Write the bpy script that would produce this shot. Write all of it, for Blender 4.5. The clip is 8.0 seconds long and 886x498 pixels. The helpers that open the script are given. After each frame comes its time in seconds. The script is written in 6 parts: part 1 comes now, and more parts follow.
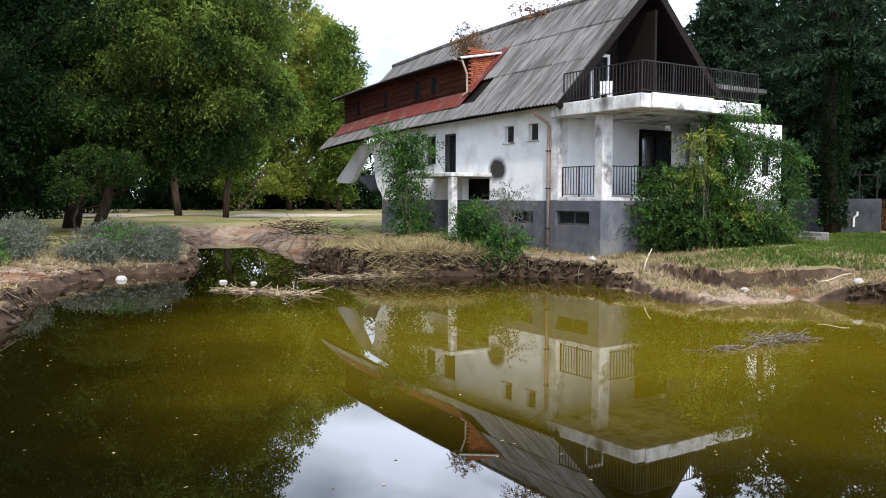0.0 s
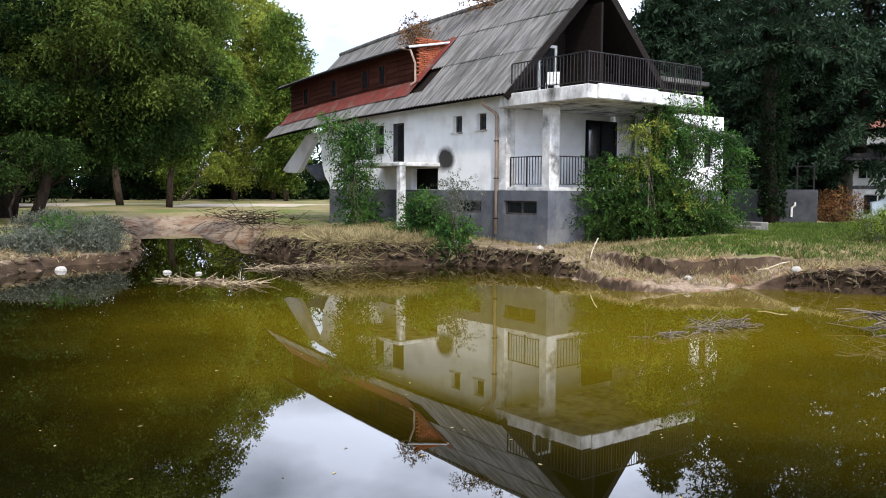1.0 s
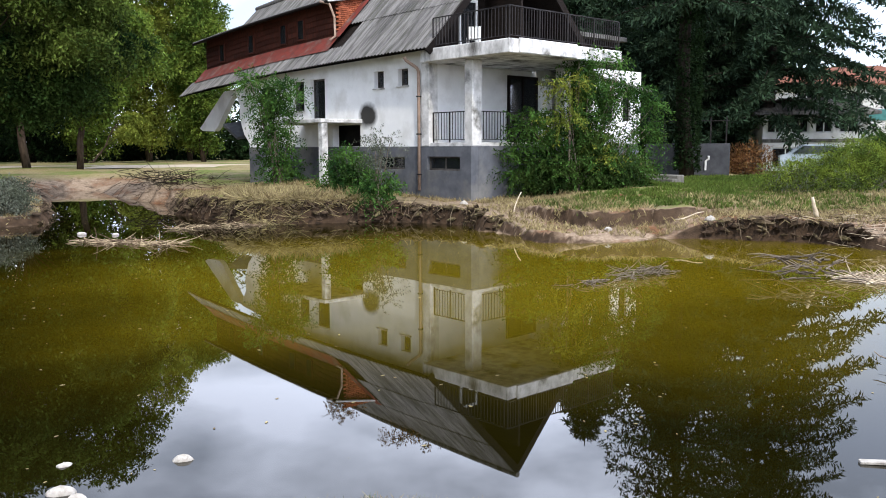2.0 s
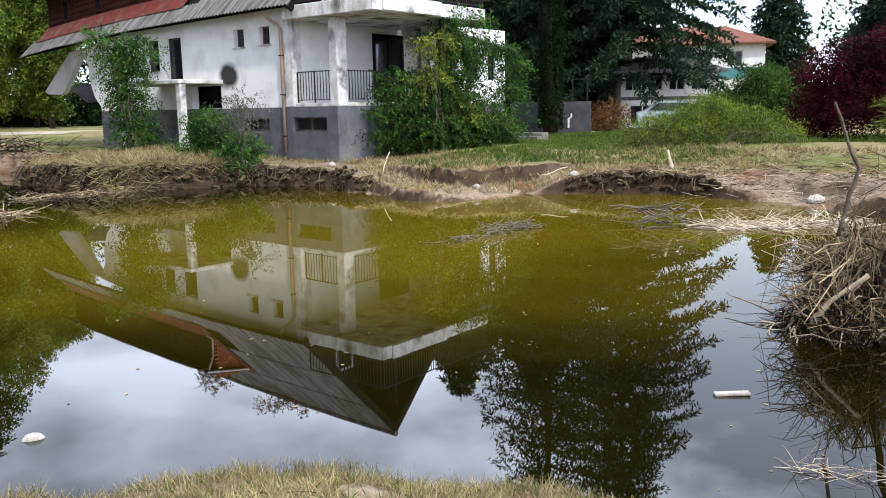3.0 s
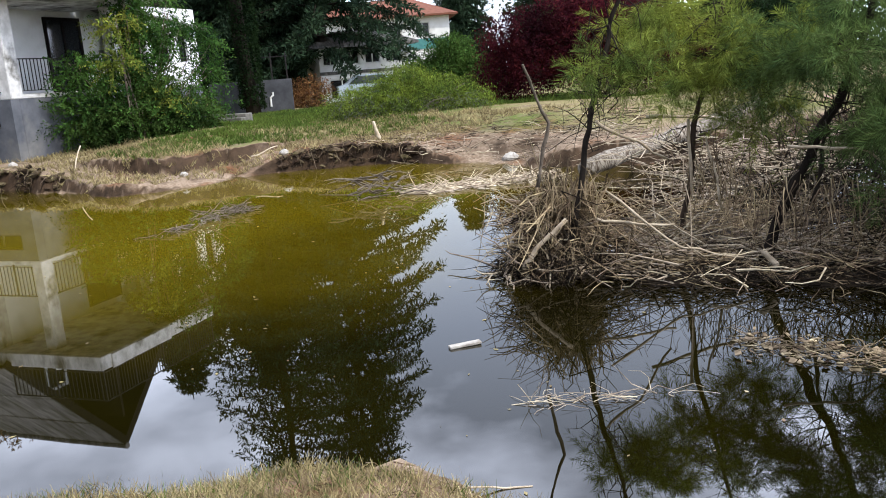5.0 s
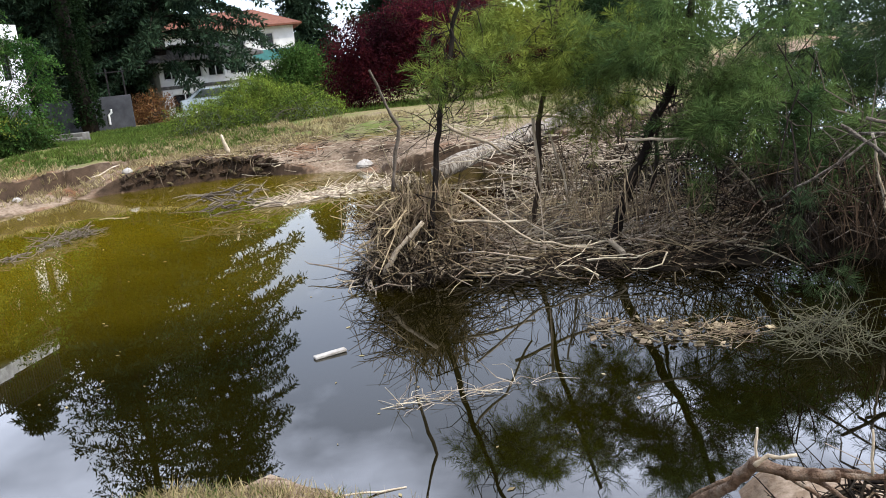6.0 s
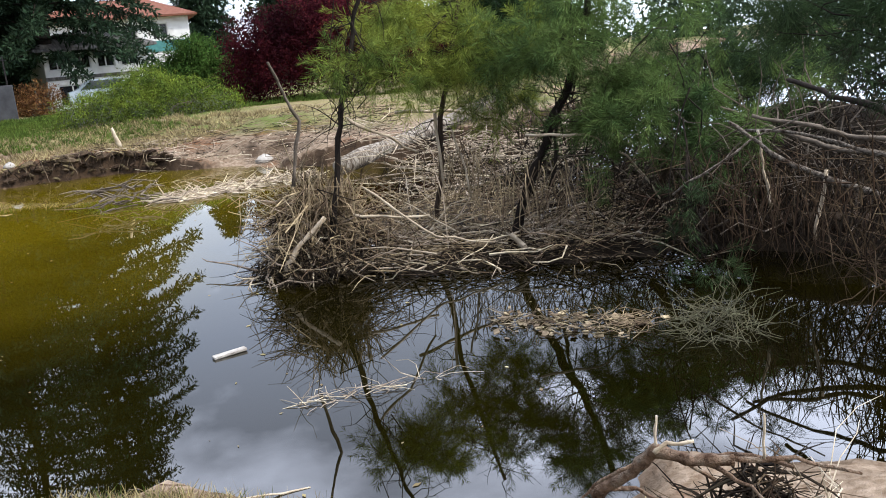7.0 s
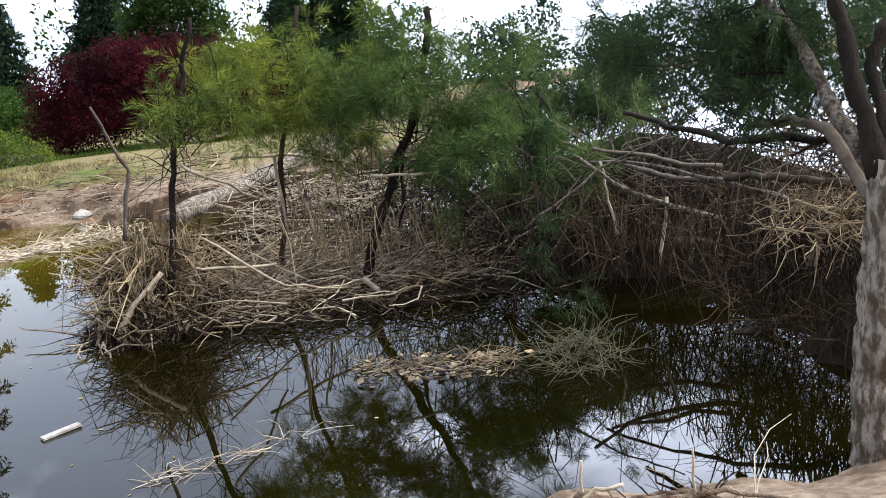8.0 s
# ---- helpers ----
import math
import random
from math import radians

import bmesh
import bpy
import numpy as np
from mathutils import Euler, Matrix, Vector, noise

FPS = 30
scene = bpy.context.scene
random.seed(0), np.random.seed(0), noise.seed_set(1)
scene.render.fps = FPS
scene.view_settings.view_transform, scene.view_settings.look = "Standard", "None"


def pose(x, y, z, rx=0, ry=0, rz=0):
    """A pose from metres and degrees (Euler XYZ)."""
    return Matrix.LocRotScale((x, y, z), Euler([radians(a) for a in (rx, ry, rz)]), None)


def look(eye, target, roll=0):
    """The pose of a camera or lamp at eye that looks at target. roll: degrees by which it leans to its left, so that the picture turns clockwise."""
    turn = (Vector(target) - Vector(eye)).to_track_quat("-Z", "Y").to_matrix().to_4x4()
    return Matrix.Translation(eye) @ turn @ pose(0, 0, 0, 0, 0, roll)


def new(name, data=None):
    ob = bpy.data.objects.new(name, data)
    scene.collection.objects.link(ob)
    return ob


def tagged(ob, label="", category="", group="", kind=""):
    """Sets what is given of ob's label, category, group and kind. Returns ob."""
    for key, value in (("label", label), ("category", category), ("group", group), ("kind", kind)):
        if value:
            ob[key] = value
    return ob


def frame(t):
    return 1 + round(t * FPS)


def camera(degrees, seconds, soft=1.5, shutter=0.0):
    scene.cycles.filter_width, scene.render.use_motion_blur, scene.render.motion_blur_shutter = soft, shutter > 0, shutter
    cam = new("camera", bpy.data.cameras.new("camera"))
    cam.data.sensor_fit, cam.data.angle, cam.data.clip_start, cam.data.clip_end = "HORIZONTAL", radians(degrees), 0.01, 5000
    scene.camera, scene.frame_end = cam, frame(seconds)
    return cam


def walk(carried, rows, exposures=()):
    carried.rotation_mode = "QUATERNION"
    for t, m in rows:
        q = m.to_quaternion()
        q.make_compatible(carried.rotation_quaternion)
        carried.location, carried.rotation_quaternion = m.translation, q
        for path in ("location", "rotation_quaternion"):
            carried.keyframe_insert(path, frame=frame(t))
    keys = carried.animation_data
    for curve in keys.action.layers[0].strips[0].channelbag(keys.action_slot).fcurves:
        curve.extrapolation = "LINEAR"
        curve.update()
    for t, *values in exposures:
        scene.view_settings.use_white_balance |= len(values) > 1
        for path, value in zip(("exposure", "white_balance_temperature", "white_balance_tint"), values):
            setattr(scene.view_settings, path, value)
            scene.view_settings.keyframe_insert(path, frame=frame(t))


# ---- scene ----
EXPO = -0.60
SKY_GAIN = 0.17
CLOUD = (4.3, 4.7, 5.8, 1)
WATER_A, WATER_B, WATER_SILT = (0.003, 0.0025, 0.0004), (0.008, 0.0065, 0.0006), (0.105, 0.076, 0.003)

# ---- camera ----
cam = camera(55.826, 8.0, soft=1.0)
walk(cam, [
    (0, look((-0.004, 0.000, 2.339), (-0.016, 9.981, 1.715), 0.16)),
    (0.5, look((-0.027, 0.010, 2.317), (0.216, 9.987, 1.685), 0.69)),
    (1, look((-0.024, 0.012, 2.307), (0.587, 9.967, 1.574), 0.32)),
    (1.2, look((-0.040, 0.013, 2.297), (0.752, 9.945, 1.438), 0.16)),
    (2.3, look((-0.067, -0.036, 2.183), (1.846, 9.695, 0.901), -0.44)),
    (2.5, look((-0.050, -0.018, 2.174), (2.191, 9.636, 0.845), -0.57)),
    (3, look((-0.004, 0.061, 2.124), (2.966, 9.463, 0.458), -1.00)),
    (3.5, look((-0.024, 0.087, 2.129), (3.572, 9.227, 0.249), -2.61)),
    (4, look((-0.033, 0.099, 2.122), (4.088, 8.979, 0.080), -3.54)),
    (4.5, look((-0.037, 0.113, 2.115), (5.002, 8.483, -0.018), -3.99)),
    (4.7, look((-0.042, 0.122, 2.111), (5.385, 8.252, 0.002), -4.03)),
    (5.8, look((-0.053, 0.133, 2.090), (6.756, 7.149, -0.010), -5.93)),
    (6, look((-0.046, 0.115, 2.083), (7.058, 6.823, -0.049), -6.18)),
    (6.5, look((-0.026, 0.096, 2.075), (7.591, 6.175, -0.165), -6.20)),
    (7, look((-0.020, 0.138, 2.071), (7.792, 5.944, -0.223), -5.23)),
    (7.5, look((0.029, 0.221, 2.053), (7.995, 5.781, -0.317), -4.95)),
    (8, look((0.094, 0.416, 2.028), (9.001, 4.511, 0.056), -6.20)),
], exposures=[(0, EXPO), (8, EXPO)])
rng = np.random.default_rng(7)

# ---- world, sun ----
world = bpy.data.worlds.new("sky")
scene.world = world
world.use_nodes = True
wn, wl = world.node_tree.nodes, world.node_tree.links
wn.clear()
sky = wn.new("ShaderNodeTexSky")
sky.sky_type, sky.sun_disc = "NISHITA", False
sky.sun_elevation, sky.sun_rotation = radians(48), radians(170)
w_gain = wn.new("ShaderNodeMix")
w_gain.data_type, w_gain.blend_type = "RGBA", "MULTIPLY"
w_gain.inputs[0].default_value = 1.0
w_gain.inputs[7].default_value = (SKY_GAIN, SKY_GAIN, SKY_GAIN, 1)
wl.new(sky.outputs[0], w_gain.inputs[6])
w_co = wn.new("ShaderNodeTexCoord")
w_map = wn.new("ShaderNodeMapping")
w_map.inputs["Scale"].default_value = (1.0, 1.0, 2.2)
wl.new(w_co.outputs["Generated"], w_map.inputs[0])
w_noise = wn.new("ShaderNodeTexNoise")
w_noise.inputs["Scale"].default_value, w_noise.inputs["Detail"].default_value = 2.6, 7.0
w_noise.inputs["Roughness"].default_value = 0.5
wl.new(w_map.outputs[0], w_noise.inputs["Vector"])
w_ramp = wn.new("ShaderNodeValToRGB")
w_ramp.color_ramp.elements[0].position, w_ramp.color_ramp.elements[1].position = 0.41, 0.60
w_ramp.color_ramp.elements[0].color = (0.20, 0.20, 0.20, 1)
wl.new(w_noise.outputs["Fac"], w_ramp.inputs[0])
w_mix = wn.new("ShaderNodeMix")
w_mix.data_type = "RGBA"
wl.new(w_ramp.outputs[0], w_mix.inputs[0])
# the cloud is brighter towards the east
w_sep = wn.new("ShaderNodeSeparateXYZ")
wl.new(w_co.outputs["Generated"], w_sep.inputs[0])
w_east = wn.new("ShaderNodeMapRange")
w_east.inputs[1].default_value, w_east.inputs[2].default_value = -1.0, 1.0
w_east.inputs[3].default_value, w_east.inputs[4].default_value = 0.20, 2.10
wl.new(w_sep.outputs["X"], w_east.inputs[0])
w_cloud = wn.new("ShaderNodeMix")
w_cloud.data_type, w_cloud.blend_type = "RGBA", "MULTIPLY"
w_cloud.inputs[0].default_value = 1.0
w_cloud.inputs[6].default_value = CLOUD
wl.new(w_east.outputs[0], w_cloud.inputs[7])
wl.new(w_cloud.outputs[2], w_mix.inputs[7])
wl.new(w_gain.outputs[2], w_mix.inputs[6])
w_bg = wn.new("ShaderNodeBackground")
w_bg.inputs[1].default_value = 1.0
wl.new(w_mix.outputs[2], w_bg.inputs[0])
w_out = wn.new("ShaderNodeOutputWorld")
wl.new(w_bg.outputs[0], w_out.inputs[0])

sun = new("sun", bpy.data.lights.new("sun", "SUN"))
sun.data.energy, sun.data.angle, sun.data.color = 4.8, radians(2.5), (1.0, 0.94, 0.85)
sun.matrix_world = look((6, -34, 38), (0, 0, 0))


# ---- materials ----
def mat(name, c1, c2=None, scale=6.0, rough=0.8, bump=0.0, bscale=40.0, spec=0.05, metal=0.0, detail=5.0, c3=None, lo=0.35, hi=0.65,
        island=0.0, rand=0.0, stretch=(1, 1, 1), trans=0.0, scale3=1.2, space="Object"):
    m = bpy.data.materials.new(name)
    m.use_nodes = True
    nd, ln = m.node_tree.nodes, m.node_tree.links
    b = nd["Principled BSDF"]
    b.inputs["Roughness"].default_value, b.inputs["Metallic"].default_value = rough, metal
    b.inputs["Specular IOR Level"].default_value = spec
    co = nd.new("ShaderNodeTexCoord")
    mp = nd.new("ShaderNodeMapping")
    mp.inputs["Scale"].default_value = stretch
    if space == "World":
        geo = nd.new("ShaderNodeNewGeometry")
        ln.new(geo.outputs["Position"], mp.inputs[0])
    else:
        ln.new(co.outputs["Object"], mp.inputs[0])

    def noise_fac(s, d=detail, a=lo, z=hi):
        n = nd.new("ShaderNodeTexNoise")
        n.inputs["Scale"].default_value, n.inputs["Detail"].default_value = s, d
        n.inputs["Roughness"].default_value = 0.6
        ln.new(mp.outputs[0], n.inputs["Vector"])
        r = nd.new("ShaderNodeMapRange")
        r.inputs[1].default_value, r.inputs[2].default_value = a, z
        ln.new(n.outputs["Fac"], r.inputs[0])
        return r.outputs[0], n.outputs["Fac"]

    def mixed(f, a, z, mode="MIX"):
        x = nd.new("ShaderNodeMix")
        x.data_type, x.blend_type = "RGBA", mode
        for sock, val in ((x.inputs[0], f), (x.inputs[6], a), (x.inputs[7], z)):
            if isinstance(val, (int, float)):
                sock.default_value = val
            elif isinstance(val, tuple):
                sock.default_value = (*val, 1)
            else:
                ln.new(val, sock)
        return x.outputs[2]

    f1, raw = noise_fac(scale)
    col = mixed(f1, c1, c2 or c1)
    if c3:
        f3, _ = noise_fac(scale3, 6.0, 0.5, 0.68)
        col = mixed(f3, col, c3)
    for amount, source in ((island, "island"), (rand, "rand")):
        if amount:
            if source == "island":
                src = nd.new("ShaderNodeNewGeometry").outputs["Random Per Island"]
            else:
                src = nd.new("ShaderNodeObjectInfo").outputs["Random"]
            r = nd.new("ShaderNodeMapRange")
            r.inputs[3].default_value, r.inputs[4].default_value = 1 - amount, 1 + amount
            ln.new(src, r.inputs[0])
            h = nd.new("ShaderNodeHueSaturation")
            ln.new(col, h.inputs["Color"])
            ln.new(r.outputs[0], h.inputs["Value"])
            if source == "island":
                r2 = nd.new("ShaderNodeMapRange")
                r2.inputs[3].default_value, r2.inputs[4].default_value = 0.485, 0.515
                ln.new(src, r2.inputs[0])
                ln.new(r2.outputs[0], h.inputs["Hue"])
            col = h.outputs[0]
    ln.new(col, b.inputs["Base Color"])
    if bump:
        bn = nd.new("ShaderNodeBump")
        bn.inputs["Strength"].default_value, bn.inputs["Distance"].default_value = min(bump, 1.0), 0.03
        _, raw2 = noise_fac(bscale, 6.0)
        ln.new(raw2, bn.inputs["Height"])
        ln.new(bn.outputs[0], b.inputs["Normal"])
    if trans:
        tl = nd.new("ShaderNodeBsdfTranslucent")
        ln.new(col, tl.inputs[0])
        mx = nd.new("ShaderNodeMixShader")
        mx.inputs[0].default_value = trans
        ln.new(b.outputs[0], mx.inputs[1])
        ln.new(tl.outputs[0], mx.inputs[2])
        ln.new(mx.outputs[0], nd["Material Output"].inputs[0])
    m["col"] = 1
    return m


M = {}
M["plaster"] = mat("white_plaster", (0.82, 0.82, 0.81), (0.74, 0.74, 0.73), 1.6, 0.85, 0.25, 60, c3=(0.62, 0.61, 0.59), scale3=0.9)
M["plinth"] = mat("grey_plinth_render", (0.13, 0.135, 0.15), (0.085, 0.09, 0.10), 2.0, 0.9, 0.5, 50, c3=(0.18, 0.175, 0.165), scale3=0.8)
M["weathered"] = mat("weathered_white_concrete", (0.70, 0.69, 0.67), (0.42, 0.41, 0.39), 3.0, 0.9, 0.4, 40, c3=(0.12, 0.115, 0.10), scale3=1.7)
M["corrugated"] = mat("fibre_cement_sheet", (0.205, 0.195, 0.185), (0.075, 0.072, 0.07), 1.6, 0.9, 0.4, 60, c3=(0.085, 0.085, 0.07), scale3=0.8, rand=0.16, stretch=(5, 0.5, 0.5))
M["flashing"] = mat("red_painted_metal", (0.19, 0.042, 0.032), (0.10, 0.036, 0.030), 4.0, 0.7, 0.2, c3=(0.18, 0.12, 0.10), scale3=2.0)
M["darkwood"] = mat("dark_stained_boards", (0.018, 0.013, 0.011), (0.008, 0.007, 0.006), 5.0, 0.7, 0.4, 30, stretch=(1, 1, 8), rand=0.3)
M["redwood"] = mat("reddish_dark_boards", (0.085, 0.026, 0.016), (0.035, 0.016, 0.012), 4.0, 0.7, 0.4, 30, stretch=(6, 1, 1), rand=0.3)
M["brick"] = mat("red_hollow_brick", (0.36, 0.11, 0.055), (0.26, 0.08, 0.045), 8.0, 0.9, 0.5, 60, rand=0.25)
M["iron"] = mat("black_painted_iron", (0.016, 0.016, 0.018), (0.03, 0.025, 0.022), 8.0, 0.6, spec=0.12)
M["copper"] = mat("brown_painted_downpipe", (0.38, 0.28, 0.22), (0.27, 0.19, 0.14), 5.0, 0.55, 0.1)
# near-black for the blocks that stand for the darkness of unlit rooms
M["dark"] = mat("unlit_room_black", (0.012, 0.012, 0.012), (0.02, 0.018, 0.016), 3.0, 0.9)
M["whitepaint"] = mat("white_window_paint", (0.72, 0.72, 0.70), (0.55, 0.55, 0.53), 6.0, 0.5)
M["bark"] = mat("brown_bark", (0.085, 0.062, 0.045), (0.035, 0.026, 0.02), 6.0, 0.95, 0.9, 18, stretch=(1, 1, 0.3), detail=8)
M["barkdark"] = mat("dark_bark", (0.035, 0.028, 0.022), (0.016, 0.013, 0.011), 6.0, 0.95, 0.9, 18, stretch=(1, 1, 0.3), detail=8)
M["barkpale"] = mat("pale_grey_bark", (0.36, 0.32, 0.26), (0.12, 0.095, 0.07), 26.0, 0.95, 1.0, 45, stretch=(1, 1, 0.35), c3=(0.085, 0.06, 0.042), scale3=9.0, detail=10, lo=0.44, hi=0.56)
M["barkgrey"] = mat("grey_scaly_branch_bark", (0.30, 0.26, 0.21), (0.075, 0.058, 0.044), 38.0, 0.95, 1.0, 90, c3=(0.05, 0.036, 0.026), scale3=9.0, detail=9, lo=0.38, hi=0.62)
M["barkfine"] = mat("grey_brown_branch_bark", (0.20, 0.165, 0.13), (0.10, 0.08, 0.06), 8.0, 0.9, 0.6, 30)
M["drift"] = mat("bleached_driftwood", (0.56, 0.47, 0.35), (0.32, 0.25, 0.17), 7.0, 0.9, 0.5, 40, island=0.35)
M["straw"] = mat("dry_reed_litter", (0.42, 0.32, 0.20), (0.07, 0.05, 0.03), 5.0, 0.95, 0.0, island=0.5)
# wet litter, and the lumps added to darken the heaps from inside
M["litterdark"] = mat("wet_litter_and_shade_lump", (0.034, 0.025, 0.017), (0.012, 0.0095, 0.007), 5.0, 0.8, 0.5, 30, island=0.4)
M["rootbrown"] = mat("reddish_brown_root", (0.30, 0.20, 0.135), (0.085, 0.05, 0.032), 30.0, 0.9, 1.0, 90, c3=(0.34, 0.28, 0.21), scale3=14.0)
M["tarmac"] = mat("pale_sandy_road", (0.42, 0.36, 0.28), (0.33, 0.27, 0.20), 1.2, 0.95, 0.4, 30, space="World")
M["rooftile"] = mat("terracotta_tiles", (0.22, 0.095, 0.062), (0.15, 0.065, 0.045), 5.0, 0.85, 0.4, 30)
M["teal"] = mat("teal_paint", (0.09, 0.26, 0.25), (0.07, 0.20, 0.20), 4.0, 0.6)
M["ochre"] = mat("ochre_paint", (0.50, 0.25, 0.06), (0.40, 0.19, 0.05), 4.0, 0.7)
M["carpaint"] = mat("pale_blue_car_paint", (0.42, 0.50, 0.58), (0.36, 0.44, 0.52), 3.0, 0.25, spec=0.6)
M["rubber"] = mat("tyre_rubber", (0.02, 0.02, 0.02), (0.03, 0.03, 0.03), 8.0, 0.85)
M["rootdry"] = mat("dry_brown_root", (0.10, 0.067, 0.042), (0.04, 0.028, 0.018), 7.0, 0.95, island=0.4)
M["grimy"] = mat("grimy_white_concrete", (0.72, 0.71, 0.69), (0.34, 0.33, 0.31), 3.2, 0.9, 0.4, 40, c3=(0.075, 0.07, 0.062), scale3=1.3, stretch=(1.0, 1.0, 0.5), lo=0.42, hi=0.68)
M["stone"] = mat("pale_stone", (0.50, 0.47, 0.42), (0.33, 0.30, 0.26), 12.0, 0.9, 0.6, 50)


def leafmat(name, c1, c2, isl=0.5, tr=0.35, sc=0.7):
    return mat(name, c1, c2, sc, 0.75, spec=0.03, island=isl, trans=tr, space="World", detail=3)


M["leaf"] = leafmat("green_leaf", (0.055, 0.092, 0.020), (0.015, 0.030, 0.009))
M["leafbright"] = leafmat("bright_green_leaf", (0.15, 0.20, 0.032), (0.050, 0.090, 0.018))
M["leafyellow"] = leafmat("yellow_green_leaf", (0.25, 0.27, 0.045), (0.13, 0.17, 0.032))
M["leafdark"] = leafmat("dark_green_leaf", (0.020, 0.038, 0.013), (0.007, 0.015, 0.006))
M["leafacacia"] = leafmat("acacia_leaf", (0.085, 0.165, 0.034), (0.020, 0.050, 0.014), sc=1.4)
M["leafred"] = leafmat("purple_red_leaf", (0.085, 0.014, 0.020), (0.022, 0.005, 0.008))
M["leafmid"] = leafmat("mid_green_leaf", (0.075, 0.135, 0.028), (0.030, 0.060, 0.014))
# sunlit clumps and shaded gaps are put into this leaf's two colours
M["leaflit"] = leafmat("acacia_leaf_lit_tone", (0.12, 0.16, 0.030), (0.010, 0.024, 0.007), sc=0.5)
M["needle"] = leafmat("dark_spruce_needle", (0.036, 0.062, 0.032), (0.013, 0.025, 0.015), tr=0.15)
M["needlelight"] = leafmat("light_pine_needle", (0.26, 0.29, 0.050), (0.075, 0.115, 0.030), isl=0.7, tr=0.25, sc=1.6)
M["needleblue"] = leafmat("blue_green_needle", (0.135, 0.19, 0.055), (0.036, 0.068, 0.024), isl=0.7, tr=0.25, sc=1.6)
M["needledark"] = leafmat("dark_pine_needle", (0.065, 0.098, 0.040), (0.022, 0.040, 0.018), tr=0.2, sc=1.2)
M["greyleafwood"] = mat("grey_green_dead_bough", (0.17, 0.16, 0.10), (0.09, 0.085, 0.05), 6.0, 0.9, island=0.3)
M["juniper"] = leafmat("juniper_green", (0.20, 0.25, 0.035), (0.045, 0.075, 0.018), isl=0.8, sc=2.2)
M["greyleaf"] = leafmat("grey_dusty_leaf", (0.16, 0.17, 0.13), (0.075, 0.085, 0.055), sc=1.5)
# distance haze is put into this paler, greyer leaf colour
M["farleaf"] = leafmat("far_leaf_haze_tint", (0.075, 0.105, 0.065), (0.045, 0.070, 0.045), tr=0.2, sc=0.1)
M["autumn"] = leafmat("brown_autumn_leaf", (0.26, 0.13, 0.055), (0.13, 0.07, 0.035), sc=2.0)
M["grass"] = leafmat("lawn_grass", (0.110, 0.150, 0.030), (0.060, 0.095, 0.020), sc=0.8)
M["drygrass"] = leafmat("dry_grass", (0.36, 0.29, 0.15), (0.19, 0.15, 0.075), sc=1.2, tr=0.2)


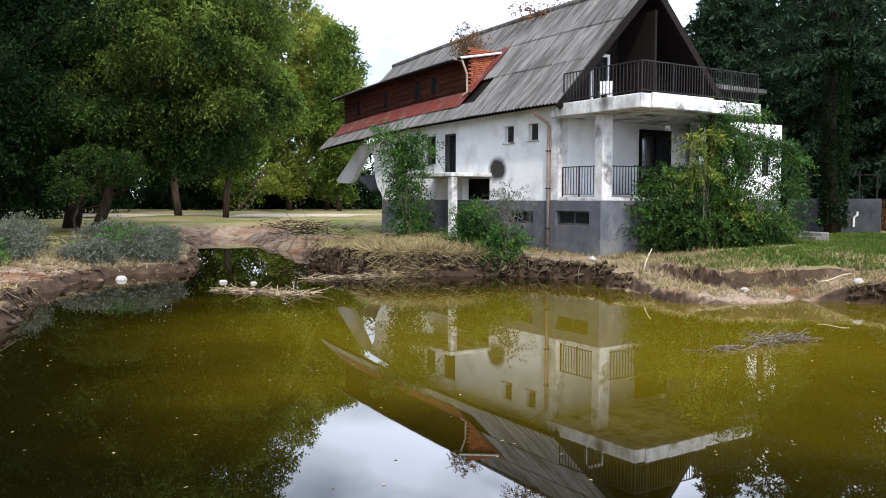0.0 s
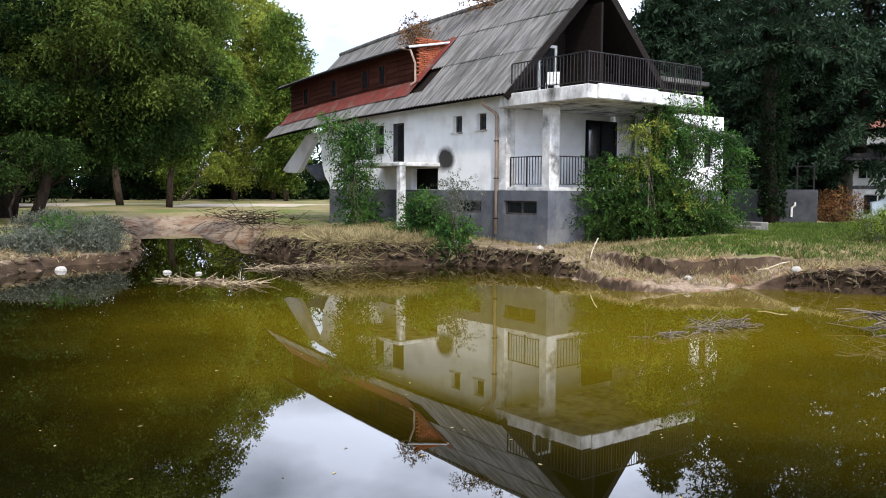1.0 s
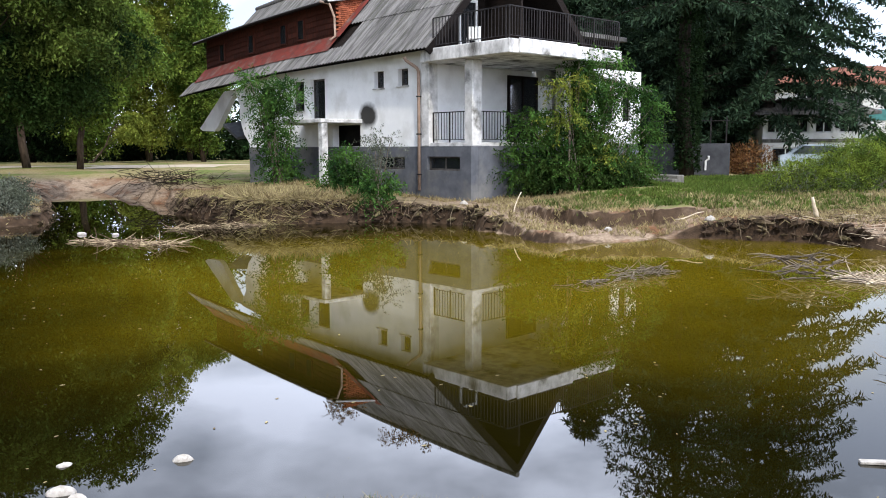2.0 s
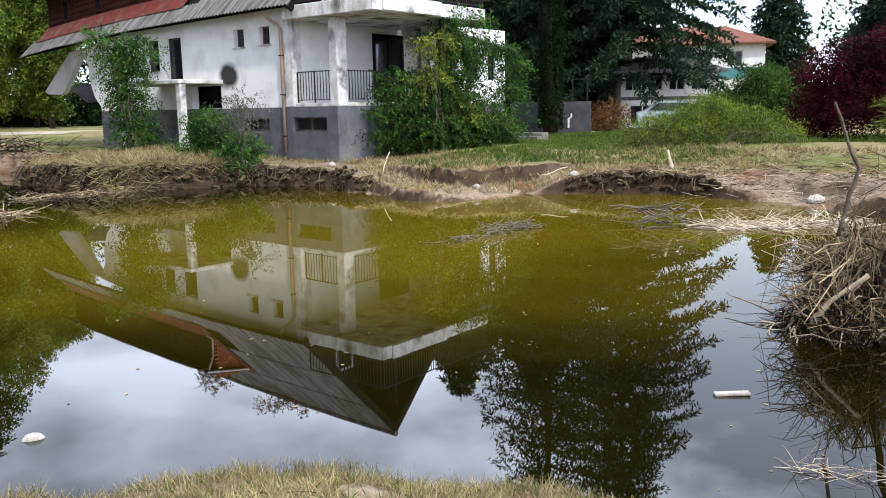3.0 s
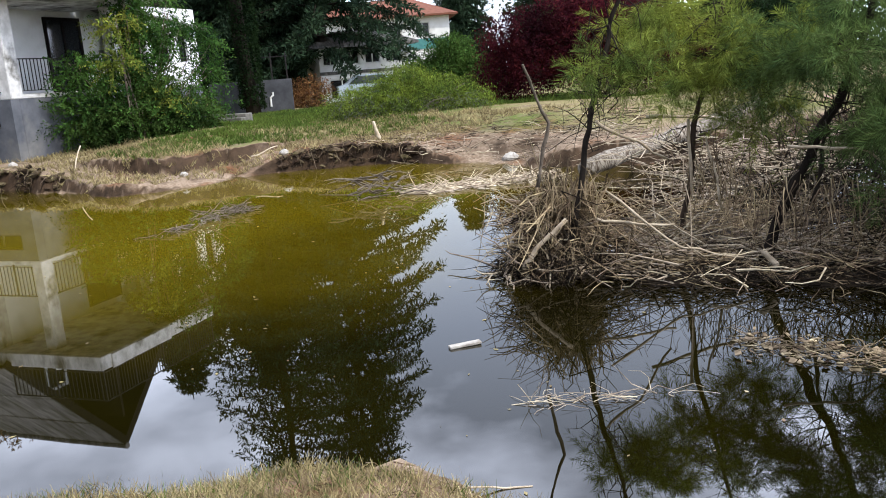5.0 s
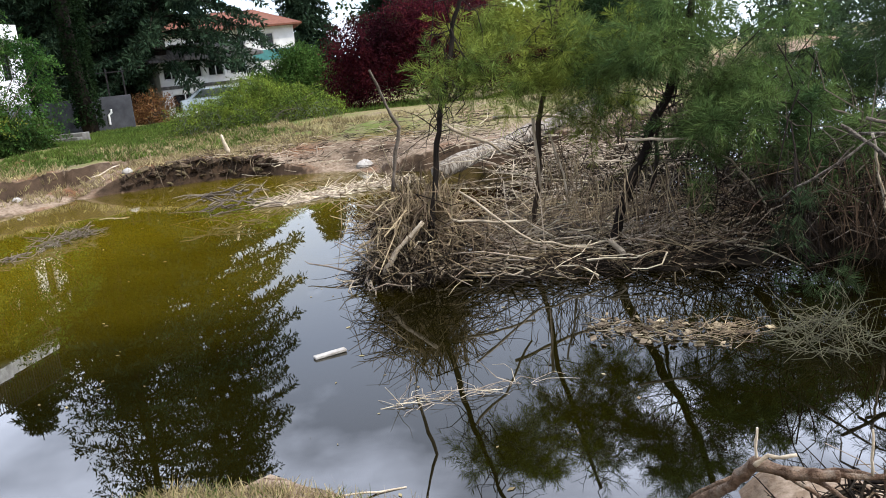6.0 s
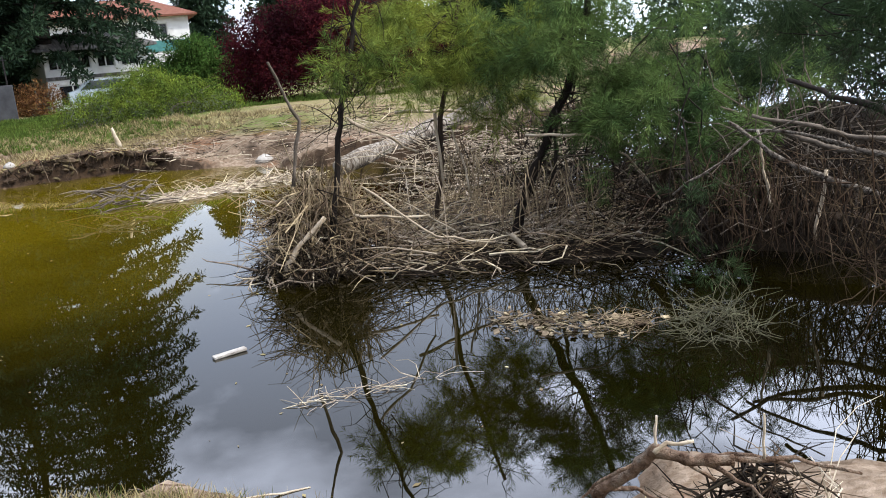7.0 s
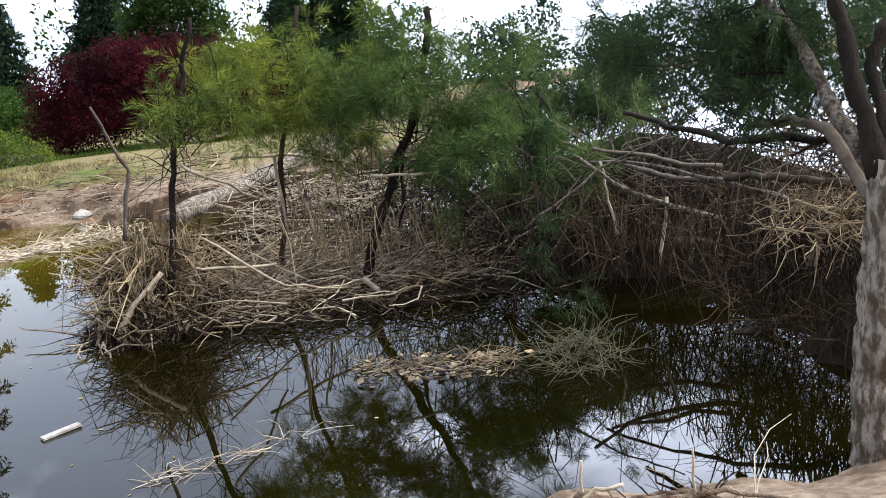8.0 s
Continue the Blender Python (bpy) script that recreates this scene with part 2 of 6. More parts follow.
# ---- mesh helpers ----
class Geo:
    """Collects vertices and faces of one part."""

    def __init__(self):
        self.v, self.f = [], []

    def poly(self, pts):
        k = len(self.v)
        self.v += [tuple(q) for q in pts]
        self.f.append(tuple(range(k, k + len(pts))))
        return self

    def box(self, x0, x1, y0, y1, z0, z1, b=0.0, m=None):
        """A box with chamfered edges of width b."""
        lo, hi = (x0, y0, z0), (x1, y1, z1)
        mid = Vector([(a + c) / 2 for a, c in zip(lo, hi)])
        b = min([b] + [(c - a) * 0.45 for a, c in zip(lo, hi)])
        idx, pts = {}, []
        for sx in (0, 1):
            for sy in (0, 1):
                for sz in (0, 1):
                    s = (sx, sy, sz)
                    for ax in ((0, 1, 2) if b > 0 else (0,)):
                        q = [hi[i] if s[i] else lo[i] for i in range(3)]
                        if b > 0:
                            for i in range(3):
                                if i != ax:
                                    q[i] += -b if s[i] else b
                        idx[s, ax] = len(pts)
                        pts.append(Vector(q))
        g = (lambda s, ax: idx[s, ax]) if b > 0 else (lambda s, ax: idx[s, 0])
        faces = []
        for ax in range(3):
            o = [i for i in range(3) if i != ax]
            for side in (0, 1):
                ring = []
                for p, q in ((0, 0), (1, 0), (1, 1), (0, 1)):
                    s = [0, 0, 0]
                    s[ax], s[o[0]], s[o[1]] = side, p, q
                    ring.append(g(tuple(s), ax))
                faces.append(ring)
        if b > 0:
            for ax in range(3):
                o = [i for i in range(3) if i != ax]
                for p in (0, 1):
                    for q in (0, 1):
                        s0, s1 = [0, 0, 0], [0, 0, 0]
                        s0[o[0]], s0[o[1]], s1[o[0]], s1[o[1]] = p, q, p, q
                        s1[ax] = 1
                        s0, s1 = tuple(s0), tuple(s1)
                        faces.append([g(s0, o[0]), g(s1, o[0]), g(s1, o[1]), g(s0, o[1])])
            for s in [(a, c, d) for a in (0, 1) for c in (0, 1) for d in (0, 1)]:
                faces.append([g(s, 0), g(s, 1), g(s, 2)])
        k = len(self.v)
        for r in faces:
            n = (pts[r[1]] - pts[r[0]]).cross(pts[r[2]] - pts[r[0]])
            c = sum((pts[i] for i in r), Vector()) / len(r)
            if n.dot(c - mid) < 0:
                r.reverse()
            self.f.append(tuple(k + i for i in r))
        self.v += [tuple(m @ q) if m else tuple(q) for q in pts]
        return self

    def tube(self, pts, radii, sides=6, cap=True):
        pts = [Vector(q) for q in pts]
        k0 = len(self.v)
        d = (pts[1] - pts[0]).normalized()
        a = d.cross(Vector((0.3, 0.2, 1)) if abs(d.z) < 0.9 else Vector((1, 0.1, 0))).normalized()
        for i, p in enumerate(pts):
            t = (pts[min(i + 1, len(pts) - 1)] - pts[max(i - 1, 0)])
            t = t.normalized() if t.length > 1e-9 else d
            a = (a - t * a.dot(t))
            a = a.normalized() if a.length > 1e-6 else t.orthogonal().normalized()
            c = t.cross(a)
            r = radii[i] if isinstance(radii, (list, tuple)) else radii
            for j in range(sides):
                w = 2 * math.pi * j / sides
                self.v.append(tuple(p + (a * math.cos(w) + c * math.sin(w)) * r))
        for i in range(len(pts) - 1):
            for j in range(sides):
                b0, b1 = k0 + i * sides, k0 + (i + 1) * sides
                self.f.append((b0 + j, b0 + (j + 1) % sides, b1 + (j + 1) % sides, b1 + j))
        if cap:
            self.f.append(tuple(k0 + j for j in reversed(range(sides))))
            e = k0 + (len(pts) - 1) * sides
            self.f.append(tuple(e + j for j in range(sides)))
        return self

    def panel(self, xs, zs, y0, y1, holes):
        """A wall between y0 and y1 over x and z spans, with rectangular openings cut through."""
        cx = sorted({xs[0], xs[1], *[h[i] for h in holes for i in (0, 1)]})
        cz = sorted({zs[0], zs[1], *[h[i] for h in holes for i in (2, 3)]})

        def solid(i, j):
            if not (0 <= i < len(cx) - 1 and 0 <= j < len(cz) - 1):
                return False
            mx, mz = (cx[i] + cx[i + 1]) / 2, (cz[j] + cz[j + 1]) / 2
            return not any(h[0] < mx < h[1] and h[2] < mz < h[3] for h in holes)
        for i in range(len(cx) - 1):
            for j in range(len(cz) - 1):
                if not solid(i, j):
                    continue
                a, b, c, d = cx[i], cx[i + 1], cz[j], cz[j + 1]
                self.poly([(a, y0, c), (b, y0, c), (b, y0, d), (a, y0, d)])
                self.poly([(b, y1, c), (a, y1, c), (a, y1, d), (b, y1, d)])
                if not solid(i - 1, j):
                    self.poly([(a, y1, c), (a, y0, c), (a, y0, d), (a, y1, d)])
                if not solid(i + 1, j):
                    self.poly([(b, y0, c), (b, y1, c), (b, y1, d), (b, y0, d)])
                if not solid(i, j - 1):
                    self.poly([(a, y1, c), (b, y1, c), (b, y0, c), (a, y0, c)])
                if not solid(i, j + 1):
                    self.poly([(a, y0, d), (b, y0, d), (b, y1, d), (a, y1, d)])
        return self

    def prism(self, outline, y0, y1):
        """An (x, z) outline pushed from y0 to y1."""
        n = len(outline)
        self.poly([(x, y0, z) for x, z in outline])
        self.poly([(x, y1, z) for x, z in reversed(outline)])
        for i in range(n):
            (a, c), (b, d) = outline[i], outline[(i + 1) % n]
            self.poly([(b, y0, d), (a, y0, c), (a, y1, c), (b, y1, d)])
        return self

    def turned(self, k, m):
        self.v[k:] = [tuple(m @ Vector(q)) for q in self.v[k:]]
        return self

    def mesh(self, name, material, smooth=False):
        me = bpy.data.meshes.new(name)
        me.from_pydata(self.v, [], self.f)
        me.materials.append(material)
        if smooth:
            me.polygons.foreach_set("use_smooth", [True] * len(me.polygons))
        me.update()
        return me


def part(name, geo, material, parent=None, label="", smooth=False):
    me = geo.mesh(name, material, smooth) if isinstance(geo, Geo) else geo
    ob = new(name, me)
    if parent:
        ob.parent = parent
    if label:
        ob["label"] = label
    return ob


def quads(name, v, material):
    """A mesh of separate four-cornered leaves from an (n, 4, 3) array."""
    n = len(v)
    me = bpy.data.meshes.new(name)
    me.vertices.add(n * 4)
    me.vertices.foreach_set("co", v.astype(np.float32).ravel())
    me.loops.add(n * 4)
    me.loops.foreach_set("vertex_index", np.arange(n * 4, dtype=np.int32))
    me.polygons.add(n)
    me.polygons.foreach_set("loop_start", np.arange(0, n * 4, 4, dtype=np.int32))
    me.polygons.foreach_set("loop_total", np.full(n, 4, dtype=np.int32))
    me.materials.append(material)
    me.update(calc_edges=True)
    return me


def unit(a):
    return a / (np.linalg.norm(a, axis=-1, keepdims=True) + 1e-9)


def sprays(base, way, length, count, size, width, spread=0.9, droop=0.0):
    """Leaflets along twigs that start at base and run along way."""
    n = len(base)
    s = (np.arange(count) + 0.5)[None, :, None] / count
    s = s + rng.uniform(-0.3, 0.3, (n, count, 1)) / count
    ln = length if np.isscalar(length) else np.asarray(length)[:, None, None]
    c = base[:, None, :] + way[:, None, :] * (s * ln)
    c = c + np.array([0, 0, -1.0]) * (s * s * ln * droop)
    side = unit(np.cross(way, rng.normal(size=(n, 3))))[:, None, :]
    sgn = np.where(np.arange(count) % 2, 1.0, -1.0)[None, :, None]
    a = unit(way[:, None, :] * 0.55 + side * sgn * spread + rng.normal(size=(n, count, 3)) * 0.28 + np.array([0, 0, -0.25 * droop]))
    sz = size * rng.uniform(0.65, 1.25, (n, count, 1))
    a = a * sz
    b = unit(np.cross(a, rng.normal(size=(n, count, 3)) * 0.6 + np.array([0, 0, 1.0]))) * sz * width
    q = np.stack([c, c + a * 0.5 + b * 0.5, c + a, c + a * 0.5 - b * 0.5], axis=2)
    return q.reshape(-1, 4, 3)


def clumped(clumps, n, length, count, size, width, droop=0.3, shell=0.5):
    """Leafy twigs spread over ellipsoid clumps (x, y, z, rx, ry, rz)."""
    cl = np.array(clumps, float)
    w = (cl[:, 3] * cl[:, 4] * cl[:, 5]) ** (2 / 3)
    k = rng.choice(len(cl), n, p=w / w.sum())
    d = unit(rng.normal(size=(n, 3)))
    r = (shell + (1 - shell) * rng.uniform(0, 1, (n, 1)) ** 0.7) * rng.uniform(0.75, 1.08, (n, 1))
    base = cl[k, :3] + d * r * cl[k, 3:]
    way = unit(d * 0.8 + rng.normal(size=(n, 3)) * 0.55 + np.array([0, 0, -droop * 0.5]))
    return sprays(base, way, length, count, size, width, droop=droop)


def wobble(p, q, n, amp):
    """A crooked line from p to q."""
    p, q = np.array(p, float), np.array(q, float)
    s = np.linspace(0, 1, n)[:, None]
    off = np.cumsum(rng.normal(size=(n, 3)), axis=0)
    off = off - s * off[-1]
    off[0] = 0
    return [tuple(x) for x in p + (q - p) * s + off * amp]


def taper(r0, r1, n):
    return [r0 + (r1 - r0) * i / (n - 1) for i in range(n)]


def fbm(x, y, f=1.0, seed=0, octaves=4):
    """Smooth noise as a sum of crossed waves."""
    r = np.random.default_rng(seed + 101)
    out, amp = 0.0, 1.0
    for _ in range(octaves):
        for _ in range(4):
            a, ph = r.uniform(0, 2 * math.pi), r.uniform(0, 2 * math.pi)
            out = out + amp * np.sin((x * math.cos(a) + y * math.sin(a)) * f * r.uniform(0.7, 1.4) + ph) / 2.2
        f, amp = f * 2.1, amp * 0.5
    return out


# ---- ground and water ----
SHORE = [(-14, 5.5), (-5, 4.7), (-2, 4.6), (-0.9, 4.75), (0.25, 5.1), (0.95, 4.86), (1.7, 4.25), (2.05, 3.6), (2.3, 2.8), (3.1, 1.8),
         (3.6, 1.65), (4.1, 0.5), (4.3, -0.4), (5.5, -1.6), (9, -2.5), (15, -6), (40, -25), (120, -60), (170, -5), (150, 45), (70, 30),
         (28, 12), (20, 9.3), (15, 9.8), (13, 11), (12.2, 13), (12.1, 15), (10.9, 17.9), (8.2, 18.9), (6.8, 18.4), (5.2, 18.6),
         (4.6, 20.6), (4.3, 22.6), (2.9, 24.4), (1.1, 24.8), (-1.6, 24.4), (-4.3, 28.3), (-5.5, 33.8), (-8.5, 39.6), (-11, 47),
         (-12.9, 46), (-12.4, 41), (-9, 30), (-7.8, 26), (-9.75, 24.1), (-9.8, 19.9), (-8.05, 15), (-10, 11), (-14, 9)]


def shore_distance(x, y):
    """Metres from the waterline, positive on land."""
    sp = np.array(SHORE, float)
    best = np.full(x.shape, 1e9)
    inside = np.zeros(x.shape, bool)
    for (ax, ay), (bx, by) in zip(sp, np.roll(sp, -1, axis=0)):
        ex, ey = bx - ax, by - ay
        t = np.clip(((x - ax) * ex + (y - ay) * ey) / (ex * ex + ey * ey), 0, 1)
        best = np.minimum(best, np.hypot(x - ax - t * ex, y - ay - t * ey))
        if by != ay:
            inside ^= ((ay > y) != (by > y)) & (x < (bx - ax) * (y - ay) / (by - ay) + ax)
    return np.where(inside, -best, best)


def step(a, b, x):
    t = np.clip((x - a) / (b - a), 0, 1)
    return t * t * (3 - 2 * t)


def ground_height(x, y):
    x, y = np.asarray(x, float), np.asarray(y, float)
    d = shore_distance(x, y)
    near = step(45, 25, np.hypot(x, y))
    d = d + near * (0.20 * fbm(x, y, 2.0, 3, 3) + 0.05 * fbm(x, y, 9.0, 4, 2)) * step(6, 1, np.abs(d))
    strand = np.clip(1.6 * np.exp(-(((x - 7.1) / 2.1) ** 2 + ((y - 19.9) / 2.2) ** 2)), 0, 1)
    beach = 1.0 * np.exp(-(((x - 12.6) / 1.8) ** 2 + ((y - 14.6) / 2.2) ** 2))
    beach = np.clip(beach + 0.8 * step(9, 6, np.hypot(x, y)) + 0.45 * step(-6, -8, x), 0, 1)
    face = 0.58 + 0.08 * fbm(x, y, 0.5, 9, 2)
    land = (1 - beach) * face * step(0.0, 0.20, d) + beach * 0.50 * step(-0.05, 2.0, d) + 0.26 * step(0.4, 5, d)
    # a strand of sand below a set-back turf edge
    shelf = 0.22 * step(-0.05, 1.2, d) + 0.40 * step(1.25, 1.42, d) + 0.22 * step(1.5, 5, d)
    land = land * (1 - strand) + shelf * strand
    land = land + 0.03 * fbm(x, y, 1.3, 5, 3) * step(0.2, 1.0, d) + 0.016 * fbm(x, y, 8, 6, 3) * near
    deep = -np.minimum(1.3, 0.02 + 0.22 * np.abs(d))
    return np.where(d > 0, land, np.where(d > -0.1, deep * 0.6, deep))


def axis_steps(lo, a, b, hi, fine):
    out = list(np.arange(a, b, fine))
    st, v = fine, b
    while v < hi:
        out.append(v)
        st *= 1.22
        v += st
    out.append(hi)
    st, v = fine * 1.22, a - fine * 1.22
    pre = []
    while v > lo:
        pre.append(v)
        st *= 1.22
        v -= st
    pre.append(lo)
    return np.array(pre[::-1] + out)


def sheet(name, xs, ys, zf, material):
    gx, gy = np.meshgrid(xs, ys, indexing="ij")
    gz = zf(gx, gy)
    v = np.stack([gx, gy, gz], -1).reshape(-1, 3)
    i, j = np.meshgrid(np.arange(len(xs) - 1), np.arange(len(ys) - 1), indexing="ij")
    k = (i * len(ys) + j).ravel()
    f = np.stack([k, k + len(ys), k + len(ys) + 1, k + 1], 1)
    me = bpy.data.meshes.new(name)
    me.from_pydata(v.tolist(), [], f.tolist())
    me.polygons.foreach_set("use_smooth", [True] * len(me.polygons))
    me.materials.append(material)
    me.update()
    return new(name, me)


def ground_material():
    m = mat("earth_and_grass", (0.085, 0.055, 0.034), (0.026, 0.018, 0.012), 3.5, 0.95, 0.8, 25, detail=8, space="World", lo=0.3, hi=0.7)
    nd, ln = m.node_tree.nodes, m.node_tree.links
    b = nd["Principled BSDF"]
    earth = b.inputs["Base Color"].links[0].from_socket
    geo = nd.new("ShaderNodeNewGeometry")
    sep = nd.new("ShaderNodeSeparateXYZ")
    ln.new(geo.outputs["Normal"], sep.inputs[0])
    pos = nd.new("ShaderNodeSeparateXYZ")
    ln.new(geo.outputs["Position"], pos.inputs[0])

    def noise_node(s, d=6):
        n = nd.new("ShaderNodeTexNoise")
        n.inputs["Scale"].default_value, n.inputs["Detail"].default_value = s, d
        ln.new(geo.outputs["Position"], n.inputs["Vector"])
        return n.outputs["Fac"]

    def rng_node(src, a, z):
        r = nd.new("ShaderNodeMapRange")
        r.inputs[1].default_value, r.inputs[2].default_value = a, z
        ln.new(src, r.inputs[0])
        return r.outputs[0]

    def mul(a, c):
        x = nd.new("ShaderNodeMath")
        x.operation = "MULTIPLY"
        ln.new(a, x.inputs[0])
        ln.new(c, x.inputs[1])
        return x.outputs[0]

    def mixc(f, a, z):
        x = nd.new("ShaderNodeMix")
        x.data_type = "RGBA"
        ln.new(f, x.inputs[0])
        for sock, val in ((x.inputs[6], a), (x.inputs[7], z)):
            if isinstance(val, tuple):
                sock.default_value = (*val, 1)
            else:
                ln.new(val, sock)
        return x.outputs[2]
    gentle = rng_node(sep.outputs["Z"], 0.80, 0.95)
    sand = mixc(mul(gentle, rng_node(noise_node(2.5, 6), 0.25, 0.5)), earth, mixc(rng_node(noise_node(16, 8), 0.35, 0.65), (0.34, 0.26, 0.185), (0.18, 0.125, 0.080)))
    rust = mixc(mul(gentle, rng_node(noise_node(0.7, 7), 0.50, 0.64)), sand, mixc(rng_node(noise_node(12, 6), 0.4, 0.6), (0.20, 0.095, 0.045), (0.10, 0.055, 0.03)))
    dry = mixc(rng_node(noise_node(9, 6), 0.35, 0.65), (0.27, 0.22, 0.11), (0.16, 0.14, 0.06))
    green = mixc(rng_node(noise_node(11, 6), 0.35, 0.65), (0.085, 0.115, 0.025), (0.14, 0.15, 0.045))
    grass = mixc(rng_node(noise_node(0.25, 5), 0.46, 0.58), dry, green)
    flat = rng_node(sep.outputs["Z"], 0.90, 0.985)
    high = rng_node(pos.outputs["Z"], 0.50, 0.70)
    cover = mul(mul(flat, high), rng_node(noise_node(1.1, 6), 0.30, 0.48))
    ln.new(mixc(cover, rust, grass), b.inputs["Base Color"])
    return m


M["ground"] = ground_material()
gx_axis = axis_steps(-700, -13.5, 17, 700, 0.13)
gy_axis = axis_steps(-300, -2.5, 29, 900, 0.13)
ground = tagged(sheet("ground", gx_axis, gy_axis, ground_height, M["ground"]), "eroded brown earth bank with patchy dry grass", "ground", kind="structure")


def water_material():
    m = bpy.data.materials.new("olive_pond_water")
    m.use_nodes = True
    nd, ln = m.node_tree.nodes, m.node_tree.links
    b = nd["Principled BSDF"]
    geo = nd.new("ShaderNodeNewGeometry")
    n = nd.new("ShaderNodeTexNoise")
    n.inputs["Scale"].default_value, n.inputs["Detail"].default_value = 0.22, 5
    ln.new(geo.outputs["Position"], n.inputs["Vector"])
    r = nd.new("ShaderNodeValToRGB")
    r.color_ramp.elements[0].position, r.color_ramp.elements[1].position = 0.35, 0.65
    r.color_ramp.elements[0].color, r.color_ramp.elements[1].color = (*WATER_A, 1), (*WATER_B, 1)
    ln.new(n.outputs["Fac"], r.inputs[0])
    # a plume of pale silt over the shallow middle of the pond
    mp = nd.new("ShaderNodeMapping")
    mp.inputs["Location"].default_value = (-4.2 / 11.5, -15.0 / 8.5, 0)
    mp.inputs["Scale"].default_value = (1 / 11.5, 1 / 8.5, 0)
    ln.new(geo.outputs["Position"], mp.inputs[0])
    le = nd.new("ShaderNodeVectorMath")
    le.operation = "LENGTH"
    ln.new(mp.outputs[0], le.inputs[0])
    wob = nd.new("ShaderNodeMath")
    wob.operation = "MULTIPLY_ADD"
    wob.inputs[1].default_value = 0.9
    ln.new(n.outputs["Fac"], wob.inputs[0])
    ln.new(le.outputs["Value"], wob.inputs[2])
    mr = nd.new("ShaderNodeMapRange")
    mr.interpolation_type = "SMOOTHSTEP"
    mr.inputs[1].default_value, mr.inputs[2].default_value = 1.55, 0.70
    ln.new(wob.outputs[0], mr.inputs[0])
    silt = nd.new("ShaderNodeMix")
    silt.data_type = "RGBA"
    ln.new(mr.outputs[0], silt.inputs[0])
    ln.new(r.outputs[0], silt.inputs[6])
    silt.inputs[7].default_value = (*WATER_SILT, 1)
    ln.new(silt.outputs[2], b.inputs["Base Color"])
    b.inputs["Roughness"].default_value, b.inputs["IOR"].default_value = 0.012, 1.50
    n2 = nd.new("ShaderNodeTexNoise")
    n2.inputs["Scale"].default_value, n2.inputs["Detail"].default_value = 1.3, 2
    ln.new(geo.outputs["Position"], n2.inputs["Vector"])
    bp = nd.new("ShaderNodeBump")
    bp.inputs["Strength"].default_value, bp.inputs["Distance"].default_value = 0.05, 0.004
    ln.new(n2.outputs["Fac"], bp.inputs["Height"])
    ln.new(bp.outputs[0], b.inputs["Normal"])
    tr = nd.new("ShaderNodeBsdfTransparent")
    tr.inputs[0].default_value = (0.55, 0.42, 0.10, 1)
    mx = nd.new("ShaderNodeMixShader")
    mx.inputs[0].default_value = 0.025
    ln.new(b.outputs[0], mx.inputs[1])
    ln.new(tr.outputs[0], mx.inputs[2])
    ln.new(mx.outputs[0], nd["Material Output"].inputs[0])
    return m


M["water"] = water_material()
water = tagged(part("water", Geo().poly([(-30, -70, 0), (190, -70, 0), (190, 60, 0), (-30, 60, 0)]), M["water"]),
               "still olive green flood water with reflections", "water", kind="structure")
def glass_material():
    m = bpy.data.materials.new("dusty_window_glass")
    m.use_nodes = True
    b = m.node_tree.nodes["Principled BSDF"]
    b.inputs["Base Color"].default_value = (0.02, 0.022, 0.024, 1)
    b.inputs["Roughness"].default_value = 0.08
    b.inputs["Alpha"].default_value = 0.75
    return m


M["glass"] = glass_material()
M["frameworn"] = mat("worn_dark_frame", (0.10, 0.09, 0.08), (0.04, 0.035, 0.03), 6.0, 0.7)


def front_wall_material():
    """White plaster with the round soot mark over the porch and streaks of damp."""
    m = mat("sooty_white_plaster", (0.82, 0.82, 0.81), (0.74, 0.74, 0.73), 1.6, 0.85, 0.25, 60, c3=(0.64, 0.63, 0.60), scale3=0.8)
    nd, ln = m.node_tree.nodes, m.node_tree.links
    b = nd["Principled BSDF"]
    col = b.inputs["Base Color"].links[0].from_socket
    co = nd.new("ShaderNodeTexCoord")
    mp = nd.new("ShaderNodeMapping")
    mp.inputs["Location"].default_value = (2.85 / 0.50, 0, -3.30 / 0.42)
    mp.inputs["Scale"].default_value = (1 / 0.50, 0, 1 / 0.42)
    ln.new(co.outputs["Object"], mp.inputs[0])
    n = nd.new("ShaderNodeTexNoise")
    n.inputs["Scale"].default_value = 3.0
    ln.new(co.outputs["Object"], n.inputs["Vector"])
    ad = nd.new("ShaderNodeVectorMath")
    ad.operation = "LENGTH"
    ln.new(mp.outputs[0], ad.inputs[0])
    wob = nd.new("ShaderNodeMath")
    wob.operation = "MULTIPLY_ADD"
    wob.inputs[1].default_value, wob.inputs[2].default_value = 0.5, -0.25
    ln.new(n.outputs["Fac"], wob.inputs[0])
    sm = nd.new("ShaderNodeMath")
    ln.new(ad.outputs["Value"], sm.inputs[0])
    ln.new(wob.outputs[0], sm.inputs[1])
    r = nd.new("ShaderNodeMapRange")
    r.inputs[1].default_value, r.inputs[2].default_value = 1.22, 0.70
    ln.new(sm.outputs[0], r.inputs[0])
    x = nd.new("ShaderNodeMix")
    x.data_type = "RGBA"
    ln.new(r.outputs[0], x.inputs[0])
    ln.new(col, x.inputs[6])
    x.inputs[7].default_value = (0.05, 0.048, 0.045, 1)
    ln.new(x.outputs[2], b.inputs["Base Color"])
    return m


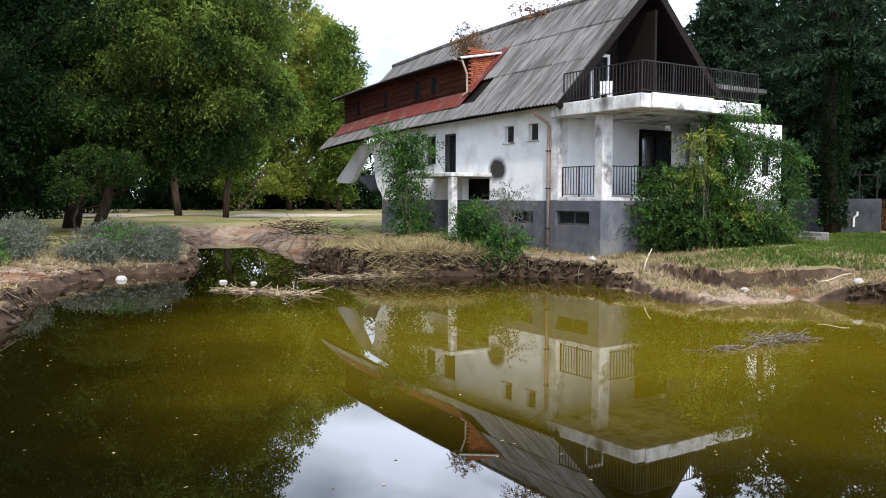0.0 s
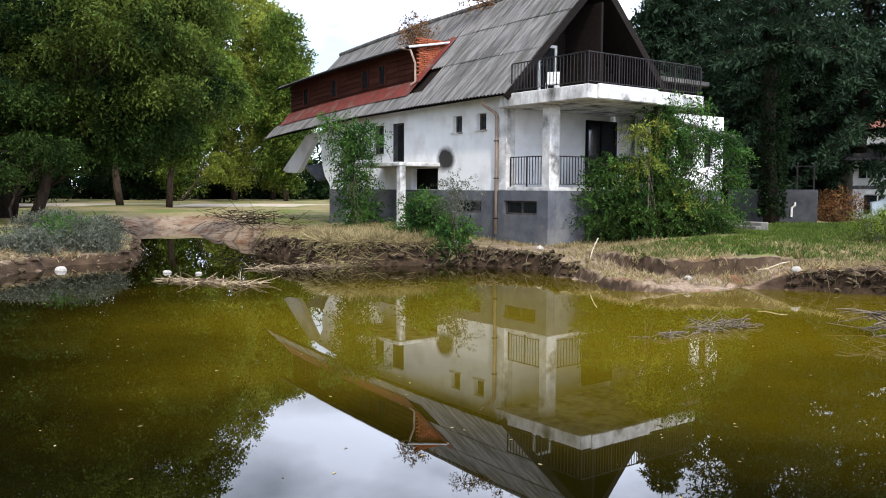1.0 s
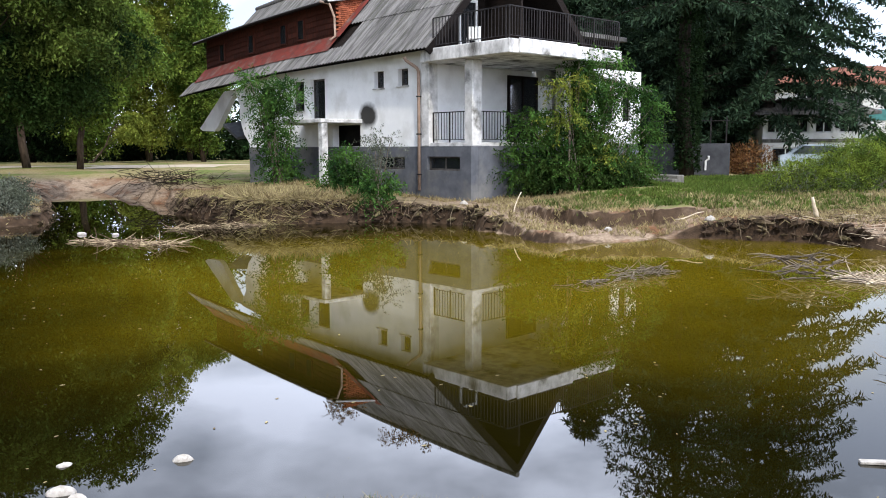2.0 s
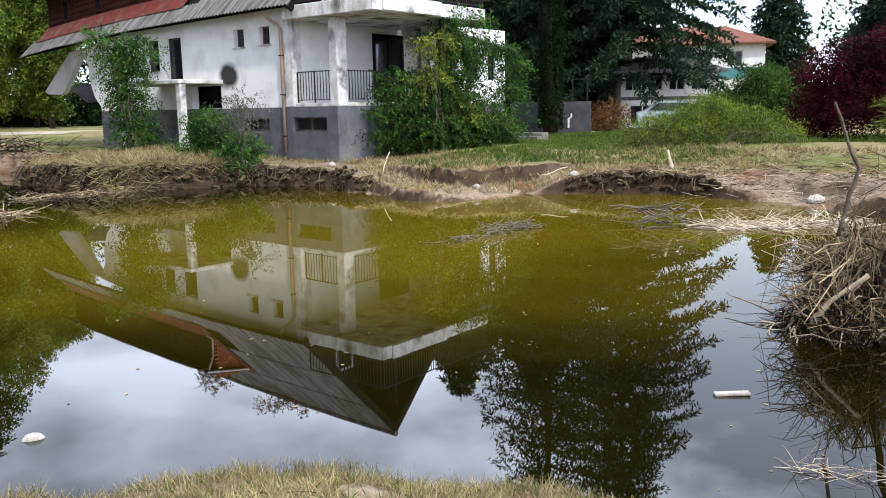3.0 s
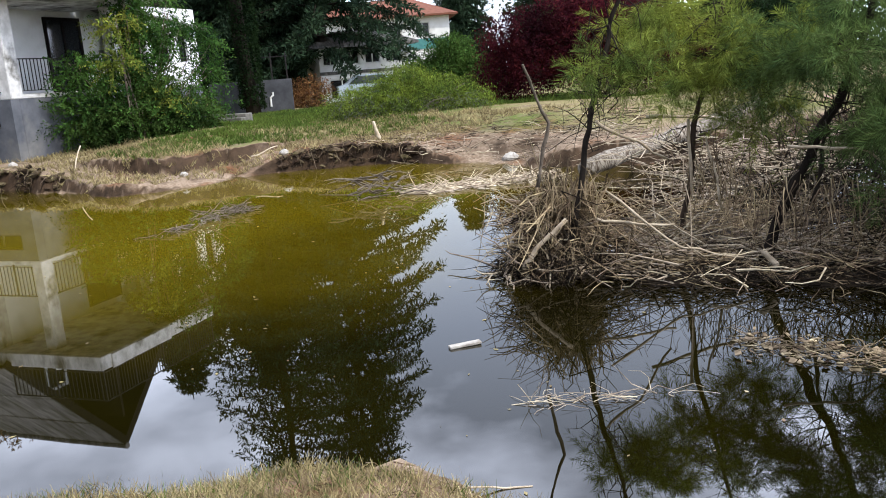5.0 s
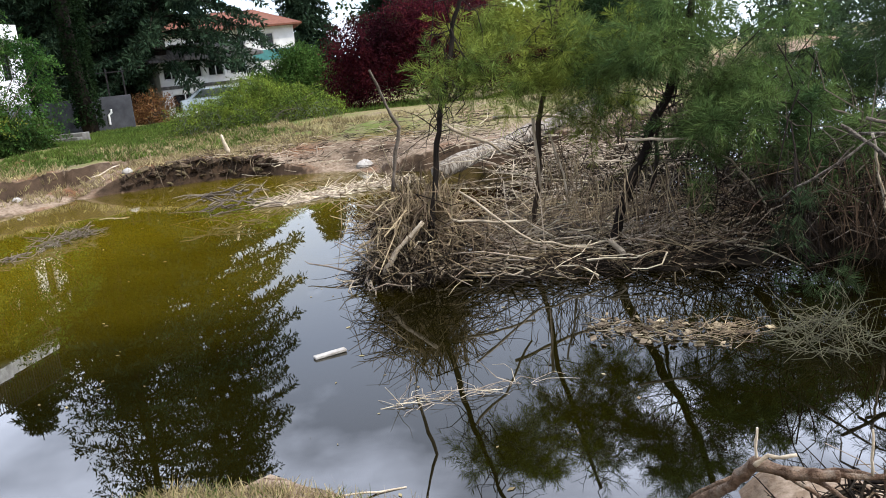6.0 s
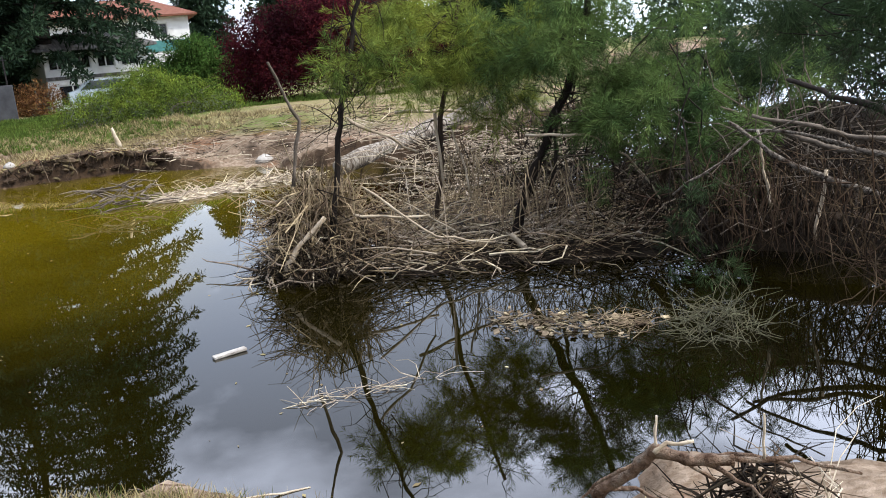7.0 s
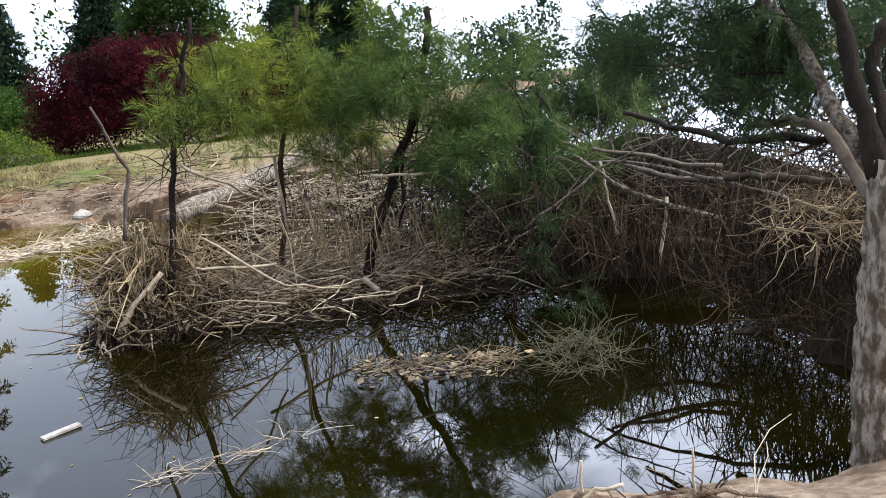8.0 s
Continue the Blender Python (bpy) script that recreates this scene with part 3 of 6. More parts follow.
M["front"] = front_wall_material()
M["oldconcrete"] = mat("old_grey_concrete", (0.20, 0.19, 0.17), (0.11, 0.105, 0.09), 4.0, 0.95, 0.6, 40, c3=(0.07, 0.075, 0.05))
M["wallgrey"] = mat("dark_grey_wall", (0.075, 0.078, 0.085), (0.045, 0.047, 0.052), 2.0, 0.9, 0.5, 50)


# ---- the damaged house ----
house = tagged(new("house"), "abandoned flood-damaged white house with a steep grey corrugated roof", "house")
house.matrix_world = pose(3.43, 27.14, 0, 0, 0, -56.63)
BASE, FLOOR = 2.22, 2.34


def sag(x):
    return -0.0022 * (x - 1.0) ** 2 if x < 1 else 0.0


# plinth storey with cellar windows
CELLAR = [(0.32, 1.87, 1.46, 1.9), (-2.25, -0.81, 1.46, 1.88)]
part("plinth", Geo().panel((-11.1, 2.36), (0.2, BASE), -0.04, 0.26, CELLAR), M["plinth"], house, "dark grey rendered plinth")
part("plinth", Geo().box(2.06, 2.36, 0.262, 8.7, 0.2, BASE, 0.01), M["plinth"], house, "dark grey rendered plinth")
part("plinth", Geo().box(-11.1, -10.8, 0.262, 7.2, 0.2, BASE, 0.01), M["plinth"], house)
for x0, x1, z0, z1 in CELLAR:
    w = part("cellar_window", Geo().panel((x0, x1), (z0, z1), 0.07, 0.12, [(x0 + 0.07, (x0 + x1) / 2 - 0.03, z0 + 0.06, z1 - 0.05), ((x0 + x1) / 2 + 0.03, x1 - 0.07, z0 + 0.06, z1 - 0.05)]),
             M["frameworn"], house, "narrow cellar window with worn grey frame")
    part("pane", Geo().box(x0 + 0.06, (x0 + x1) / 2 - 0.02, 0.09, 0.1, z0 + 0.05, z1 - 0.04), M["glass"], w)
    part("pane", Geo().box((x0 + x1) / 2 + 0.02, x1 - 0.06, 0.09, 0.1, z0 + 0.05, z1 - 0.04), M["glass"], w)

# white front wall
WINDOWS = [(-2.45, -1.93, 4.2, 4.77), (-1.15, -0.64, 4.22, 4.77), (-6.42, -5.45, 3.22, 4.74), (-7.7, -6.85, 3.6, 4.72), (-10.2, -9.0, 3.3, 4.6),
           (-5.0, -3.3, BASE + 0.01, 3.0)]
part("wall", Geo().panel((-10.4, 0.4), (BASE, 5.35), 0.0, 0.28, WINDOWS), M["front"], house, "stained white plaster wall with a soot mark")
part("wall", Geo().prism([(-10.404, BASE), (-11.1, BASE), (-11.2, 2.45), (-11.55, 2.75), (-11.75, 3.15), (-11.9, 3.55), (-11.85, 4.0), (-12.1, 4.35), (-12.3, 4.72), (-10.404, 4.98)], 0.0, 0.26),
     M["plaster"], house, "broken end of a white plaster wall")
part("wall", Geo().box(0.12, 0.4, 0.285, 7.2, FLOOR, 5.3), M["plaster"], house)
part("wall", Geo().box(-10.4, 0.1, 6.92, 7.2, BASE, 5.3), M["plaster"], house)
for x0, x1, z0, z1 in WINDOWS[:5]:
    w = part("window", Geo().panel((x0, x1), (z0, z1), 0.16, 0.22, [(x0 + 0.06, x1 - 0.06, z0 + 0.06, z1 - 0.06)]), M["frameworn"], house, "dark empty window frame")
    part("sill", Geo().box(x0 - 0.05, x1 + 0.05, -0.06, 0.15, z0 - 0.05, z0 - 0.004, 0.01), M["weathered"], w)
    part("pane", Geo().box(x0 + 0.055, x1 - 0.055, 0.185, 0.195, z0 + 0.055, z1 - 0.055), M["glass"], w)
# a solid block gives the darkness seen through the windows
part("interior", Geo().box(-10.3, 0.05, 0.6, 6.8, 1.2, 5.2), M["dark"], house, "near-black block standing for the unlit rooms")

# broken end: hanging slab and torn floor
k = Geo().prism([(-12.4, 4.74), (-13.5, 4.64), (-15.9, 3.10), (-15.6, 2.98), (-14.5, 2.95), (-14.2, 3.1)], 0.12, 0.36)
part("fallen_wall", k, M["plaster"], house, "white wall slab hanging at a slant")
k = Geo().box(-0.7, 0.7, -1.2, 1.2, -0.08, 0.08, 0.02)
k.turned(0, pose(-13.3, 1.5, 3.1, 10, 25, 0))
part("fallen_floor", k, M["plinth"], house, "broken concrete floor slab")
part("wall", Geo().box(-11.5, -11.25, 2.5, 7.0, BASE, 5.0, 0.02), M["darkwood"], house)

# corner pilaster, pillars, terrace
part("pilaster", Geo().box(0.06, 0.44, -0.05, 0.34, BASE + 0.01, 4.86, 0.02), M["weathered"], house)
part("pillar", Geo().box(2.02, 2.38, -0.005, 0.42, BASE + 0.003, 4.83, 0.025), M["weathered"], house, "weathered white square pillar")
part("pillar", Geo().box(2.02, 2.38, 4.25, 4.65, FLOOR, 4.83, 0.025), M["weathered"], house, "weathered white square pillar")
part("terrace_floor", Geo().box(0.41, 2.37, 0.0, 8.6, BASE + 0.002, FLOOR - 0.002, 0.01), M["weathered"], house, "concrete terrace floor")
door = part("door", Geo().panel((3.6, 5.15), (FLOOR, 4.66), -0.46, -0.40, [(3.7, 4.34, FLOOR + 0.12, 4.56), (4.41, 5.05, FLOOR + 0.12, 4.56)]).turned(0, pose(0, 0, 0, 0, 0, 90)), M["darkwood"], house, "dark double terrace door")
for a in (3.7, 4.41):
    part("pane", Geo().box(a - 0.01, a + 0.65, -0.435, -0.425, FLOOR + 0.11, 4.57).turned(0, pose(0, 0, 0, 0, 0, 90)), M["glass"], door)


def railing(p, q, z0, z1, gap, parent, posts=2):
    """Iron railing between two plan points, with one bar every gap metres."""
    p, q = Vector((*p, 0)), Vector((*q, 0))
    n = max(2, int((q - p).length / gap))
    m = Matrix.Translation(p) @ Matrix.Rotation(math.atan2(q.y - p.y, q.x - p.x), 4, "Z")
    ln = (q - p).length
    r = part("railing", Geo().box(0, ln, -0.022, 0.022, z1 - 0.03, z1, 0.006).turned(0, m), M["iron"], parent, "black iron bar railing")
    part("bottom_rail", Geo().box(0, ln, -0.014, 0.014, z0 + 0.08, z0 + 0.10, 0.004).turned(0, m), M["iron"], r)
    bar = Geo().box(-0.009, 0.009, -0.009, 0.009, z0 + 0.10, z1 - 0.03).mesh("bar", M["iron"])
    post = Geo().box(-0.02, 0.02, -0.02, 0.02, z0, z1 - 0.03, 0.004).mesh("post", M["iron"])
    for i in range(n + 1):
        is_post = i % max(1, n // posts) == 0
        o = part("post" if is_post else "bar", post if is_post else bar, None, r)
        o.matrix_local = m @ Matrix.Translation((ln * i / n, 0, 0))
    return r


railing((0.46, 0.12), (2.0, 0.12), FLOOR, 3.3, 0.125, house)
railing((2.28, 0.44), (2.28, 4.24), FLOOR, 3.3, 0.125, house, 3)
railing((2.28, 4.66), (2.28, 5.9), FLOOR, 3.3, 0.125, house)

# upper balcony
bal = part("balcony_slab", Geo().box(0.42, 4.25, -0.38, 4.9, 4.84, 5.24, 0.02), M["grimy"], house, "stained white concrete balcony slab")
part("fascia", Geo().box(4.252, 4.30, 0.0, 2.6, 4.86, 5.27, 0.015), M["weathered"], bal, "white painted fascia panel")
railing((0.95, -0.3), (4.18, -0.3), 5.24, 6.16, 0.14, house, 2)
railing((4.18, -0.3), (4.18, 4.8), 5.24, 6.16, 0.115, house, 4)

# wing to the side of the terrace
WING = [(6.3, 7.1, 3.1, 4.25), (7.6, 8.1, 3.1, 4.25)]
k = Geo().panel((5.9, 8.7), (FLOOR, 4.9), -2.37, -2.1, WING).turned(0, pose(0, 0, 0, 0, 0, 90))
part("wall", k, M["plaster"], house, "white plaster wing wall")
part("wall", Geo().box(-6, 2.09, 8.42, 8.7, 0.3, 4.9), M["plaster"], house)
for a, b2, c, d in WING:
    w = part("window", Geo().panel((a, b2), (c, d), -2.28, -2.22, [(a + 0.06, (a + b2) / 2 - 0.02, c + 0.06, d - 0.06), ((a + b2) / 2 + 0.02, b2 - 0.06, c + 0.06, d - 0.06)]).turned(0, pose(0, 0, 0, 0, 0, 90)), M["darkwood"], house)
    part("pane", Geo().box(a + 0.05, b2 - 0.05, -2.255, -2.245, c + 0.05, d - 0.05).turned(0, pose(0, 0, 0, 0, 0, 90)), M["glass"], w)
# same near-black block behind the wing windows
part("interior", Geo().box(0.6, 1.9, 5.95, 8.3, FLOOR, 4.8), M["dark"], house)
k = Geo()
k.poly([(2.6, 5.0, 4.75), (2.6, 9.1, 4.25), (-1.5, 9.1, 4.4), (-1.5, 5.0, 5.5)])
k.poly([(-1.5, 5.0, 5.42), (-1.5, 9.1, 4.32), (2.6, 9.1, 4.17), (2.6, 5.0, 4.67)])
k.poly([(2.6, 5.0, 4.67), (2.6, 9.1, 4.17), (2.6, 9.1, 4.25), (2.6, 5.0, 4.75)])
k.poly([(2.6, 9.1, 4.17), (-1.5, 9.1, 4.32), (-1.5, 9.1, 4.4), (2.6, 9.1, 4.25)])
part("wing_roof", k, M["corrugated"], house, "grey corrugated lean-to roof")
# upper storey behind, with its own flat roof and railing
k = Geo().panel((7.25, 11.5), (5.0, 6.5), 0.9, 1.2, [(7.9, 8.7, 5.5, 6.2), (9.2, 10.0, 5.5, 6.2)]).turned(0, pose(0, 0, 0, 0, 0, 90))
part("upper_wall", k, M["darkwood"], house, "dark boarded upper storey")
part("pane", Geo().box(-1.1, -1.08, 7.9, 10.0, 5.5, 6.2), M["glass"], house)
part("flat_roof", Geo().box(-5, -0.5, 7.2, 11.8, 6.5, 6.68, 0.02), M["corrugated"], house)

# main roof: lapped corrugated sheets
EAVE_Y, EAVE_Z, RIDGE_Y, RIDGE_Z = -0.62, 5.20, 3.6, 9.56


def slope_z(y):
    return EAVE_Z + (y - EAVE_Y) / (RIDGE_Y - EAVE_Y) * (RIDGE_Z - EAVE_Z)


def corrugated(x0, x1, ya, yb, za, zb, lift, flip=False):
    """One sheet with waves that run down the slope, from (ya, za) up to (yb, zb)."""
    g = Geo()
    n = max(4, int(round((x1 - x0) / 0.044)))
    jit = rng.uniform(-0.006, 0.006)
    rows = 3
    for layer in (0, 1):
        k0 = len(g.v)
        for r in range(rows):
            s = r / (rows - 1)
            for i in range(n + 1):
                x = x0 + (x1 - x0) * i / n
                w = 0.024 * math.cos(2 * math.pi * x / 0.177) + lift * (1 - s) + jit - layer * 0.012
                g.v.append((x, ya + (yb - ya) * s, za + (zb - za) * s + sag(x) + w))
        for r in range(rows - 1):
            for i in range(n):
                a = k0 + r * (n + 1) + i
                q = (a, a + 1, a + n + 2, a + n + 1)
                g.f.append(q if layer == 0 else q[::-1])
    m0 = rows * (n + 1)
    for i in range(n):
        g.f.append((i, m0 + i, m0 + i + 1, i + 1))
    return g


LAPS = [0.0, 0.36, 0.675, 1.0]
roof = part("roof", Geo().poly([(0.9, EAVE_Y + 0.1, slope_z(EAVE_Y + 0.1) - 0.12), (0.9, RIDGE_Y, RIDGE_Z - 0.1), (-5.4, RIDGE_Y, RIDGE_Z - 0.2), (-5.4, EAVE_Y + 0.1, slope_z(EAVE_Y + 0.1) - 0.2)]),
            M["darkwood"], house, "steep grey corrugated fibre cement roof")
for r in range(3):
    ya, yb = [EAVE_Y + (RIDGE_Y - EAVE_Y) * LAPS[r + i] for i in (0, 1)]
    yb2 = min(yb + 0.12, RIDGE_Y)
    for c in range(17):
        x1, x0 = 1.0 - c * 1.04, max(1.0 - (c + 1) * 1.04 - 0.03, -16.4)
        a = ya
        if x0 < -5.2:
            if r == 0:
                yb2 = 0.02
            if r == 1:
                if c > 6:
                    a = 1.9
        tilt = rng.uniform(-0.012, 0.012)
        if yb2 > a + 0.05:
            part("roof_sheet", corrugated(x0, x1, a, yb2, slope_z(a) + tilt, slope_z(yb2) + tilt, 0.035 + 0.004 * (c % 2)), M["corrugated"], roof)
k = Geo()
for x0, x1 in ((-16.4, -8.2), (-8.2, 1.0)):
    k.poly([(x0, 7.82, EAVE_Z + sag(x0)), (x0, RIDGE_Y, RIDGE_Z + sag(x0)), (x1, RIDGE_Y, RIDGE_Z + sag(x1)), (x1, 7.82, EAVE_Z + sag(x1))])
    k.poly([(x1, 7.82, EAVE_Z + sag(x1) - 0.1), (x1, RIDGE_Y, RIDGE_Z + sag(x1) - 0.1), (x0, RIDGE_Y, RIDGE_Z + sag(x0) - 0.1), (x0, 7.82, EAVE_Z + sag(x0) - 0.1)])
part("rear_slope", k, M["corrugated"], roof)
part("rear_lining", Geo().poly([(0.95, 7.7, EAVE_Z - 0.02), (0.95, RIDGE_Y, RIDGE_Z - 0.14), (-2.0, RIDGE_Y, RIDGE_Z - 0.14), (-2.0, 7.7, EAVE_Z - 0.02)]), M["darkwood"], roof)
part("ridge_cap", Geo().tube([(x, RIDGE_Y, RIDGE_Z + sag(x) + 0.02) for x in np.linspace(1.02, -16.42, 12)], 0.11, 8), M["corrugated"], roof)
# underside at the eave
part("soffit", Geo().poly([(x, y, slope_z(y) - 0.13 + sag(x)) for x, y in ((0.95, -0.5), (-8, -0.5), (-16.3, -0.5), (-16.3, 0.2), (-8, 0.2), (0.95, 0.2))]), M["darkwood"], roof)
for sgn in (0, 1):
    y0, y1 = (EAVE_Y - 0.06, RIDGE_Y) if sgn == 0 else (7.9, RIDGE_Y)
    k = Geo()
    k.poly([(1.02, y0, EAVE_Z - 0.03), (1.02, y1, RIDGE_Z + 0.02), (1.02, y1, RIDGE_Z - 0.36), (1.02, y0 + (0.2 if sgn == 0 else -0.2), EAVE_Z - 0.16)])
    k.poly([(0.96, y0 + (0.2 if sgn == 0 else -0.2), EAVE_Z - 0.16), (0.96, y1, RIDGE_Z - 0.36), (0.96, y1, RIDGE_Z + 0.02), (0.96, y0, EAVE_Z - 0.03)])
    k.poly([(1.02, y0 + (0.2 if sgn == 0 else -0.2), EAVE_Z - 0.16), (1.02, y1, RIDGE_Z - 0.36), (0.96, y1, RIDGE_Z - 0.36), (0.96, y0 + (0.2 if sgn == 0 else -0.2), EAVE_Z - 0.16)])
    part("bargeboard", k, M["darkwood"], roof, "dark weathered bargeboard")
# boarded gable wall set back behind the balcony, board by board
for i in range(28):
    y0 = 0.35 + i * 0.24
    top = min(slope_z(y0), slope_z(y0 + 0.23)) if y0 < 3.5 else min(EAVE_Z + (7.82 - y0 - 0.23) / 4.22 * (RIDGE_Z - EAVE_Z), RIDGE_Z)
    if 2.4 < y0 < 3.2:
        part("board", Geo().box(-0.86, -0.82, y0, y0 + 0.225, 7.35, top - 0.15, 0.004), M["darkwood"], roof)
    elif top > 5.6:
        part("board", Geo().box(-0.86, -0.82, y0, y0 + 0.225, 5.25, top - 0.15, 0.004), M["darkwood"], roof)
gd = part("balcony_door", Geo().panel((2.42, 3.3), (5.26, 7.3), 0.74, 0.80, [(2.52, 3.2, 5.4, 7.2)]).turned(0, pose(0, 0, 0, 0, 0, 90)), M["whitepaint"], house, "white framed balcony door")
part("pane", Geo().box(-0.79, -0.78, 2.51, 3.21, 5.39, 7.21), M["glass"], gd)
part("partition", Geo().box(-0.8, 0.9, 3.75, 3.85, 5.25, 8.6, 0.01), M["darkwood"], house, "dark board screen on the balcony")

# long dormer
DX0, DX1 = -15.6, -5.3
dormer = part("dormer", Geo().poly([(DX1, 0.46, 6.0), (DX0, 0.46, 5.6), (DX0, 0.46, 7.1), (DX1, 0.46, 7.6)]), M["redwood"], house, "long dormer with dark reddish boards")
for i in range(6):
    for j in range(8):
        xa, xb = DX0 + (DX1 - DX0) * j / 8, DX0 + (DX1 - DX0) * (j + 1) / 8
        za, zb = 6.28 + i * 0.205 + sag(xa), 6.28 + i * 0.205 + sag(xb)
        if j in (1, 3, 5, 6) and 1 <= i <= 4:
            xa = xa + 0.55
        part("board", Geo().poly([(xa, 0.42, za), (xb - 0.01, 0.42, zb), (xb - 0.01, 0.44, zb + 0.195), (xa, 0.44, za + 0.195)]).poly([(xa, 0.42, za), (xa, 0.46, za), (xb - 0.01, 0.46, zb), (xb - 0.01, 0.42, zb)]), M["redwood"], dormer)
for j in (1, 3, 5, 6):
    xa = DX0 + (DX1 - DX0) * j / 8
    z0 = 6.5 + sag(xa)
    w = part("window", Geo().panel((xa, xa + 0.52), (z0, z0 + 0.82), 0.38, 0.45, [(xa + 0.06, xa + 0.46, z0 + 0.06, z0 + 0.76)]), M["redwood"], dormer)
    part("pane", Geo().box(xa + 0.05, xa + 0.47, 0.41, 0.42, z0 + 0.05, z0 + 0.77), M["glass"], w)
# brick cheek, course by course
for i in range(19):
    z = 6.5 + i * 0.075
    ytop = min(2.1, EAVE_Y + (z - EAVE_Z + 0.02) / (RIDGE_Z - EAVE_Z) * (RIDGE_Y - EAVE_Y))
    y = 0.46 + (0.12 if i % 2 else 0)
    while y < ytop:
        part("brick", Geo().box(DX1 - 0.1, DX1 + 0.004 * (i % 3), y, min(y + 0.235, ytop + 0.05), z, z + 0.062, 0.004), M["brick"], dormer)
        y += 0.25
for c in range(11):
    x0, x1 = DX0 - 0.5 + c * 0.99, DX0 - 0.5 + (c + 1) * 0.99 + 0.03
    part("roof_sheet", corrugated(x0, min(x1, DX1 + 0.16), 0.02, 2.15, 7.60, 8.0, 0.03), M["corrugated"], dormer)
part("fascia", Geo().tube([(x, 0.03, 7.56 + sag(x)) for x in np.linspace(DX0 - 0.5, DX1 + 0.15, 10)], 0.055, 6), M["darkwood"], dormer)
part("eave_trim", Geo().tube([(DX1 + 0.14, 0.0, 7.58 + sag(DX1)), (DX1 + 0.14, 2.15, 7.98 + sag(DX1))], 0.045, 6), M["whitepaint"], dormer, "pale metal trim")
# red flashing apron below the dormer, and beside the cheek
k = Geo()
xs = np.linspace(DX0 - 0.2, DX1 + 0.25, 14)
for a, b2 in zip(xs, xs[1:]):
    k.poly([(a, -0.12, slope_z(-0.12) + 0.065 + sag(a)), (b2, -0.12, slope_z(-0.12) + 0.065 + sag(b2)), (b2, 0.45, slope_z(0.45) + 0.10 + sag(b2)), (a, 0.45, slope_z(0.45) + 0.10 + sag(a))])
k.poly([(DX1 - 0.02, 0.3, slope_z(0.3) + 0.09), (DX1 + 0.42, 0.3, slope_z(0.3) + 0.07), (DX1 + 0.36, 2.1, slope_z(2.1) + 0.05), (DX1 - 0.02, 2.1, slope_z(2.1) + 0.08)])
part("flashing", k, M["flashing"], dormer, "faded red metal flashing")
part("downpipe", Geo().tube([(DX1 - 0.25, -0.06, 7.5), (DX1 + 0.1, 0.1, 7.4), (DX1 + 0.12, 0.3, 6.95), (DX1 + 0.16, 0.3, 6.25), (DX1 + 0.1, 0.1, 6.1)], 0.045, 8), M["copper"], dormer, smooth=True)

# downpipe at the corner
part("downpipe", Geo().tube([(-0.25, -0.5, 5.05), (-0.22, -0.42, 4.95), (-0.05, -0.12, 4.72), (0, -0.1, 4.6), (0, -0.1, 0.8)], 0.052, 10), M["copper"], house, "faded brown downpipe", smooth=True)
for z in (1.3, 2.6, 3.8):
    part("pipe_bracket", Geo().box(-0.07, 0.07, -0.16, 0.0, z, z + 0.04, 0.005), M["iron"], house)

# porch with its flat slab on posts
porch = part("porch_slab", Geo().box(-6.9, -3.15, -1.75, -0.003, 3.04, 3.18, 0.02), M["weathered"], house, "white concrete porch slab on posts")
part("post", Geo().box(-3.42, -3.18, -1.7, -1.46, 0.6, 3.04, 0.02), M["weathered"], porch, "peeling white post")
part("post", Geo().box(-6.85, -6.6, -1.7, -1.46, 0.6, 3.04, 0.02), M["weathered"], porch, "peeling white post")

chair = tagged(new("plastic_chair"), "white plastic chair standing on the balcony", "chair")
chair.matrix_world = house.matrix_world @ pose(0.9, 1.5, 5.243, 0, 0, 40)
part("seat", Geo().box(-0.22, 0.22, -0.22, 0.22, 0.41, 0.45, 0.02), M["whitepaint"], chair)
part("backrest", Geo().box(-0.22, 0.22, 0.19, 0.23, 0.47, 0.85, 0.02), M["whitepaint"], chair)
for sx in (-0.19, 0.19):
    for sy in (-0.19, 0.19):
        part("leg", Geo().box(sx - 0.02, sx + 0.02, sy - 0.02, sy + 0.02, 0, 0.41, 0.006), M["whitepaint"], chair)

# steps to the terrace
steps = tagged(new("garden_steps"), "worn grey concrete garden steps beside the house", "steps")
steps.matrix_world = house.matrix_world @ pose(3.4, 8.2, 0)
for i in range(3):
    part("step", Geo().box(-0.75, 0.75, -0.35 + i * 0.32, 0.1 + i * 0.32, 0.55, 0.90 + 0.13 * i, 0.02), M["oldconcrete"], steps)


# ---- trees ----
def ground_z(x, y):
    return float(ground_height(np.array([x]), np.array([y]))[0])


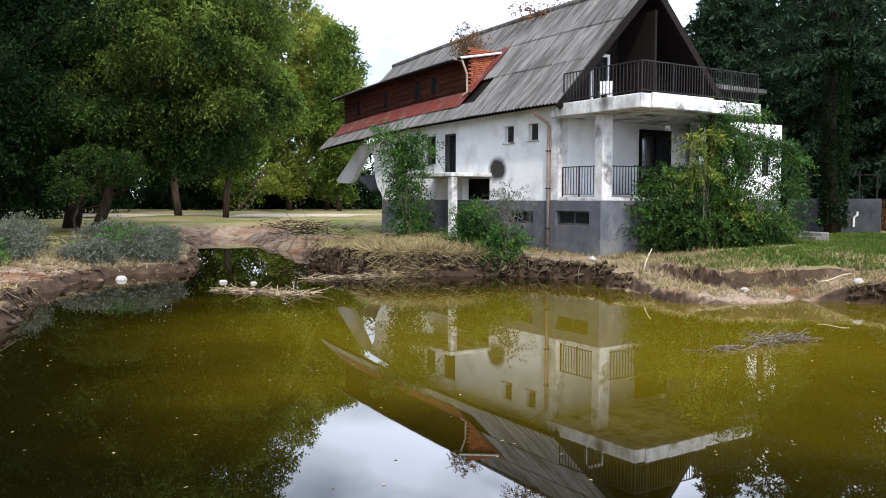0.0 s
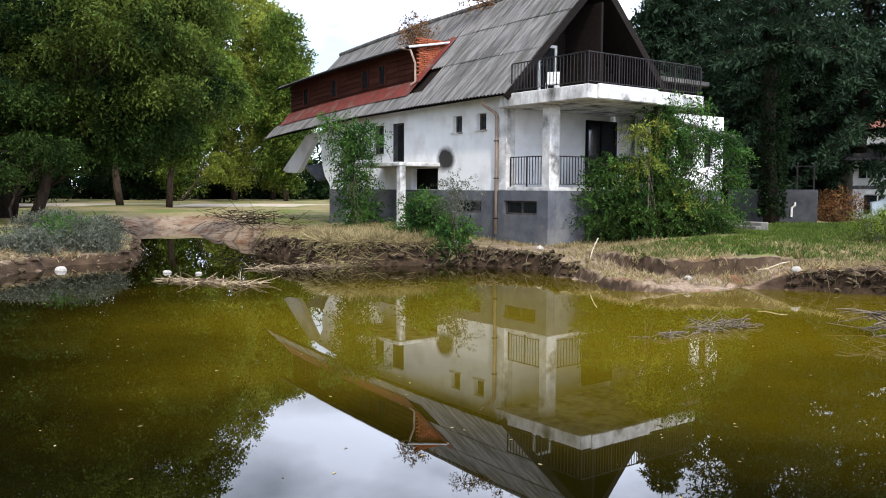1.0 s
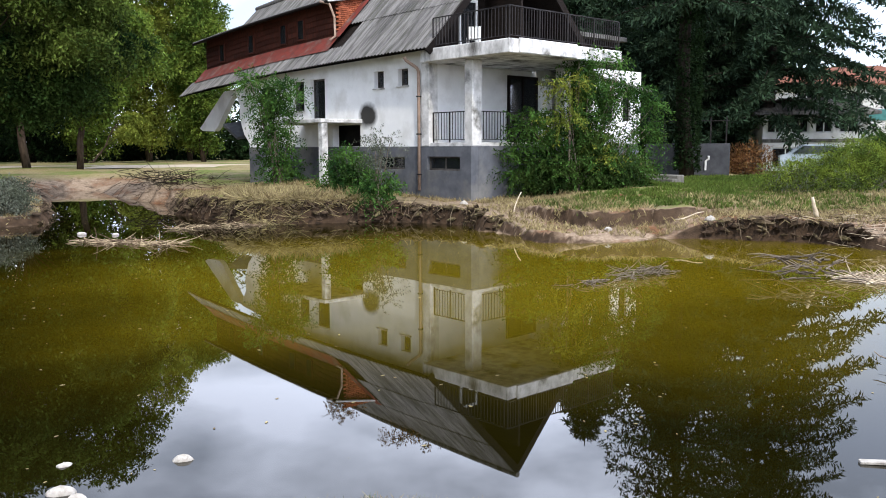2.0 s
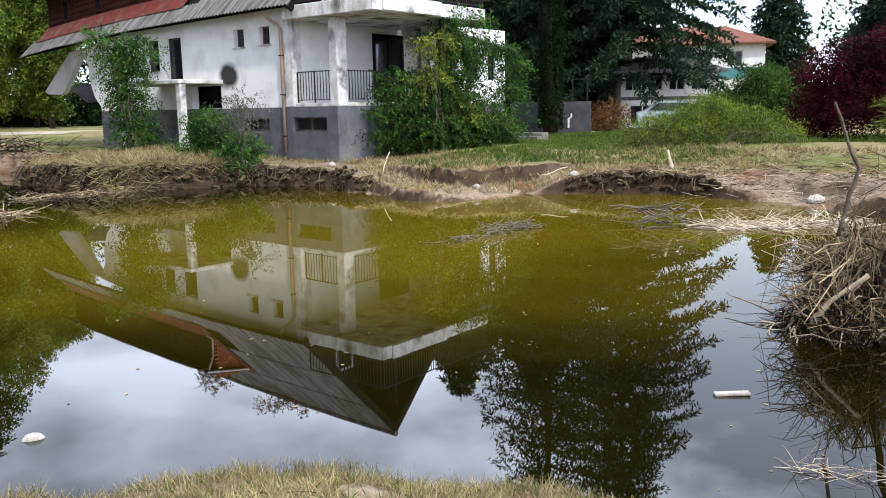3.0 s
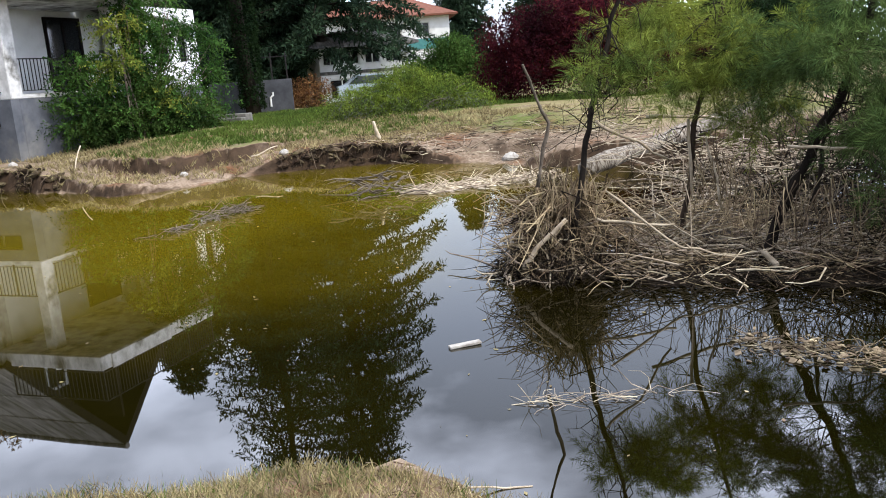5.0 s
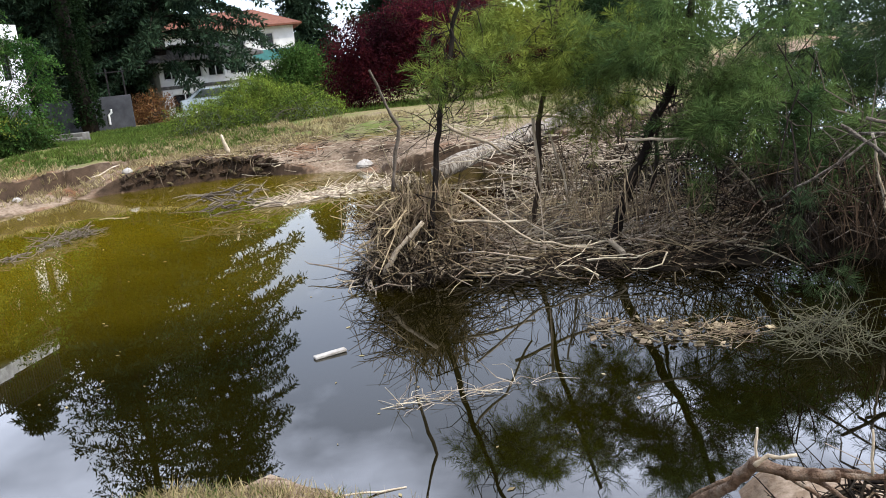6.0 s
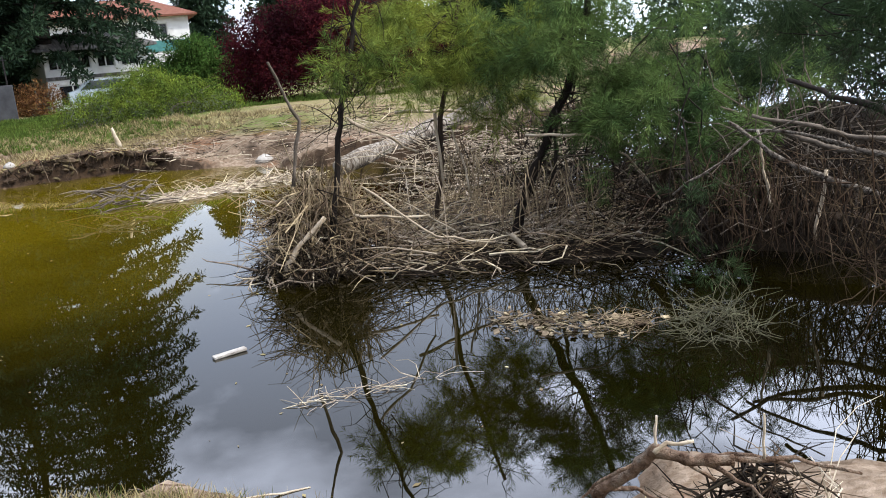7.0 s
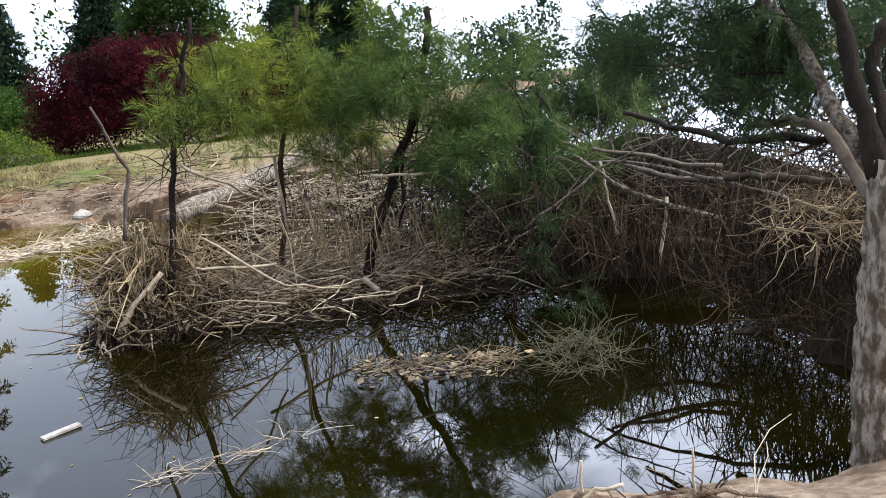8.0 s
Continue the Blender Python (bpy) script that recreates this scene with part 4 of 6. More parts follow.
def broadleaf(x, y, height, spread, leaf, twigs=9000, lsize=0.16, trunk=0.25, low=0.3, bark="bark", label="", lean=(0, 0), name="tree", clumps=16, count=7, width=0.45, ln=0.6, droop=0.35, squash=1.0):
    """A tree with a tapered trunk, limbs to each clump and a ragged crown of leafy twigs."""
    z = ground_z(x, y) - 0.1
    t = tagged(new(name), label or "tall leafy green tree", "tree")
    t.location = (x, y, z)
    g = Geo()
    top = (lean[0], lean[1], height * 0.8)
    line = wobble((0, 0, 0), top, 7, height * 0.012)
    g.tube(line, taper(trunk, trunk * 0.25, 7), 9)
    cl = []
    for i in range(clumps):
        f = low + (1 - low) * (i + 0.5) / clumps
        prof = math.sin(math.pi * min(1, max(0.08, (f - low * 0.6) / (1.06 - low * 0.6)))) ** 0.7
        a = i * 2.4 + rng.uniform(-0.5, 0.5)
        rad = spread * prof * rng.uniform(0.35, 0.85)
        r = spread * rng.uniform(0.28, 0.48) * (0.55 + 0.45 * prof)
        c = (lean[0] * f + math.cos(a) * rad, lean[1] * f + math.sin(a) * rad, height * f)
        cl.append((*c, r, r, r * 0.75 * squash))
        j = min(5, int(f * 6))
        g.tube(wobble(line[j], c, 5, r * 0.08), taper(trunk * 0.32 * (1.1 - f * 0.6), 0.015, 5), 5)
    part("trunk", g, M[bark], t, smooth=True)
    part("crown", quads("crown", clumped(cl, twigs, ln, count, lsize, width, droop=droop, shell=0.35), M[leaf]), None, t)
    return t


def conifer(x, y, height, spread, leaf="needle", trunk=0.22, low=0.12, tiers=26, label="", per=9, lsize=0.20, bark="barkdark", dens=1.0, droop=0.35):
    z = ground_z(x, y) - 0.1
    t = tagged(new("conifer"), label or "tall dark green conifer", "tree")
    t.location = (x, y, z)
    g = Geo()
    g.tube(wobble((0, 0, 0), (0, 0, height), 8, height * 0.004), taper(trunk, 0.03, 8), 9)
    bases, ways, lens = [], [], []
    for i in range(tiers):
        f = low + (1 - low) * i / tiers
        zz = height * f
        for j in range(per):
            a = j * 2 * math.pi / per + i * 1.1 + rng.uniform(-0.3, 0.3)
            L = spread * (1 - (f - low) / (1 - low)) ** 0.75 * rng.uniform(0.65, 1.1) + 0.25
            d = np.array([math.cos(a), math.sin(a), 0])
            n = 7
            pts = [np.array([0, 0, zz]) + d * L * s + np.array([0, 0, 1]) * (0.12 * L * s - droop * L * s * s) for s in np.linspace(0, 1, n)]
            if L > 0.8:
                g.tube([tuple(p) for p in pts[:6]], taper(0.035 * L ** 0.5, 0.008, 6), 4, cap=False)
            for s in np.linspace(0.15, 1.0, max(3, int(L * 9 * dens))):
                p = np.array([0, 0, zz]) + d * L * s + np.array([0, 0, 1]) * (0.12 * L * s - droop * L * s * s)
                for sg in (-1, 1):
                    w = d * 0.6 + np.array([-d[1], d[0], 0]) * sg * rng.uniform(0.3, 1.1) + np.array([0, 0, rng.uniform(-0.6, 0.1)])
                    bases.append(p)
                    ways.append(w)
                    lens.append(0.25 + 0.45 * rng.uniform(0.5, 1) * min(1, L / 2))
    part("trunk", g, M[bark], t, smooth=True)
    q = sprays(np.array(bases), unit(np.array(ways)), np.array(lens), 9, lsize, 0.30, spread=0.7, droop=0.3)
    part("crown", quads("crown", q, M[leaf]), None, t)
    return t


def bush(x, y, parts, leaf, twigs, lsize, label, name="bush", category="bush", ln=0.4, count=7, width=0.4, droop=0.3, stems=8, bark="barkfine", shell=0.3, z=None):
    """A many-stemmed shrub; parts are clumps relative to its foot."""
    z = ground_z(x, y) - 0.05 if z is None else z
    t = tagged(new(name), label, category)
    t.location = (x, y, z)
    for i in range(stems):
        c = parts[i % len(parts)]
        g = Geo()
        e = (c[0] + rng.normal() * c[3] * 0.4, c[1] + rng.normal() * c[4] * 0.4, c[2] + c[5] * 0.5)
        g.tube(wobble((rng.normal() * 0.1, rng.normal() * 0.1, 0), e, 5, 0.04), taper(0.035, 0.008, 5), 5)
        part("stem", g, M[bark], t, smooth=True)
    part("leaves", quads("leaves", clumped(parts, twigs, ln, count, lsize, width, droop=droop, shell=shell), M[leaf]), None, t)
    return t


def layered(x, y, height, centre, size, leaf, twigs, layers=34, trunk=0.25, label="", lsize=0.17, bark="bark", ln=0.7, name="acacia_tree", count=10):
    """An acacia: flat, drooping layers of fronds round a crown centre set off from the trunk."""
    z = ground_z(x, y) - 0.1
    t = tagged(new(name), label, "tree")
    t.location = (x, y, z)
    g = Geo()
    line = wobble((0, 0, 0), (centre[0] * 0.7, centre[1] * 0.7, centre[2] + size[2] * 0.4), 7, 0.14)
    g.tube(line, taper(trunk, trunk * 0.3, 7), 9)
    cl = []
    for i in range(layers):
        d = unit(rng.normal(size=3)) * rng.uniform(0.45, 1.0)
        c = (centre[0] + d[0] * size[0], centre[1] + d[1] * size[1], centre[2] + d[2] * size[2])
        r = rng.uniform(0.12, 0.24) * size[0]
        cl.append((*c, r * 1.2, r * 1.2, r * 0.42))
        g.tube(wobble(line[rng.integers(2, 6)], c, 5, 0.12), taper(trunk * 0.25, 0.012, 5), 4)
    part("trunk", g, M[bark], t, smooth=True)
    part("crown", quads("crown", clumped(cl, twigs, ln, count, lsize, 0.42, droop=0.55, shell=0.1), M[leaf]), None, t)
    return t


def woods(name, a, b, n, height, leaf, lsize, label, depth=6.0, low=0.0, cl=40):
    """A belt of far trees from plan point a to b, as one leafy mass with trunks."""
    out = []
    for i in range(n):
        s = (i + 0.5) / n
        px, py = a[0] + (b[0] - a[0]) * s + rng.normal() * depth * 0.3, a[1] + (b[1] - a[1]) * s + rng.normal() * depth * 0.4
        h = height * rng.uniform(0.7, 1.15)
        w = height * 0.28
        for j in range(6):
            f = low + (1 - low) * (j + 0.5) / 6
            r = w * (1.15 - 0.75 * f) * rng.uniform(0.7, 1.1)
            out.append((px + rng.normal() * w * 0.4, py + rng.normal() * w * 0.4, 0.8 + h * f, r, r, h * 0.13))
    me = quads(name, clumped(out, n * cl, lsize * 3.0, 8, lsize, 0.55, droop=0.2, shell=0.4), M[leaf])
    return tagged(part(name, me, None), label, "woods", kind="stuff")


woods("far_woods", (-110, 95), (-5, 118), 26, 15, "leafdark", 0.62, "dark wood beyond the sandy road", cl=190)
woods("far_hedge", (-95, 88), (-4, 104), 60, 5.0, "leafdark", 0.45, "low dark hedge beyond the sandy road", depth=3.0, cl=170)
woods("far_woods", (2, 92), (60, 84), 14, 17, "leafdark", 0.60, "dark wood behind the houses", cl=200)
woods("far_woods", (66, 72), (120, 52), 12, 13, "leaf", 0.60, "mixed wood behind the garden", cl=190)
woods("far_woods", (130, 56), (185, -40), 26, 11, "farleaf", 0.9, "trees on the far lake shore in a haze-tinted leaf colour", cl=150)

# left bank: trees with shade put into dark leaf colours, then acacias over the water in lit tones
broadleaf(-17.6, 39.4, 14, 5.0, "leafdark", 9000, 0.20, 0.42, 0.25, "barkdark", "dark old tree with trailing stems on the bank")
broadleaf(-19.5, 33, 14, 5.5, "leafdark", 9000, 0.20, 0.4, 0.06, "barkdark", "tree by the pond with shade-dark leaf colour", clumps=24)
broadleaf(-27, 38, 15, 6.5, "leafdark", 7000, 0.24, 0.4, 0.05, "barkdark", "tree by the pond with shade-dark leaf colour", clumps=24)
layered(-15.2, 36.5, 11, (4.4, -2.0, 7.6), (5.0, 4.2, 3.6), "leaflit", 9000, 60, 0.24, "wide acacia in lit leaf tones leaning over the water", lsize=0.18)
layered(-15.8, 37.5, 8, (3.2, -2.0, 4.6), (4.2, 3.2, 1.5), "leaf", 6000, 30, 0.2, "spreading acacia with drooping fronds in a shade-dark leaf colour", lsize=0.18)
layered(-14.5, 33.0, 5, (1.2, -0.8, 2.7), (1.7, 1.4, 1.3), "leaf", 800, 14, 0.06, "small drooping acacia on the bank", lsize=0.13, ln=0.5)
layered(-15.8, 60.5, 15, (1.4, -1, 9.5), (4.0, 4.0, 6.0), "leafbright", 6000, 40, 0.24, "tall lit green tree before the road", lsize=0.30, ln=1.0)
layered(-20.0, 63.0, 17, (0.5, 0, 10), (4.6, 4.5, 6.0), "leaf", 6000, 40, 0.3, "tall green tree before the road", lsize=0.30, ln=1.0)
broadleaf(-17.0, 92, 25, 4.4, "leafyellow", 6500, 0.36, 0.35, 0.10, label="tall slender yellow green tree beyond the road", clumps=34, ln=1.0)
broadleaf(-13.5, 96, 22, 4.0, "leafyellow", 6000, 0.36, 0.32, 0.10, label="tall slender yellow green tree beyond the road", clumps=34, ln=1.0)
broadleaf(-11.0, 88, 19, 3.2, "leafbright", 4500, 0.36, 0.28, 0.10, label="slender green tree behind the broken house end", clumps=28, ln=1.0)
broadleaf(-22.5, 88, 24, 5.0, "leafbright", 6500, 0.36, 0.35, 0.08, label="tall lit green tree beyond the road", clumps=34, ln=1.0)
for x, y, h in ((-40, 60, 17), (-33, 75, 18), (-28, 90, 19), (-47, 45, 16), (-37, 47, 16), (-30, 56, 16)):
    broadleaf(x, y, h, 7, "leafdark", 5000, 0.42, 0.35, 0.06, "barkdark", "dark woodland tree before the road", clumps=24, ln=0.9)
layered(-21.5, 85, 6, (4.5, 0, 3.6), (1.6, 1.6, 1.4), "leafyellow", 900, 10, 0.12, "small tree with yellowed leaves", lsize=0.24, name="tree")


# right of the house: spruce, ivy-clad pine, dark trees
conifer(24.6, 42.6, 25, 7.0, "needle", 0.38, 0.12, 27, "tall dark spruce with hanging branches", lsize=0.34, dens=0.62, per=7)
ivy_tree = conifer(16.2, 34.9, 22, 4.2, "needle", 0.34, 0.34, 15, "tall pine with an ivy-clad trunk on the lawn", lsize=0.30, dens=0.38)
n = 2600
a = rng.uniform(0, 2 * math.pi, n)
zz = rng.uniform(0.5, 9.0, n)
rr = 0.36 + rng.uniform(0, 0.10, n)
base = np.stack([np.cos(a) * rr, np.sin(a) * rr, zz], 1)
part("ivy", quads("ivy", sprays(base, unit(np.stack([np.cos(a) * 0.6, np.sin(a) * 0.6, rng.normal(size=n) * 0.5 - 0.4], 1)), 0.16, 4, 0.11, 0.75, droop=0.5), M["leafdark"]), None, ivy_tree, "dark glossy ivy leaves")
conifer(21.0, 47.0, 16, 4.5, "needle", 0.34, 0.12, 22, "dark conifer behind the lawn", lsize=0.34, dens=0.6)
conifer(17.5, 52.0, 17, 5.0, "needle", 0.34, 0.12, 22, "dark conifer behind the house", lsize=0.36, dens=0.6)
conifer(12.5, 55.0, 16, 5.0, "needle", 0.34, 0.10, 20, "dark conifer behind the house", lsize=0.36, dens=0.6)
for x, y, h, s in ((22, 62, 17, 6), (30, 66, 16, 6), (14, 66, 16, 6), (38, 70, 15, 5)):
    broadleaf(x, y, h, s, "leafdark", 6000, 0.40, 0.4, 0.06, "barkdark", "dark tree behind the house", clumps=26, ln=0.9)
for x, y, h in ((57, 70, 15), (64, 62, 14), (72, 48, 12), (52, 52, 12)):
    conifer(x, y, h, 4.5, "needle", 0.3, 0.03, 18, "dark conifer on the skyline", lsize=0.5, dens=0.5)
broadleaf(42, 36, 9, 4.0, "leaf", 4500, 0.30, 0.25, 0.1, label="rounded green garden tree", clumps=24)
broadleaf(50, 30, 8, 4.0, "leafdark", 4500, 0.30, 0.25, 0.1, label="rounded dark garden tree", clumps=24)

bush(15.55, 22.5, [(0, 0, 0.75, 1.5, 1.3, 0.75), (-1.2, 0.6, 0.5, 1.1, 1.1, 0.55), (1.2, -0.6, 0.6, 1.2, 1.2, 0.65), (0.3, 0.2, 1.15, 0.8, 0.8, 0.45), (-0.8, -0.6, 0.4, 1.0, 0.9, 0.4), (1.9, -1.0, 0.4, 0.8, 0.8, 0.4)], "juniper", 6000, 0.09, "spreading yellow-green juniper bush", ln=0.6, droop=0.55, width=0.22, count=14)
bush(15.25, 21.95, [(0, 0, 0.35, 1.7, 1.2, 0.4), (1.4, -0.8, 0.3, 1.3, 0.9, 0.38), (-1.2, 0.6, 0.35, 1.2, 0.9, 0.38)], "greyleaf", 900, 0.09, "dusty grey lower twigs of the juniper", ln=0.5, droop=0.7, width=0.16, count=10)
bush(23.2, 21.0, [(0, 0, 2.0, 2.4, 2.2, 1.5), (-1.8, 1.6, 1.5, 1.7, 1.7, 1.2), (1.6, -1.6, 1.6, 1.8, 1.8, 1.3), (0.3, 0.2, 3.0, 1.5, 1.5, 0.8), (-2.6, 2.4, 1.0, 1.0, 1.0, 0.8), (2.6, -2.4, 1.2, 1.1, 1.1, 0.9), (-2.1, 1.9, 2.4, 1.3, 1.3, 0.9), (-0.9, 0.8, 3.1, 1.3, 1.3, 0.7), (1.2, -1.0, 2.8, 1.2, 1.2, 0.8)], "leafred", 9500, 0.12, "wide dark red-leaved shrub", ln=0.55, stems=16, count=8)
bush(23.9, 30.8, [(0, 0, 1.3, 1.7, 1.7, 1.1), (1.5, -1.1, 1.1, 1.3, 1.3, 0.9), (-1.0, 0.6, 1.0, 1.1, 1.1, 0.8), (0.3, -0.2, 2.2, 1.2, 1.2, 0.8)], "leafmid", 4600, 0.14, "rounded dark green bush on the lawn", ln=0.4)
bush(21.4, 38.9, [(0, 0, 0.8, 1.2, 1.0, 0.8), (-1.1, 0.4, 0.6, 0.9, 0.9, 0.6)], "autumn", 900, 0.13, "dry tawny shrub beside the low wall", ln=0.5)
bush(26.5, 17.8, [(0, 0, 1.0, 1.5, 1.5, 1.0), (1.5, -1.5, 1.0, 1.4, 1.4, 0.9), (-0.4, 0.8, 1.9, 1.0, 1.0, 0.7)], "leafyellow", 2200, 0.15, "yellow green shrub on the bank", ln=0.4)
bush(31, 21, [(0, 0, 2.2, 2.5, 2.5, 2.0), (2.5, -2, 2.0, 2.2, 2.2, 1.6)], "leafdark", 4000, 0.2, "dark green shrub behind the red one", ln=0.5)

# saplings in front of the house
hm = house.matrix_world


def at_house(x, y):
    p = hm @ Vector((x, y, 0))
    return p.x, p.y


def sapling(x, y, parts, fronds, label, leaf="leafacacia", lsize=0.115, ln=0.6):
    px, py = at_house(x, y)
    return bush(px, py, parts, leaf, fronds, lsize, label, name="acacia_sapling", category="sapling", ln=ln, count=17, width=0.42, droop=0.3, stems=len(parts) * 2, shell=0.05)


sapling(4.0, 3.0, [(-1.7, 0.2, 0.9, 1.0, 0.8, 0.5), (0, 0, 0.7, 1.4, 1.0, 0.8), (1.5, 0.2, 0.8, 1.3, 0.9, 0.7), (-0.7, 0, 1.5, 0.8, 0.7, 0.4), (-1.5, 0.2, 2.1, 0.7, 0.6, 0.5), (0.2, 0.1, 2.2, 0.9, 0.8, 0.5)],
        1250, "wild acacia bush grown up before the terrace")
# the shade inside the bush comes from this darker leaf colour
sapling(4.1, 3.1, [(0, 0, 0.6, 1.6, 0.9, 0.6), (1.2, 0.1, 0.6, 1.2, 0.8, 0.5), (-1.2, 0, 0.6, 0.9, 0.8, 0.45), (0.3, 0.1, 1.6, 0.8, 0.7, 0.5)], 1200, "inner growth of the terrace acacia in a shade-dark leaf colour", "leaf")
sapling(4.0, 3.2, [(0.6, 0.2, 3.0, 0.9, 0.7, 0.45), (0.1, 0, 3.6, 0.8, 0.6, 0.35), (1.6, 0.3, 3.2, 0.7, 0.5, 0.3), (2.3, 0.4, 2.7, 0.5, 0.4, 0.25), (0, 0, 4.1, 0.45, 0.4, 0.25), (1.3, 0.3, 4.1, 0.35, 0.3, 0.2), (2.2, 0.4, 1.9, 0.6, 0.5, 0.3)], 640, "upper shoots of the terrace acacia")
sapling(4.3, 2.6, [(-0.3, 0, 3.3, 0.5, 0.4, 0.4), (-0.4, 0, 2.3, 0.45, 0.4, 0.35), (0.9, 0.2, 1.2, 0.5, 0.4, 0.3)], 130, "yellowing acacia shoots before the terrace", "leafyellow")
sapling(-4.75, -2.4, [(0, 0, 0.6, 0.7, 0.5, 0.5), (-0.2, 0, 1.6, 0.6, 0.5, 0.5), (-0.3, 0, 2.6, 0.7, 0.5, 0.5), (0.2, 0.1, 3.2, 0.7, 0.5, 0.35), (-0.9, 0, 3.6, 0.4, 0.35, 0.2)], 720, "young acacia sapling by the porch")
sapling(-0.75, -2.4, [(0, 0, 1.15, 0.7, 0.45, 0.3), (0.2, 0, 0.5, 0.7, 0.5, 0.35), (-0.5, 0, 0.3, 0.5, 0.4, 0.25)], 460, "young acacia sapling beside the porch post")
sapling(0.75, -2.4, [(0, 0, 0.4, 0.6, 0.5, 0.4), (-0.2, 0, 0.2, 0.7, 0.4, 0.2)], 200, "low acacia growth on the bank edge")
sapling(0.6, -2.2, [(0, 0, 1.3, 0.3, 0.3, 0.5), (0.1, 0, 1.8, 0.45, 0.35, 0.3)], 110, "thin grey sapling before the soot mark", "greyleaf", 0.08)
p = hm @ Vector((-7.6, 2.3, 0))
bush(p.x, p.y, [(0, 0, 0.35, 0.8, 0.6, 0.35), (-0.3, 0.1, 0.9, 0.6, 0.5, 0.4)], "autumn", 230, 0.12, "withered brown sapling growing on the roof", name="roof_sapling", category="sapling", ln=0.4, count=8, z=8.0)
p = hm @ Vector((-4.2, 3.9, 0))
bush(p.x, p.y, [(0, 0, 0.45, 0.9, 0.5, 0.35), (-1.4, 0.1, 0.35, 0.6, 0.5, 0.3), (1.0, 0, 0.4, 0.6, 0.4, 0.3)], "autumn", 200, 0.12, "withered growth along the roof ridge", name="roof_sapling", category="sapling", ln=0.4, count=8, z=9.2)

# left bank shrubs, grey with dried mud
for x, y, s in ((-9.2, 25.9, 0.7), (-9.9, 26.4, 0.9), (-10.7, 24.6, 0.7), (-12.3, 22.8, 1.1), (-13.2, 25.0, 1.2), (-11.6, 28.5, 1.0), (-10.6, 30.0, 0.8)):
    bush(x, y, [(0, 0, 0.35 * s, 1.0 * s, 0.8 * s, 0.35 * s), (0.5, 0.2, 0.5 * s, 0.6 * s, 0.6 * s, 0.3 * s)], "greyleaf", 620, 0.11, "low shrub coated with grey dried mud", name="muddy_shrub", ln=0.4, count=10, width=0.3)["group"] = "muddy shrubs on the bank"
for x, y in ((-12.0, 20.8), (-12.6, 21.8), (-10.2, 26.6)):
    bush(x, y, [(0, 0, 0.4, 0.9, 0.9, 0.4)], "leafacacia", 260, 0.10, "low green shrub on the bank", ln=0.4, count=10)


# ---- neighbouring buildings, wall, car ----
def gable_house(name, x, y, turn, w, d, h, roof_h, wall, roofm, label, windows, over=0.5, band=None):
    t = tagged(new(name), label, "house")
    t.matrix_world = pose(x, y, 0.75, 0, 0, turn)
    holes = [(a, a + b, c, c + e) for a, b, c, e in windows]
    part("wall", Geo().panel((-w / 2, w / 2), (0, h), -d / 2, -d / 2 + 0.25, holes), M[wall], t)
    part("wall", Geo().box(-w / 2, -w / 2 + 0.25, -d / 2 + 0.252, d / 2, 0, h), M[wall], t)
    part("wall", Geo().box(w / 2 - 0.25, w / 2, -d / 2 + 0.252, d / 2, 0, h), M[wall], t)
    part("wall", Geo().box(-w / 2 + 0.252, w / 2 - 0.252, d / 2 - 0.25, d / 2, 0, h), M[wall], t)
    # solid near-black block for the darkness behind the windows
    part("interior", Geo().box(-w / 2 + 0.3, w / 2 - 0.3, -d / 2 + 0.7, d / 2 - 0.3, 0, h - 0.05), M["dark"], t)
    for a, b, c, e in holes:
        f = part("window", Geo().panel((a, b), (c, e), -d / 2 + 0.08, -d / 2 + 0.14, [(a + 0.07, (a + b) / 2 - 0.03, c + 0.07, e - 0.07), ((a + b) / 2 + 0.03, b - 0.07, c + 0.07, e - 0.07)]), M["whitepaint"], t)
        part("pane", Geo().box(a + 0.06, b - 0.06, -d / 2 + 0.10, -d / 2 + 0.11, c + 0.06, e - 0.06), M["glass"], f)
    if band:
        part("band", Geo().box(-w / 2 - 0.02, w / 2 + 0.02, -d / 2 - 0.05, -d / 2 - 0.004, band[0], band[1], 0.01), M[band[2]], t)
    W, Dp = w / 2 + over, d / 2 + over
    k = Geo()
    r = W * 0.45
    top = [(-r, 0, h + roof_h), (r, 0, h + roof_h)]
    c0 = [(-W, -Dp, h), (W, -Dp, h), (W, Dp, h), (-W, Dp, h)]
    k.poly([c0[0], c0[1], top[1], top[0]]).poly([c0[1], c0[2], top[1]]).poly([c0[2], c0[3], top[0], top[1]]).poly([c0[3], c0[0], top[0]])
    k.box(-W, W, -Dp, Dp, h - 0.14, h - 0.004)
    part("roof", k, M[roofm], t)
    return t


gable_house("white_house", 27.4, 44.0, -22, 5.2, 6, 3.2, 0.9, "plaster", "corrugated", "low white house half hidden behind the spruce",
            [(-2.4, 0.9, 2.1, 0.8), (-1.2, 0.9, 2.1, 0.8), (0.0, 0.9, 2.1, 0.8), (1.2, 0.9, 2.1, 0.8), (-2.1, 1.4, 0.25, 1.1), (0.2, 1.6, 0.2, 1.15)], band=(1.6, 1.78, "corrugated"))
gable_house("villa", 43.0, 64.0, -32, 11, 9, 6.1, 1.7, "plaster", "rooftile", "white villa with a red tiled roof behind the trees",
            [(2.6, 1.2, 4.3, 1.2), (0.2, 1.2, 4.3, 1.2), (-3.2, 1.2, 4.3, 1.2)], 0.7, band=(3.3, 4.15, "teal"))
